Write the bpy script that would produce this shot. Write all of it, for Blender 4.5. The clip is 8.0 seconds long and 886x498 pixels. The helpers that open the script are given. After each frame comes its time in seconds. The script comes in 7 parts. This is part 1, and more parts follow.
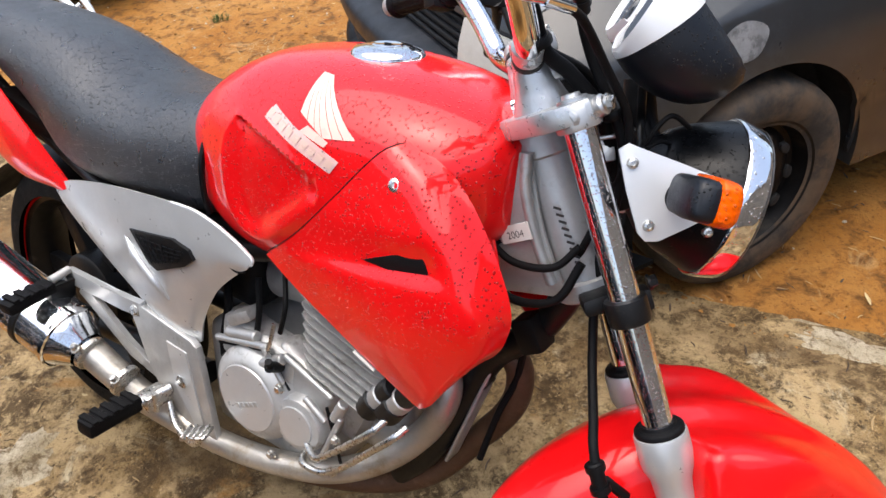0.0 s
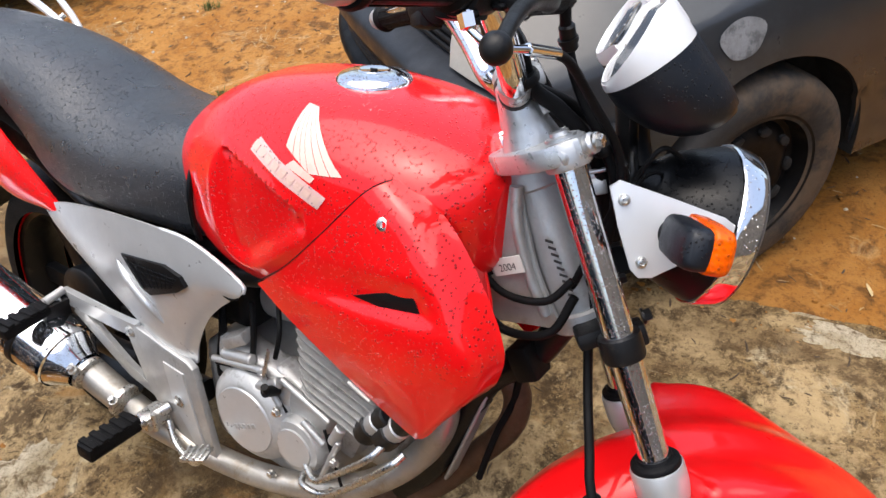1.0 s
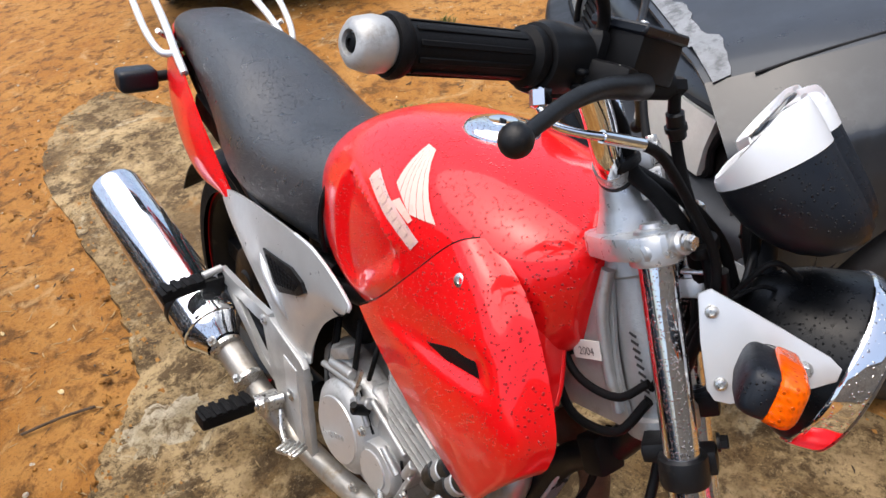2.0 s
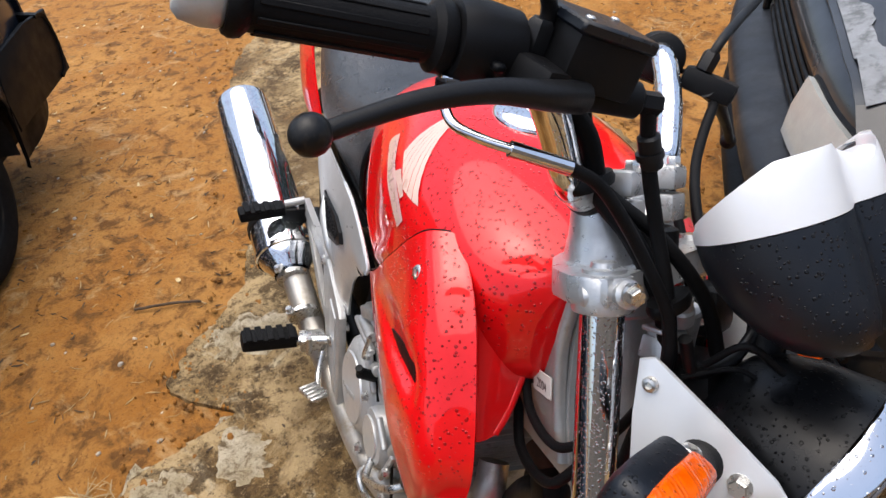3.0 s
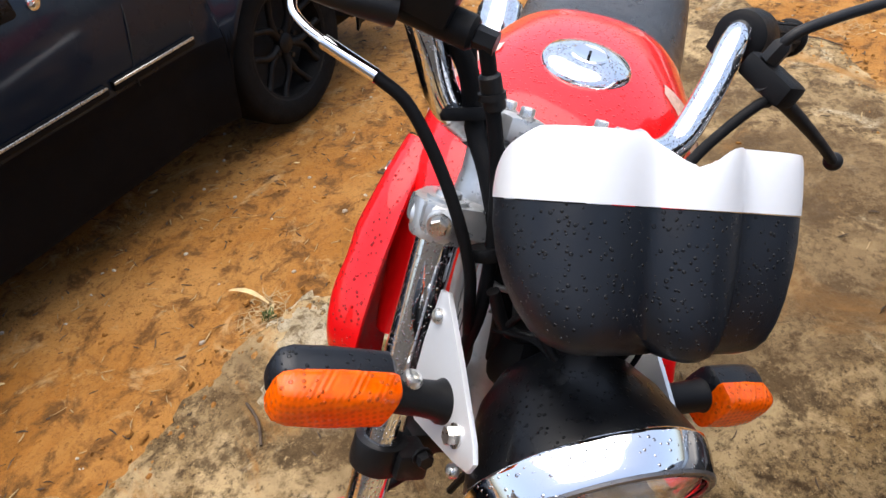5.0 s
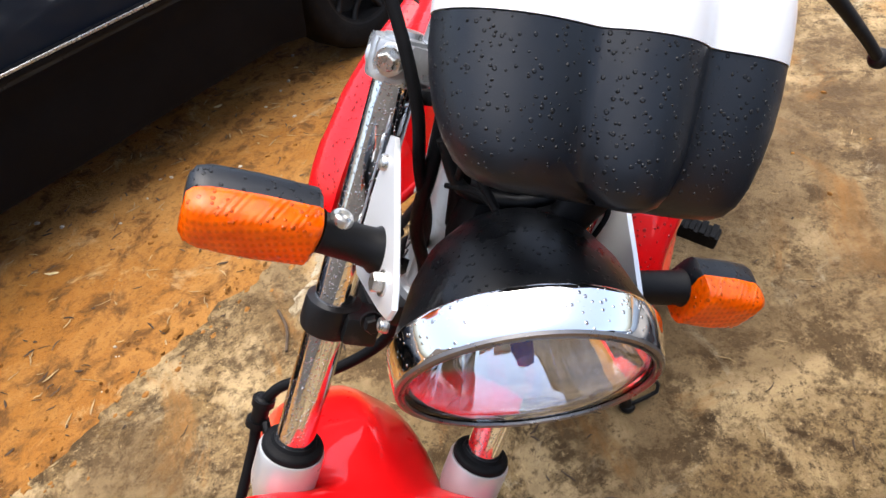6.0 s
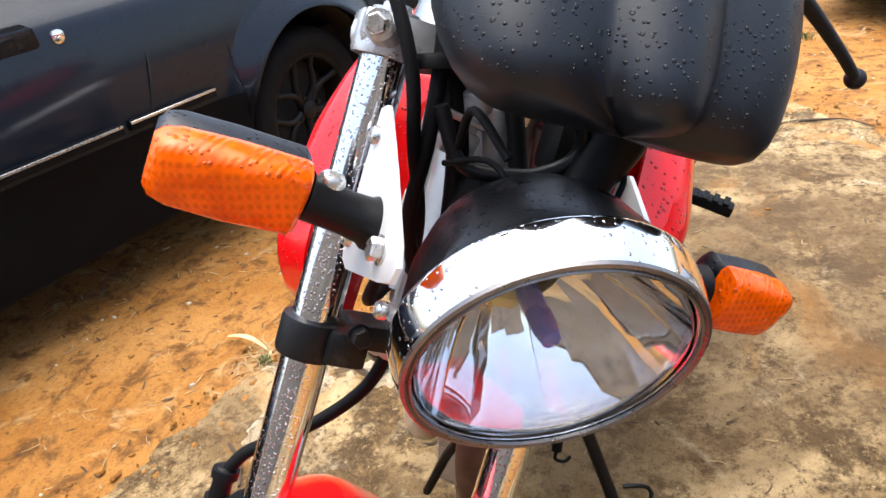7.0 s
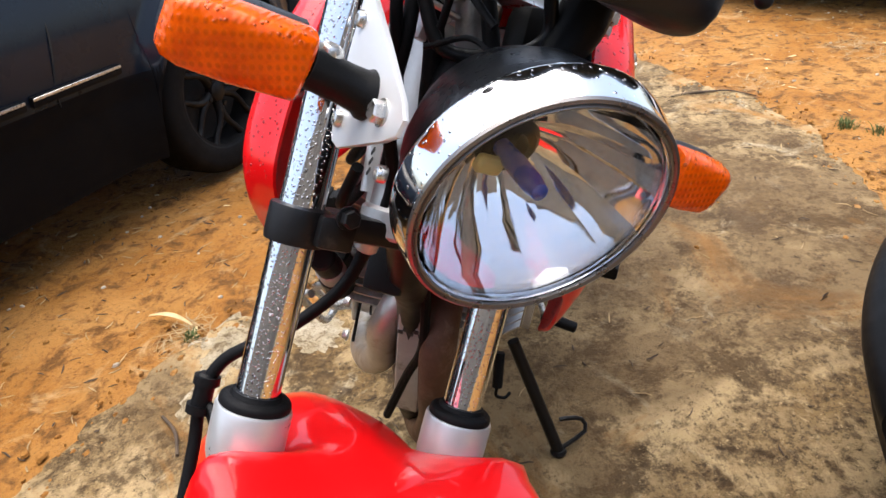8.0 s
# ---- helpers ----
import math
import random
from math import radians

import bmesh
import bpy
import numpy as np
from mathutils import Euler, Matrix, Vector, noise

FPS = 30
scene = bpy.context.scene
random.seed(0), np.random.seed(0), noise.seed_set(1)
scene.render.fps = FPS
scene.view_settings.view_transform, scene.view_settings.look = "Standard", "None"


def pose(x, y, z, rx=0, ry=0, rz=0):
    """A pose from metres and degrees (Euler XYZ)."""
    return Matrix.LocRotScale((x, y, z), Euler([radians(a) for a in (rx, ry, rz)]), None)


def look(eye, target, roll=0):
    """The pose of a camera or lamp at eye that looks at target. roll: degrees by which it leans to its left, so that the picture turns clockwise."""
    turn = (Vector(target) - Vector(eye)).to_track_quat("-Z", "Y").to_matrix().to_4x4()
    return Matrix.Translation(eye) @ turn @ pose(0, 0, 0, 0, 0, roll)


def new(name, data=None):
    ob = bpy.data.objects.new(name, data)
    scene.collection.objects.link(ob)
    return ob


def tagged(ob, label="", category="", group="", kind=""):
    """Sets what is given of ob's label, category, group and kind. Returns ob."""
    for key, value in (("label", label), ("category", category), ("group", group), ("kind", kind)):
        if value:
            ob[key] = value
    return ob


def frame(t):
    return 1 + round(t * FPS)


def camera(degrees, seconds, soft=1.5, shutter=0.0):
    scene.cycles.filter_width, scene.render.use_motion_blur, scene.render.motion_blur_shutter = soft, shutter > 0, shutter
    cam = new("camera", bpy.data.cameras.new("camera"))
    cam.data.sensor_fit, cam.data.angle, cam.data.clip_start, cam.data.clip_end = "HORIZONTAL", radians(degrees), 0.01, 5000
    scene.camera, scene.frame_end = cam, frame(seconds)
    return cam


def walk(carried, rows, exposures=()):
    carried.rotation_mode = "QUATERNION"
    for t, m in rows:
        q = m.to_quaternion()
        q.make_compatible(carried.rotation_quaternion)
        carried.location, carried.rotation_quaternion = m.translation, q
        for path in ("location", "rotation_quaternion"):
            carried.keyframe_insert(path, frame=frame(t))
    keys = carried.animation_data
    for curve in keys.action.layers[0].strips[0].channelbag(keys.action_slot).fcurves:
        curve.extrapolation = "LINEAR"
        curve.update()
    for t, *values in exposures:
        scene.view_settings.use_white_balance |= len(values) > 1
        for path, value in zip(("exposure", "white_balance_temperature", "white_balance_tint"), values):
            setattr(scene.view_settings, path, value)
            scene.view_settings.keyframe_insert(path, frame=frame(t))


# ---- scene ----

from itertools import product

cam = camera(60.4, 8.0)
PATH = [
    (0, (0.297, -0.657, 1.358), (-0.585, 0.634, 0.11), -7.7),
    (0.5, (0.259, -0.647, 1.378), (-0.527, 0.694, 0.119), -8.5),
    (1, (0.286, -0.595, 1.406), (-0.585, 0.643, 0.099), -9.6),
    (1.5, (0.354, -0.519, 1.415), (-0.857, 0.529, 0.216), -8.8),
    (2, (0.37, -0.468, 1.406), (-0.94, 0.458, 0.212), -10.2),
    (2.2, (0.372, -0.431, 1.403), (-0.962, 0.426, 0.184), -10.2),
    (3.3, (0.445, -0.141, 1.344), (-1.124, 0.067, 0.122), -6.9),
    (3.5, (0.465, -0.087, 1.343), (-1.111, -0.046, 0.112), -6.4),
    (4, (0.496, -0.031, 1.334), (-1.084, -0.158, 0.114), -10.4),
    (4.5, (0.496, 0.098, 1.318), (-1.031, -0.283, 0.085), -6.8),
    (4.7, (0.5, 0.125, 1.318), (-1.016, -0.292, 0.082), -7.5),
    (5.8, (0.508, 0.2, 1.242), (-0.951, -0.312, -0.027), -7.1),
    (6, (0.502, 0.234, 1.213), (-0.879, -0.395, -0.089), -8.7),
    (6.5, (0.504, 0.247, 1.147), (-0.908, -0.504, -0.054), -9.1),
    (7, (0.538, 0.189, 1.072), (-1.142, -0.342, 0.125), -7.1),
    (7.2, (0.57, 0.161, 1.054), (-1.191, -0.225, 0.187), -6.3),
    (7.5, (0.601, 0.135, 1.035), (-1.213, 0.016, 0.202), -5.0),
    (8, (0.623, 0.138, 1.019), (-1.103, -0.138, 0.047), -5.7),
]
walk(cam, [(t, look(eye, target, roll)) for t, eye, target, roll in PATH], [(0, 1.08), (2, 0.96), (3.3, 0.80), (4.5, 0.95), (6, 1.52), (6.6, 1.72), (7.1, 1.80), (7.6, 1.62), (8, 1.42)])

# world and light: a bright overcast sky after rain
world = bpy.data.worlds.new("world")
scene.world = world
world.use_nodes = True
wn = world.node_tree
sky = wn.nodes.new("ShaderNodeTexSky")
sky.sky_type, sky.sun_disc = "NISHITA", False
sky.sun_elevation, sky.sun_rotation = radians(83), radians(214)
sky.air_density, sky.dust_density, sky.ozone_density = 1.0, 4.0, 1.0
grey = wn.nodes.new("ShaderNodeHueSaturation")
grey.inputs["Saturation"].default_value = 0.85
wn.links.new(sky.outputs[0], grey.inputs["Color"])
wn.links.new(grey.outputs[0], wn.nodes["Background"].inputs["Color"])
wn.nodes["Background"].inputs["Strength"].default_value = 0.145
sun = new("sun", bpy.data.lights.new("sun", "SUN"))
sun.data.energy, sun.data.angle, sun.data.color = 1.5, radians(85), (1.0, 0.97, 0.93)
sun.matrix_world = look((-0.4, -0.6, 6), (0, 0, 0))


# ---------------------------------------------------------------- materials
def material(name, colour, rough=0.5, metal=0.0, var=0.12, scale=14.0, coat=0.0, bump=0.0, bump_scale=300.0,
             second=None, blotch=6.0, blotch_at=0.55, drops=0.0, drop_scale=95.0, rough_var=0.1, spec=0.5, sheen=0.0, coat_rough=0.04, bands=0.0, drop_few=0.12):
    """A surface with a base colour that varies at two scales, an optional second colour in blotches, fine relief
    and, on wet things, water drops on what faces up."""
    m = bpy.data.materials.new(name)
    m.use_nodes = True
    t = m.node_tree
    n, l = t.nodes, t.links
    b = n["Principled BSDF"]
    co = n.new("ShaderNodeTexCoord").outputs["Object"]

    def noise_of(s, detail=5.0, rough_=0.6):
        k = n.new("ShaderNodeTexNoise")
        k.inputs["Scale"].default_value, k.inputs["Detail"].default_value, k.inputs["Roughness"].default_value = s, detail, rough_
        l.new(co, k.inputs["Vector"])
        return k.outputs["Fac"]

    def span(value, a, z, c, d):
        k = n.new("ShaderNodeMapRange")
        for i, v in enumerate((a, z, c, d)):
            k.inputs[i + 1].default_value = v
        l.new(value, k.inputs[0])
        return k.outputs[0]

    def mix(fac, a, z, blend="MIX"):
        k = n.new("ShaderNodeMix")
        k.data_type, k.blend_type = "RGBA", blend
        for sock, v in ((k.inputs[0], fac), (k.inputs[6], a), (k.inputs[7], z)):
            if isinstance(v, (int, float)):
                sock.default_value = v
            elif isinstance(v, tuple):
                sock.default_value = (*v, 1.0)[:4]
            else:
                l.new(v, sock)
        return k.outputs[2]

    big, fine = noise_of(scale), noise_of(scale * 9)
    lo, hi = tuple(c * (1 - var) for c in colour), tuple(min(1.0, c * (1 + var)) for c in colour)
    out = mix(span(big, 0.3, 0.7, 0, 1), lo, hi)
    out = mix(span(fine, 0.35, 0.7, 0, 0.5), out, tuple(c * (1 - 0.8 * var) for c in colour))
    if second:
        out = mix(span(noise_of(blotch, 8.0, 0.7), blotch_at - 0.07, blotch_at + 0.07, 0, 1), out, second)
    wet = None
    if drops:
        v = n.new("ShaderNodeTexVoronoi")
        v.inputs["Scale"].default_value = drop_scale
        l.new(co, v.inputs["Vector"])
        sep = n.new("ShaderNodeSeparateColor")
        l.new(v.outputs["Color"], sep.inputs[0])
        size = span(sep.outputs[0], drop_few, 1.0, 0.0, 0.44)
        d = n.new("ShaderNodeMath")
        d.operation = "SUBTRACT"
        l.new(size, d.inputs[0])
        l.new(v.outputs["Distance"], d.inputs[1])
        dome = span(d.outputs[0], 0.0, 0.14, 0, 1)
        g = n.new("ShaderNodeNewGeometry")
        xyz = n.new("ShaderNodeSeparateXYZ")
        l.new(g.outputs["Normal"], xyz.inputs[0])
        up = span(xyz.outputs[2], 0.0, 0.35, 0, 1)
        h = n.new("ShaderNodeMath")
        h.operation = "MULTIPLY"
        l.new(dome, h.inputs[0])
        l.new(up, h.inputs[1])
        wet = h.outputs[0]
        # drops also darken the base colour, painting in their refraction
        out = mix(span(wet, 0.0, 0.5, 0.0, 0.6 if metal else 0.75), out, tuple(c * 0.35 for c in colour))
    l.new(out, b.inputs["Base Color"])
    b.inputs["Metallic"].default_value = metal
    b.inputs["Coat Weight"].default_value, b.inputs["Coat Roughness"].default_value = coat, coat_rough
    b.inputs["Specular IOR Level"].default_value = spec
    if sheen:
        b.inputs["Sheen Weight"].default_value = sheen
    l.new(span(noise_of(scale * 2.3), 0.3, 0.7, max(0.02, rough - rough_var), min(1.0, rough + rough_var)), b.inputs["Roughness"])
    normal = None
    if bump:
        k = n.new("ShaderNodeBump")
        k.inputs["Strength"].default_value, k.inputs["Distance"].default_value = bump, 1.0 / bump_scale
        l.new(noise_of(bump_scale, 6.0), k.inputs["Height"])
        normal = k.outputs[0]
    if bands:
        wv = n.new("ShaderNodeTexWave")
        wv.bands_direction = "Y"
        wv.inputs["Scale"].default_value, wv.inputs["Distortion"].default_value = bands, 0.6
        l.new(co, wv.inputs["Vector"])
        k = n.new("ShaderNodeBump")
        k.inputs["Strength"].default_value, k.inputs["Distance"].default_value = 0.35, 0.0012
        w2 = n.new("ShaderNodeTexWave")
        w2.bands_direction = "Z"
        w2.inputs["Scale"].default_value, w2.inputs["Distortion"].default_value = bands * 0.62, 0.6
        l.new(co, w2.inputs["Vector"])
        both = n.new("ShaderNodeMath")
        both.operation = "MULTIPLY"
        l.new(wv.outputs["Fac"], both.inputs[0])
        l.new(w2.outputs["Fac"], both.inputs[1])
        l.new(both.outputs[0], k.inputs["Height"])
        out = mix(span(both.outputs[0], 0.15, 0.75, 0.0, 0.55), out, tuple(c * 0.62 for c in colour))
        l.new(out, b.inputs["Base Color"])
        normal = k.outputs[0]
    if wet:
        k = n.new("ShaderNodeBump")
        k.inputs["Strength"].default_value, k.inputs["Distance"].default_value = drops, 0.0026
        l.new(wet, k.inputs["Height"])
        if normal:
            l.new(normal, k.inputs["Normal"])
        normal = k.outputs[0]
    if normal:
        l.new(normal, b.inputs["Normal"])
        if coat:
            l.new(normal, b.inputs["Coat Normal"])
    return m


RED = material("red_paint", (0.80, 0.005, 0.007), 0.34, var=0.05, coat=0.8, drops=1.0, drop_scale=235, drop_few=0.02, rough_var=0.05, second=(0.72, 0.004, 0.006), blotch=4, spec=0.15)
RED_DRY = material("red_paint_side", (0.80, 0.005, 0.007), 0.32, var=0.05, coat=0.7, rough_var=0.05, spec=0.15)
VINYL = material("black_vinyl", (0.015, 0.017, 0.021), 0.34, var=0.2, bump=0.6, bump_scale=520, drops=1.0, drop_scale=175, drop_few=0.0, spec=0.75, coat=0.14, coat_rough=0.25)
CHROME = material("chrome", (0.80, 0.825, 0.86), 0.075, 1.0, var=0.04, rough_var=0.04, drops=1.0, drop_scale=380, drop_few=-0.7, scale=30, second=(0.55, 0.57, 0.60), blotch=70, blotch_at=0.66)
CHROME_DRY = material("chrome_dry", (0.80, 0.81, 0.83), 0.08, 1.0, var=0.05, rough_var=0.05, scale=40, second=(0.5, 0.48, 0.45), blotch=90, blotch_at=0.72)
SILVER = material("silver_paint", (0.56, 0.57, 0.57), 0.34, 0.55, var=0.06, scale=20, bump=0.05, rough_var=0.08)
PALE_CAST = material("pale_cast_alloy", (0.58, 0.585, 0.58), 0.33, 0.7, var=0.12, scale=30, bump=0.15, bump_scale=600, second=(0.34, 0.32, 0.30), blotch=34, blotch_at=0.64)
DIAL = material("dial_glass", (0.010, 0.010, 0.011), 0.12, var=0.1, coat=1.0, spec=1.0)
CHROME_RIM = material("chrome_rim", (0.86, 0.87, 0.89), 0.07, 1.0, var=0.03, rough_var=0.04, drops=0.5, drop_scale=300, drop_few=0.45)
POD_SILVER = material("pod_silver_paint", (0.80, 0.81, 0.82), 0.36, 0.25, var=0.02, scale=20, rough_var=0.02)
WHITE_SILVER = material("pale_silver_paint", (0.72, 0.73, 0.74), 0.34, 0.40, var=0.015, scale=20, rough_var=0.015)
CAST = material("cast_aluminium", (0.50, 0.50, 0.49), 0.45, 0.7, var=0.12, scale=25, bump=0.25, bump_scale=500, second=(0.30, 0.28, 0.25), blotch=22, blotch_at=0.66)
ENGINE = material("engine_silver_paint", (0.48, 0.48, 0.47), 0.44, 0.5, var=0.14, scale=20, bump=0.2, bump_scale=500, second=(0.22, 0.20, 0.17), blotch=24, blotch_at=0.62)
SHADE_SEAM = material("shade_and_seam_metal", (0.035, 0.034, 0.032), 0.7, 0.3, var=0.3, scale=40)
FIN = material("grey_fin_metal", (0.42, 0.42, 0.41), 0.5, 0.6, var=0.15, scale=30, bump=0.2, second=(0.2, 0.19, 0.17), blotch=25, blotch_at=0.62)
BLACK = material("black_plastic", (0.005, 0.005, 0.0055), 0.45, var=0.25, bump=0.2, bump_scale=900, spec=0.16)
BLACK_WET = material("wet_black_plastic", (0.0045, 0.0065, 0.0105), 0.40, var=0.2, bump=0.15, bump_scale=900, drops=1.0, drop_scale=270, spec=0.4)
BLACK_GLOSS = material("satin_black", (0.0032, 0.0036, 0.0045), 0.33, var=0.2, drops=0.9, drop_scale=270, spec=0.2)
BLACK_METAL = material("black_frame_paint", (0.006, 0.006, 0.0065), 0.42, var=0.25, bump=0.1, spec=0.28, second=(0.04, 0.035, 0.028), blotch=20, blotch_at=0.68)
RUBBER = material("rubber", (0.005, 0.005, 0.0055), 0.55, var=0.25, bump=0.3, bump_scale=500, spec=0.12)
TYRE = material("tyre_rubber", (0.006, 0.006, 0.0062), 0.75, var=0.25, bump=0.4, bump_scale=400, second=(0.012, 0.011, 0.010), blotch=9, blotch_at=0.60, spec=0.1)
TYRE_MUD = material("muddy_tyre", (0.022, 0.021, 0.020), 0.8, var=0.25, bump=0.4, bump_scale=400, second=(0.085, 0.058, 0.036), blotch=6, blotch_at=0.54)
RUST = material("rusty_pipe", (0.105, 0.052, 0.028), 0.62, 0.25, var=0.3, scale=30, bump=0.3, second=(0.19, 0.12, 0.08), blotch=30, blotch_at=0.64)
PIPE = material("heat_dulled_steel", (0.50, 0.47, 0.42), 0.42, 0.75, var=0.15, scale=22, bump=0.1, second=(0.36, 0.30, 0.22), blotch=18, blotch_at=0.58)
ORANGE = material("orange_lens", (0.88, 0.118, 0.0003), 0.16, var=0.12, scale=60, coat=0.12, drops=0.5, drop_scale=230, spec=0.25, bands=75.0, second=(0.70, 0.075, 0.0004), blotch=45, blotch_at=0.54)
DECAL = material("cream_decal", (0.70, 0.47, 0.39), 0.3, var=0.06, coat=0.5)
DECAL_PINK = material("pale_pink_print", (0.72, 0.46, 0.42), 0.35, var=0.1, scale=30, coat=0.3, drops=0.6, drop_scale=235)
LABEL = material("label_paper", (0.62, 0.61, 0.57), 0.5, var=0.06)
INK = material("dark_ink", (0.03, 0.03, 0.03), 0.5)
STEEL = material("zinc_bolt", (0.62, 0.61, 0.58), 0.3, 0.95, var=0.12, scale=80, second=(0.35, 0.28, 0.2), blotch=120, blotch_at=0.66)
BLUE = material("blue_bulb_cap", (0.012, 0.06, 0.42), 0.25, var=0.1, coat=0.4)
YELLOW = material("bulb_base", (0.62, 0.56, 0.22), 0.4, var=0.1)
CAR_GREY = material("dark_grey_car_paint", (0.0055, 0.009, 0.0155), 0.3, 0.0, var=0.12, scale=3, coat=0.34, coat_rough=0.09, rough_var=0.06, spec=0.12, second=(0.007, 0.010, 0.015), blotch=1.6, blotch_at=0.6)
CAR_BLACK = material("black_car_paint", (0.020, 0.023, 0.027), 0.34, 0.0, var=0.25, scale=4, coat=0.55, coat_rough=0.10, rough_var=0.1, spec=0.3, second=(0.032, 0.036, 0.042), blotch=5, blotch_at=0.60)
CAR_TRIM = material("grey_plastic_trim", (0.0035, 0.004, 0.005), 0.45, var=0.15, scale=8, bump=0.1, second=(0.010, 0.010, 0.010), blotch=4, blotch_at=0.66, spec=0.09)
SKYLIT_TRIM = material("skylit_bumper_trim", (0.013, 0.015, 0.019), 0.42, var=0.3, scale=9, bump=0.1, second=(0.028, 0.030, 0.034), blotch=7, blotch_at=0.6, spec=0.3)
SHADE_AND_VALANCE = material("shade_and_valance_black", (0.0036, 0.0040, 0.005), 0.55, var=0.2, scale=8, spec=0.06)
PALE_GREY = material("pale_grey", (0.20, 0.21, 0.22), 0.65, var=0.25, scale=20, second=(0.09, 0.095, 0.10), blotch=34)
LAMP_FACE = material("car_lamp_face", (0.45, 0.46, 0.44), 0.16, var=0.1, scale=20, coat=0.6)
WINDOW = material("dark_car_glass", (0.012, 0.014, 0.016), 0.06, var=0.1, coat=0.3)
DARK = material("underside_black", (0.008, 0.008, 0.008), 0.9, var=0.3)
STEEL_RIM = material("black_steel_rim", (0.005, 0.005, 0.0055), 0.5, 0.0, spec=0.15, var=0.25, second=(0.02, 0.017, 0.013), blotch=10, blotch_at=0.6)
LEAF = material("dry_leaf", (0.60, 0.46, 0.24), 0.7, var=0.3, scale=40)
STRAW = material("straw", (0.36, 0.25, 0.12), 0.8, var=0.35, scale=30)
TWIG = material("twig", (0.075, 0.05, 0.032), 0.85, var=0.35, scale=30)
STONE = material("pebble", (0.42, 0.36, 0.28), 0.8, var=0.35, scale=50, bump=0.3)
GRASS = material("grass_blade", (0.085, 0.12, 0.03), 0.7, var=0.35, scale=20)

glass = bpy.data.materials.new("clear_glass")
glass.use_nodes = True
gb = glass.node_tree.nodes["Principled BSDF"]
gb.inputs["Base Color"].default_value = (1, 1, 1, 1)
gb.inputs["Roughness"].default_value, gb.inputs["Transmission Weight"].default_value, gb.inputs["IOR"].default_value = 0.02, 1.0, 1.42

REFLECT = material("lamp_reflector", (0.76, 0.77, 0.79), 0.035, 1.0, var=0.04, rough_var=0.04)
DULL_RIM = material("dull_rim_metal", (0.20, 0.19, 0.185), 0.32, 0.8, var=0.15, scale=40)


def ground_material(name, base, dark, light, s1, s2, bump, rough=0.85, spots=None, wet=0.0, mottle=0.0, soil=None, stain=None):
    m = bpy.data.materials.new(name)
    m.use_nodes = True
    t = m.node_tree
    n, l = t.nodes, t.links
    b = n["Principled BSDF"]
    co = n.new("ShaderNodeTexCoord").outputs["Object"]

    def tex(s, d=9.0, r=0.68, dist=0.4):
        k = n.new("ShaderNodeTexNoise")
        for key, v in (("Scale", s), ("Detail", d), ("Roughness", r), ("Distortion", dist)):
            k.inputs[key].default_value = v
        l.new(co, k.inputs["Vector"])
        return k.outputs["Fac"]

    def ramp(value, a, z, c0, c1):
        k = n.new("ShaderNodeValToRGB")
        k.color_ramp.elements[0].position, k.color_ramp.elements[1].position = a, z
        k.color_ramp.elements[0].color, k.color_ramp.elements[1].color = (*c0, 1), (*c1, 1)
        l.new(value, k.inputs[0])
        return k.outputs[0]

    def mix(f, a, z):
        k = n.new("ShaderNodeMix")
        k.data_type = "RGBA"
        l.new(f, k.inputs[0])
        for s, v in ((k.inputs[6], a), (k.inputs[7], z)):
            if isinstance(v, tuple):
                s.default_value = (*v, 1)
            else:
                l.new(v, s)
        return k.outputs[2]

    b.inputs["Specular IOR Level"].default_value = 0.18
    one, nil = (1, 1, 1), (0, 0, 0)
    big, mid, fine = tex(s1), tex(s2), tex(s2 * 8, 6.0, 0.7)
    c = ramp(big, 0.40, 0.60, base, light)
    c = mix(ramp(mid, 0.50, 0.62, nil, one), c, dark)
    c = mix(ramp(fine, 0.56, 0.68, nil, (0.8, 0.8, 0.8)), c, tuple(v * 0.5 for v in dark))
    if spots:
        c = mix(ramp(tex(s1 * 2.7, 10.0, 0.75, 1.2), 0.56, 0.68, nil, one), c, spots)
    if mottle:
        c = mix(ramp(tex(s2 * 3.6, 8.0, 0.78, 0.3), 0.51, 0.62, nil, (mottle,) * 3), c, tuple(v * 0.62 for v in dark))
        c = mix(ramp(tex(s2 * 9, 5.0, 0.8, 0.3), 0.60, 0.70, nil, (mottle,) * 3), c, tuple(v * 1.25 for v in light))
    if mottle > 0.6:
        c = mix(ramp(tex(4.2, 10.0, 0.72, 0.3), 0.49, 0.56, nil, (0.85,) * 3), c, tuple(v * 1.2 for v in light))
        c = mix(ramp(tex(6.5, 10.0, 0.74, 0.2), 0.51, 0.58, nil, (0.85,) * 3), c, tuple(v * 0.8 for v in dark))
        c = mix(ramp(tex(34, 10.0, 0.85, 0.1), 0.535, 0.60, nil, (0.85,) * 3), c, tuple(v * 0.5 for v in dark))
        c = mix(ramp(tex(48, 10.0, 0.85, 0.1), 0.555, 0.62, nil, (0.85,) * 3), c, tuple(v * 1.35 for v in light))
    if soil:
        c = mix(ramp(tex(s1 * 0.8, 9.0, 0.7, 1.5), 0.56, 0.64, nil, (0.85, 0.85, 0.85)), c, soil)
    if stain:
        c = mix(ramp(tex(1.25, 6.0, 0.65, 0.8), 0.46, 0.58, nil, (0.7, 0.7, 0.7)), c, stain)
    l.new(c, b.inputs["Base Color"])
    k = n.new("ShaderNodeMapRange")
    for i, v in enumerate((0.35, 0.65, rough - 0.12 - wet, rough)):
        k.inputs[i + 1].default_value = v
    l.new(big, k.inputs[0])
    l.new(k.outputs[0], b.inputs["Roughness"])
    k = n.new("ShaderNodeBump")
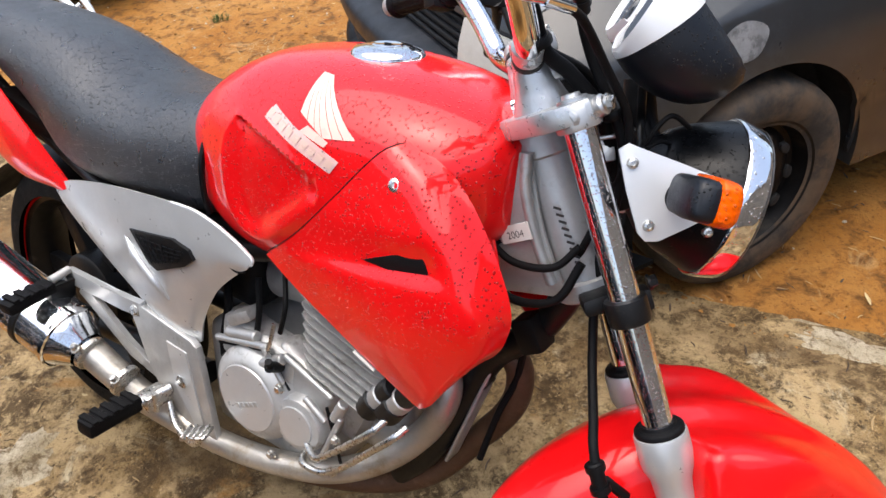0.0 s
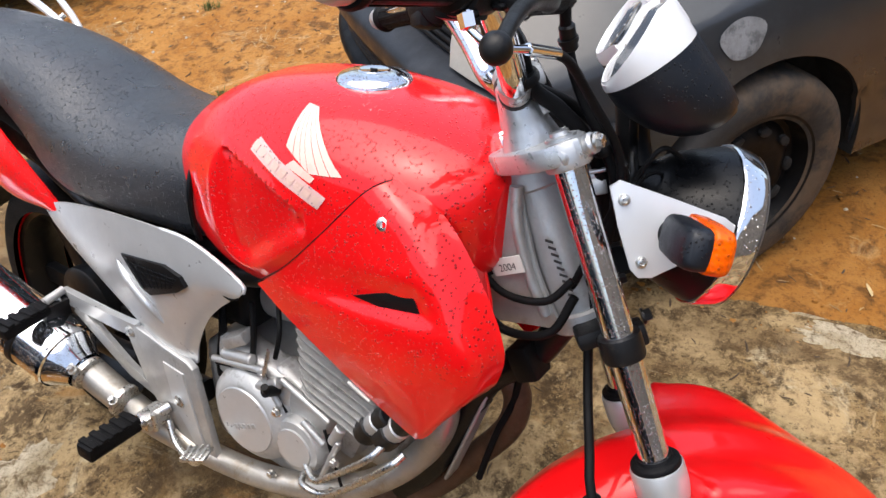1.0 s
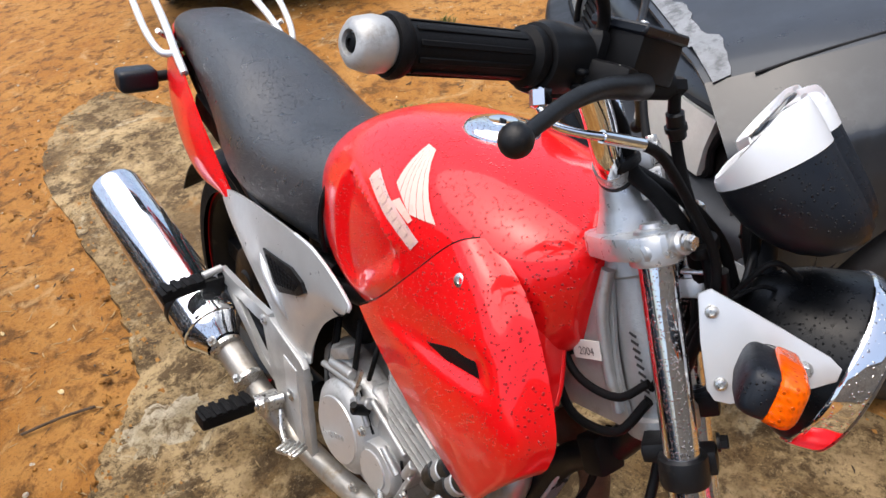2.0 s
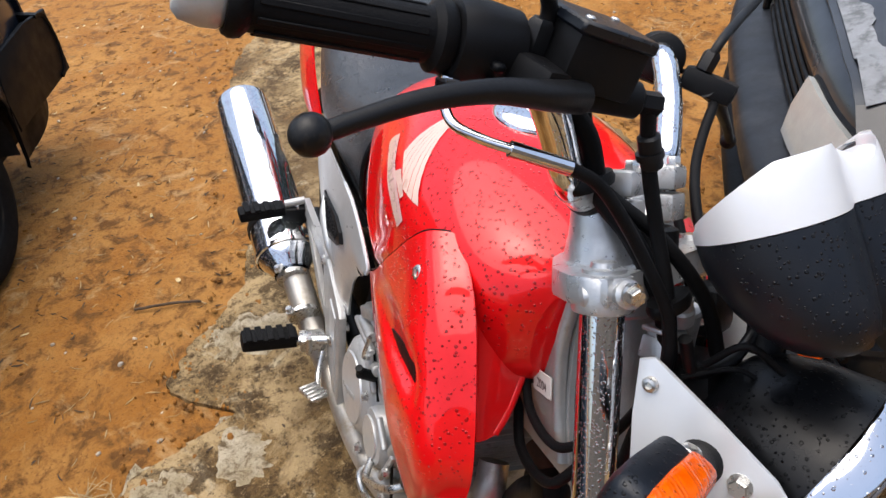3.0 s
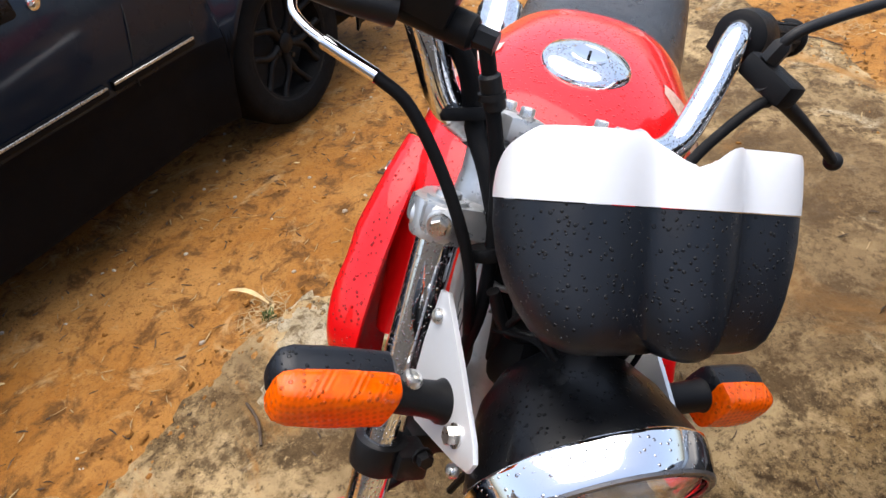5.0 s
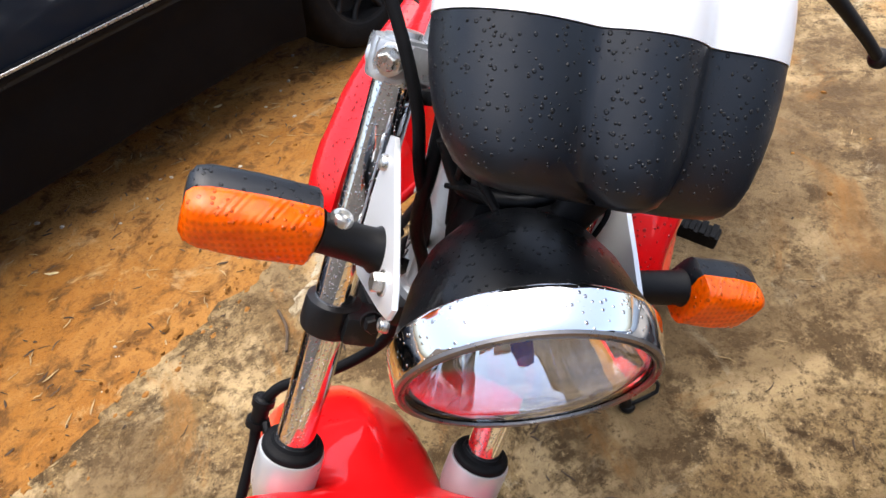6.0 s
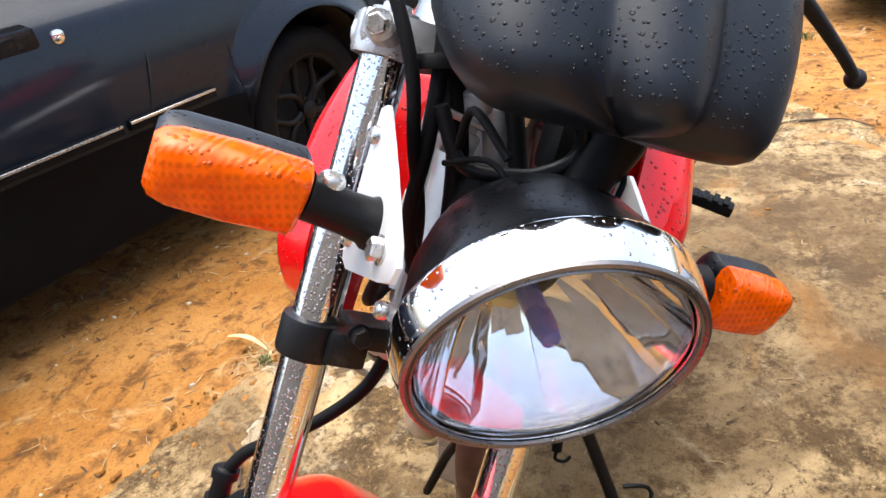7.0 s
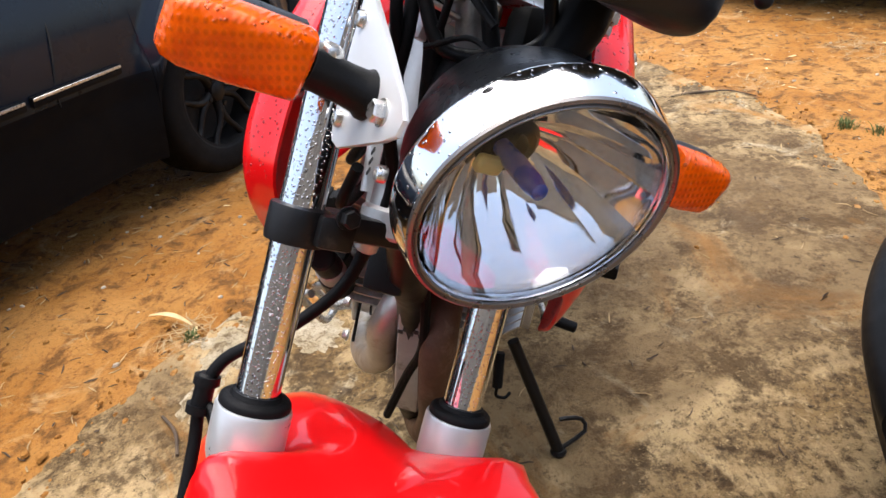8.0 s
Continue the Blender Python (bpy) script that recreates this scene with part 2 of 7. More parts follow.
    k.inputs["Strength"].default_value, k.inputs["Distance"].default_value = bump, 0.012
    l.new(mid, k.inputs["Height"])
    k2 = n.new("ShaderNodeBump")
    k2.inputs["Strength"].default_value, k2.inputs["Distance"].default_value = bump, 0.003
    l.new(fine, k2.inputs["Height"])
    l.new(k.outputs[0], k2.inputs["Normal"])
    l.new(k2.outputs[0], b.inputs["Normal"])
    return m


MORTAR = ground_material("pale_mortar", (0.36, 0.29, 0.18), (0.15, 0.105, 0.055), (0.52, 0.45, 0.33), 9, 30, 1.0, 0.9, mottle=0.5)
WALL = ground_material("dark_helper_render", (0.17, 0.155, 0.135), (0.09, 0.08, 0.065), (0.24, 0.22, 0.19), 1.1, 8, 0.4, 0.9)
DIRT = ground_material("orange_dirt", (0.28, 0.115, 0.019), (0.125, 0.054, 0.013), (0.37, 0.182, 0.050), 1.6, 13, 1.0, 0.9, spots=(0.42, 0.26, 0.115), wet=0.1, mottle=0.35)
CONCRETE = ground_material("stained_concrete", (0.185, 0.114, 0.042), (0.058, 0.033, 0.012), (0.36, 0.26, 0.135), 1.8, 15, 1.0, 0.85, spots=(0.54, 0.46, 0.31), wet=0.1, mottle=0.85, soil=(0.32, 0.155, 0.04), stain=(0.088, 0.052, 0.021))


# ---------------------------------------------------------------- mesh helpers
def part(name, bm, mat, parent=None, label="", smooth=42, second=None):
    me = bpy.data.meshes.new(name)
    bmesh.ops.recalc_face_normals(bm, faces=bm.faces[:])
    bm.to_mesh(me)
    bm.free()
    me.materials.append(mat)
    if second:
        me.materials.append(second)
    if smooth:
        me.polygons.foreach_set("use_smooth", [True] * len(me.polygons))
        me.set_sharp_from_angle(angle=radians(smooth))
    ob = new(name, me)
    ob.parent = parent
    if label:
        ob["label"] = label
    return ob


def thing(name, label, category, m=None, group="", kind=""):
    ob = new(name)
    ob.empty_display_size = 0.1
    if m is not None:
        ob.matrix_world = m
    return tagged(ob, label, category, group, kind)


def V(*a):
    return Vector(a)


def basis(z, x=(1, 0, 0)):
    z = Vector(z).normalized()
    x = Vector(x)
    x = x - z * x.dot(z)
    if x.length < 1e-4:
        x = Vector((0, 1, 0)) - z * z.y
    x.normalize()
    return Matrix((x, z.cross(x), z)).transposed()


def frame_at(origin, z, x=(1, 0, 0)):
    return Matrix.Translation(origin) @ basis(z, x).to_4x4()


def loft(bm, rings, closed=True, caps=True):
    made = [[bm.verts.new(p) for p in ring] for ring in rings]
    n = len(made[0])
    for a, b in zip(made, made[1:]):
        for i in range(n if closed else n - 1):
            bm.faces.new((a[i], a[(i + 1) % n], b[(i + 1) % n], b[i]))
    if caps and closed:
        bm.faces.new(made[0][::-1])
        bm.faces.new(made[-1])
    return made


def lathe(bm, profile, m, seg=28, caps=True):
    """profile: (radius, height) along m's z."""
    loft(bm, [[m @ V(r * math.cos(2 * math.pi * i / seg), r * math.sin(2 * math.pi * i / seg), h) for i in range(seg)] for r, h in profile], True, caps)
    return bm


def rod(bm, a, b, r, seg=16, r2=None, bev=0.0):
    a, b = Vector(a), Vector(b)
    length = (b - a).length
    r2 = r if r2 is None else r2
    prof = [(r, 0), (r2, length)]
    if bev:
        prof = [(r - bev, 0), (r, bev), (r2, length - bev), (r2 - bev, length)]
    return lathe(bm, prof, frame_at(a, b - a), seg)


def spline(pts, per=8, closed=False):
    pts = [Vector(p) for p in pts]
    n, out = len(pts), []
    for i in range(n if closed else n - 1):
        p1, p2 = pts[i], pts[(i + 1) % n]
        p0 = pts[i - 1] if (i or closed) else p1 * 2 - p2
        p3 = pts[(i + 2) % n] if (closed or i + 2 < n) else p2 * 2 - p1
        for k in range(per):
            u = k / per
            out.append(0.5 * ((2 * p1) + (p2 - p0) * u + (2 * p0 - 5 * p1 + 4 * p2 - p3) * u * u + (3 * p1 - p0 - 3 * p2 + p3) * u ** 3))
    if not closed:
        out.append(pts[-1])
    return out


def tube(bm, pts, r, seg=12, per=7, straight=False):
    """A round tube along a smooth line; r may be a list with one radius a point."""
    line = [Vector(p) for p in pts] if straight else spline(pts, per)
    n = len(line)
    if isinstance(r, (list, tuple)):
        rad = [float(np.interp(i / (n - 1), np.linspace(0, 1, len(r)), r)) for i in range(n)]
    else:
        rad = [r] * n
    t = (line[1] - line[0]).normalized()
    x = basis(t).col[0].copy()
    rings = []
    for i, p in enumerate(line):
        t = (line[min(i + 1, n - 1)] - line[max(i - 1, 0)]).normalized()
        x = (x - t * x.dot(t)).normalized()
        y = t.cross(x)
        rings.append([p + rad[i] * (x * math.cos(2 * math.pi * k / seg) + y * math.sin(2 * math.pi * k / seg)) for k in range(seg)])
    loft(bm, rings)
    return bm


def box(bm, size, m, bev=0.0, seg=2):
    made = bmesh.ops.create_cube(bm, size=1.0, matrix=m @ Matrix.Diagonal((*size, 1.0)))
    if bev:
        edges = {e for v in made["verts"] for e in v.link_edges}
        bmesh.ops.bevel(bm, geom=list(edges), offset=bev, segments=seg, affect="EDGES", profile=0.6)
    return bm


def plate(bm, outline, thick, m, bev=0.0, round_per=0):
    """A flat plate: outline in m's x and y, thick along its z, centred."""
    pts = [Vector((x, y, 0)) for x, y in outline]
    if round_per:
        pts = spline(pts, round_per, True)
    low = [bm.verts.new(m @ (p - V(0, 0, thick / 2))) for p in pts]
    top = [bm.verts.new(m @ (p + V(0, 0, thick / 2))) for p in pts]
    n = len(pts)
    faces = [bm.faces.new(low[::-1]), bm.faces.new(top)]
    for i in range(n):
        faces.append(bm.faces.new((low[i], low[(i + 1) % n], top[(i + 1) % n], top[i])))
    if bev:
        edges = [e for e in {e for f in faces[:2] for e in f.edges}]
        bmesh.ops.bevel(bm, geom=edges, offset=bev, segments=2, affect="EDGES", profile=0.6)
    return bm


def ball(bm, c, r, seg=16, scale=(1, 1, 1)):
    bmesh.ops.create_uvsphere(bm, u_segments=seg, v_segments=seg // 2, radius=r, matrix=Matrix.Translation(c) @ Matrix.Diagonal((*scale, 1)))
    return bm


def patch(rows, per=6):
    """A dense smooth grid through rows of control points."""
    fine = [spline(r, per) for r in rows]
    cols = [spline([r[i] for r in fine], per) for i in range(len(fine[0]))]
    return [list(c) for c in zip(*cols)]


def shell(bm, grid, thick):
    """A sheet over a grid of points, with thickness towards its inner side."""
    nr, nc = len(grid), len(grid[0])
    inner = []
    for i, j in product(range(nr), range(nc)):
        du = grid[min(i + 1, nr - 1)][j] - grid[max(i - 1, 0)][j]
        dv = grid[i][min(j + 1, nc - 1)] - grid[i][max(j - 1, 0)]
        nn = du.cross(dv)
        inner.append(grid[i][j] + (nn.normalized() * thick if nn.length > 1e-9 else V(0, 0, 0)))
    a = [[bm.verts.new(p) for p in r] for r in grid]
    b = [[bm.verts.new(inner[i * nc + j]) for j in range(nc)] for i in range(nr)]
    for i, j in product(range(nr - 1), range(nc - 1)):
        bm.faces.new((a[i][j], a[i][j + 1], a[i + 1][j + 1], a[i + 1][j]))
        bm.faces.new((b[i][j], b[i + 1][j], b[i + 1][j + 1], b[i][j + 1]))
    rim = [(0, j) for j in range(nc)] + [(i, nc - 1) for i in range(1, nr)] + [(nr - 1, j) for j in range(nc - 2, -1, -1)] + [(i, 0) for i in range(nr - 2, 0, -1)]
    for (i, j), (p, q) in zip(rim, rim[1:] + rim[:1]):
        bm.faces.new((a[i][j], b[i][j], b[p][q], a[p][q]))
    return bm


def mirrored(bm):
    bmesh.ops.transform(bm, matrix=Matrix.Diagonal((1, -1, 1, 1)), verts=bm.verts[:])
    bmesh.ops.reverse_faces(bm, faces=bm.faces[:])
    return bm


# ---------------------------------------------------------------- ground
def steps(lo, hi, fine, far):
    a = list(np.arange(lo, hi + 1e-6, fine))
    g, s = [], fine
    while sum(g) < far:
        s *= 1.35
        g.append(s)
    up = list(hi + np.cumsum(g))
    down = list(lo - np.cumsum(g))[::-1]
    return down + a + up


def dirt_height(x, y):
    near = max(0.0, 1 - max(abs(x + 1), abs(y)) / 8)
    return -0.012 + near * (0.014 * noise.noise(V(x * 1.3, y * 1.3, 0)) + 0.008 * noise.noise(V(x * 5, y * 5, 3)) + 0.0055 * noise.noise(V(x * 14, y * 14, 7)) + 0.003 * noise.noise(V(x * 31, y * 31, 4)))


bm = bmesh.new()
xs, ys = steps(-4.4, 1.6, 0.032, 600), steps(-2.6, 3.2, 0.032, 600)
grid = [[bm.verts.new((x, y, dirt_height(x, y))) for x in xs] for y in ys]
for i, j in product(range(len(ys) - 1), range(len(xs) - 1)):
    bm.faces.new((grid[i][j], grid[i][j + 1], grid[i + 1][j + 1], grid[i + 1][j]))
ground = part("ground", bm, DIRT, smooth=80)
tagged(ground, "wet orange dirt yard with litter", "ground", kind="structure")

# old concrete strip with a broken edge
# past x = 1.2 it is unseen, widened to grey the fork's reflections
EDGE = [(4.4, -3.6), (2.6, -1.9), (1.2, -1.15), (0.35, -1.0), (0.0, -0.93), (-0.3, -0.855), (-0.66, -0.745), (-0.86, -0.64), (-0.93, -0.45), (-1.10, -0.50), (-1.27, -0.44), (-1.42, -0.30), (-1.72, -0.22), (-2.25, -0.15), (-2.85, -0.10),
        (-3.3, 0.10), (-3.5, 0.42), (-3.0, 0.55), (-2.55, 0.74), (-2.25, 0.95), (-1.93, 1.03), (-1.68, 1.02), (-1.42, 1.075), (-0.9, 0.98), (-0.3, 0.88), (0.05, 0.84), (0.45, 0.85), (1.2, 0.95), (2.6, 1.5), (4.4, 3.4)]
pts = spline([V(x, y, 0) for x, y in EDGE], 22, True)
rough_edge = []
for i, p in enumerate(pts):
    k = 0.05 * noise.noise(V(p.x * 4, p.y * 4, 1)) + 0.035 * noise.noise(V(p.x * 11, p.y * 11, 5)) + 0.02 * noise.noise(V(p.x * 33, p.y * 33, 9))
    n = p - V(-0.8, 0.1, 0)
    rough_edge.append(p + n.normalized() * k)
bm = bmesh.new()
top = [bm.verts.new((p.x, p.y, 0.0)) for p in rough_edge]
low = [bm.verts.new((p.x + (p.x + 0.8) * 0.02, p.y + (p.y - 0.1) * 0.02, -0.045)) for p in rough_edge]
bm.faces.new(top)
for i in range(len(top)):
    j = (i + 1) % len(top)
    bm.faces.new((low[i], low[j], top[j], top[i]))
slab = part("concrete_strip", bm, CONCRETE, smooth=0)
tagged(slab, "old stained concrete strip with broken edges", "pavement", kind="structure")

# plain unseen wall, added behind the camera to darken chrome reflections
bm = bmesh.new()
box(bm, (0.18, 15.0, 2.9), Matrix.Translation((4.6, 0.0, 1.42)), 0.02, 2)
box(bm, (0.26, 15.0, 0.08), Matrix.Translation((4.6, 0.0, 2.91)), 0.015, 2)
tagged(part("unseen_wall_east", bm, WALL, smooth=30), "plain grey wall, unseen, added to darken chrome reflections", "wall", kind="structure")

# ---------------------------------------------------------------- the motorcycle
BIKE = Matrix.Translation((0, -0.164, 0)) @ pose(0, 0, 0, 0, 0, -6.15) @ pose(0, 0, 0, -14.23)
RAKE, TURNED, HEAD = radians(26.6), radians(36.13), V(-0.053, 0, 0.90)
STEM = V(-math.sin(RAKE), 0, math.cos(RAKE))
FWD = V(math.cos(RAKE), 0, math.sin(RAKE))
STEER = Matrix.Translation(HEAD) @ Matrix.Rotation(TURNED, 4, STEM) @ Matrix.Translation(-HEAD)
bike = thing("motorcycle", "wet red motorcycle with a black seat leaning on its side stand", "motorcycle", BIKE)
SIDES = (-1, 1)
LEFT_IN = V(0, -0.0145, 0)  # the left half of the front end stands this much closer in
left_shift = LEFT_IN


def bpart(name, bm, mat, parent=None, label="", smooth=42, side=-1, steer=False):
    """A part of the motorcycle, built on its right; side 1 mirrors it, steer turns it with the fork."""
    if side > 0:
        mirrored(bm)
    if side > 0 and steer:
        bmesh.ops.translate(bm, vec=left_shift, verts=bm.verts[:])
    if steer:
        bmesh.ops.transform(bm, matrix=STEER, verts=bm.verts[:])
    return part(name, bm, mat, parent or bike, label, smooth)


def bolt(name, c, axis, r, h, parent, mat=None, steer=False, side=-1, hexa=False, label=""):
    bm = bmesh.new()
    m = frame_at(c, axis)
    if hexa:
        lathe(bm, [(r * 1.25, -0.002), (r * 1.25, 0.001)], m, 20)
        lathe(bm, [(r, 0.0), (r, h * 0.85), (r * 0.85, h)], m, 6)
    else:
        lathe(bm, [(r, -0.003), (r, h * 0.4), (r * 0.8, h * 0.85), (r * 0.45, h), (r * 0.4, h * 0.5)], m, 18)
    return bpart(name, bm, mat or STEEL, parent, label, 35, side, steer)


# --- fuel tank: rings along its length
def tank_ring(x, zb, zt, w, zw, n=44):
    ring = []
    for k in range(n):
        a = 2 * math.pi * k / n
        c, s = math.cos(a), math.sin(a)
        e = 0.78 if s > 0 else 0.55
        y = w * math.copysign(abs(c) ** e, c)
        z = zw + ((zt - zw) if s > 0 else (zw - zb)) * math.copysign(abs(s) ** (0.86 if s > 0 else 0.6), s)
        ring.append(V(x, y, z))
    return ring


TANK = [(-0.645, 0.775, 0.845, 0.055, 0.81), (-0.632, 0.74, 0.868, 0.085, 0.805), (-0.60, 0.70, 0.895, 0.112, 0.80), (-0.55, 0.672, 0.925, 0.130, 0.795),
        (-0.48, 0.655, 0.952, 0.143, 0.80), (-0.40, 0.66, 0.966, 0.152, 0.815), (-0.32, 0.69, 0.971, 0.157, 0.84), (-0.24, 0.72, 0.968, 0.155, 0.855),
        (-0.17, 0.74, 0.958, 0.146, 0.86), (-0.115, 0.76, 0.944, 0.128, 0.86), (-0.08, 0.78, 0.93, 0.10, 0.86), (-0.062, 0.80, 0.915, 0.07, 0.86)]
TANK = [(r[0] if r[0] > -0.32 else -0.32 + (r[0] + 0.32) * 0.905, *r[1:]) for r in TANK]
line = [spline([V(r[0], r[1], r[2]) for r in TANK], 16), spline([V(r[3], r[4], 0) for r in TANK], 16)]
bm = bmesh.new()
loft(bm, [tank_ring(a.x, a.y, a.z, b.x, b.y, 176) for a, b in zip(*line)])
# knee recess pressed into both flanks
KNEE = [V(x, z, 0) for x, z in ((-0.45, 0.884), (-0.40, 0.879), (-0.34, 0.866), (-0.291, 0.846), (-0.276, 0.822), (-0.30, 0.795), (-0.36, 0.745), (-0.405, 0.714), (-0.45, 0.716), (-0.475, 0.76), (-0.475, 0.84))]
KNEE = spline(KNEE, 6, True)
for v in bm.verts:
    if abs(v.co.y) > 0.06 and v.co.x < -0.25:
        p = V(v.co.x, v.co.z, 0)
        inside, near, sharp = False, 9.0, True
        for k, (a, b) in enumerate(zip(KNEE, KNEE[1:] + KNEE[:1])):
            if (a.y > p.y) != (b.y > p.y) and p.x < (b.x - a.x) * (p.y - a.y) / (b.y - a.y) + a.x:
                inside = not inside
            d = b - a
            u = max(0.0, min(1.0, (p - a).dot(d) / max(1e-9, d.length_squared)))
            far_by = (p - a - d * u).length
            if far_by < near:
                near, sharp = far_by, k < 27
        k = min(1.0, near / (0.010 if sharp else 0.034)) if inside else 0.0
        lip = max(0.0, 1 - near / 0.006) * (0.0040 if sharp else 0.0012)
        v.co.y += math.copysign(1.0, v.co.y) * (lip - 0.0105 * k * k * (3 - 2 * k)) * max(0.0, min(1.0, (v.co.x + 0.60) / 0.09))
tank = bpart("fuel_tank", bm, RED, label="glossy red tank beaded with rain", smooth=60)


# front wings of the tank beside the steering head
for side in SIDES:
    rows = [[V(-0.20, -0.138, 0.895), V(-0.145, -0.109, 0.920), V(-0.115, -0.072, 0.930), V(-0.092, -0.030, 0.930)],
            [V(-0.19, -0.146, 0.86), V(-0.125, -0.127, 0.873), V(-0.100, -0.080, 0.890), V(-0.096, -0.024, 0.897)],
            [V(-0.17, -0.141, 0.81), V(-0.105, -0.132, 0.82), V(-0.086, -0.095, 0.83), V(-0.095, -0.048, 0.822)],
            [V(-0.14, -0.140, 0.765), V(-0.085, -0.132, 0.77), V(-0.057, -0.115, 0.772), V(-0.060, -0.080, 0.768)],
            [V(-0.11, -0.135, 0.73), V(-0.070, -0.130, 0.735), V(-0.042, -0.118, 0.745), V(-0.046, -0.098, 0.748)]]
    bm = bmesh.new()
    shell(bm, patch(rows, 5), 0.004)
    bpart("tank_front_cover", bm, RED_DRY, tank, side=side)
    bm = bmesh.new()
    tube(bm, [r[-1] for r in rows], 0.0056, 10)
    bpart("cover_rim", bm, RED_DRY, tank, side=side)

# filler cap
cm = frame_at((-0.299, 0.004, 0.966), (-0.02, 0.03, 1))
bm = bmesh.new()
lathe(bm, [(0.050, -0.008), (0.051, 0.002), (0.049, 0.006), (0.045, 0.010), (0.030, 0.014), (0.020, 0.0145), (0.0, 0.0145)], cm, 48, False)
cap = bpart("filler_cap", bm, CHROME, tank, "chromed filler cap with worn edge")
bm = bmesh.new()
lathe(bm, [(0.021, 0.0), (0.021, 0.0150), (0.019, 0.0160), (0.016, 0.0150), (0.0, 0.0152)], cm, 32, False)
bpart("lock_cover", bm, CHROME_DRY, cap)
bm = bmesh.new()
box(bm, (0.010, 0.003, 0.003), cm @ Matrix.Translation((0, 0, 0.0152)))
bpart("key_slot", bm, BLACK, cap)


# wing badge: plain cream feathers and a row of bars, lying on the flank
def flank(x, z):
    xs = [r[0] for r in TANK]
    zb, zt, w, zw = (float(np.interp(x, xs, [r[i] for r in TANK])) for i in (1, 2, 3, 4))
    s = (z - zw) / ((zt - zw) if z > zw else (zw - zb))
    s = min(0.995, abs(s)) ** (1 / (0.86 if z > zw else 0.6))
    return V(x, -w * math.sqrt(1 - s * s) ** (0.78 if z > zw else 0.55), z)


def decal(name, quad, mat, side, lift=0.0022, n=7):
    """A thin patch over the tank between four corners given as x and z."""
    a, b, c, d = (V(x, z, 0) for x, z in quad)
    g = []
    for i in range(n):
        row = []
        for j in range(n):
            u, v = i / (n - 1), j / (n - 1)
            p = (a * (1 - u) + b * u) * (1 - v) + (d * (1 - u) + c * u) * v
            o = flank(p.x, p.y)
            e = 0.003
            nn = (flank(p.x + e, p.y) - flank(p.x - e, p.y)).cross(flank(p.x, p.y + e) - flank(p.x, p.y - e)).normalized()
            nn = nn if nn.y < 0 else -nn
            row.append(o + nn * lift)
        g.append(row)
    bm = bmesh.new()
    vs = [[bm.verts.new(p) for p in r] for r in g]
    for i, j in product(range(n - 1), range(n - 1)):
        bm.faces.new((vs[i][j], vs[i + 1][j], vs[i + 1][j + 1], vs[i][j + 1]))
    ob = bpart(name, bm, mat, tank, side=side, smooth=80)
    return ob


def between(p, q, u):
    return (p[0] + (q[0] - p[0]) * u, p[1] + (q[1] - p[1]) * u)


for side in SIDES:
    tip0, tip1 = (-0.322, 0.956), (-0.304, 0.955)
    left, mid, right = (-0.318, 0.916), (-0.272, 0.896), (-0.222, 0.903)
    for i in range(6):
        u0, u1 = i / 6, (i + 0.93) / 6
        low = [between(left, mid, u * 2) if u < 0.5 else between(mid, right, u * 2 - 1) for u in (u0, u1)]
        decal("badge_feather", [between(tip0, tip1, u0), between(tip0, tip1, u1), low[1], low[0]], DECAL, side)
    decal("badge_strip", [(-0.370, 0.914), (-0.242, 0.875), (-0.256, 0.857), (-0.384, 0.896)], DECAL_PINK, side, 0.0018, 12)
    for i in range(9):
        c0, c1 = between((-0.378, 0.906), (-0.250, 0.867), i / 9), between((-0.378, 0.906), (-0.250, 0.867), (i + 0.74) / 9)
        decal("badge_bar", [(c0[0] + 0.004, c0[1] + 0.004), (c1[0] + 0.004, c1[1] + 0.004), (c1[0] - 0.003, c1[1] - 0.006), (c0[0] - 0.003, c0[1] - 0.006)], DECAL, side, 0.0026)
    decal("badge_root", [(-0.300, 0.905), (-0.262, 0.893), (-0.268, 0.886), (-0.312, 0.896)], DECAL, side)

# side shrouds
def scooped(p):
    """Sinks the shroud above a crease that runs down to the air slot."""
    a, d = V(-0.345, 0.722, 0), V(0.252, 0.049, 0)
    q = V(p.x, p.z, 0) - a
    u = q.dot(d) / d.length_squared
    v = (q.y * d.x - q.x * d.y) / d.length
    if not 0 < u < 1.25 or v < -0.004 or v > 0.065:
        return p
    fade = min(1.0, u) ** 1.2 * (1.0 if u < 1 else max(0.0, 1 - (u - 1) / 0.16))
    rise = max(0.0, min(1.0, (v + 0.004) / 0.010))
    back = max(0.0, 1 - max(0.0, v - 0.014) / 0.050)
    return p + V(0, 0.015 * fade * rise * back * back * (3 - 2 * back), 0)


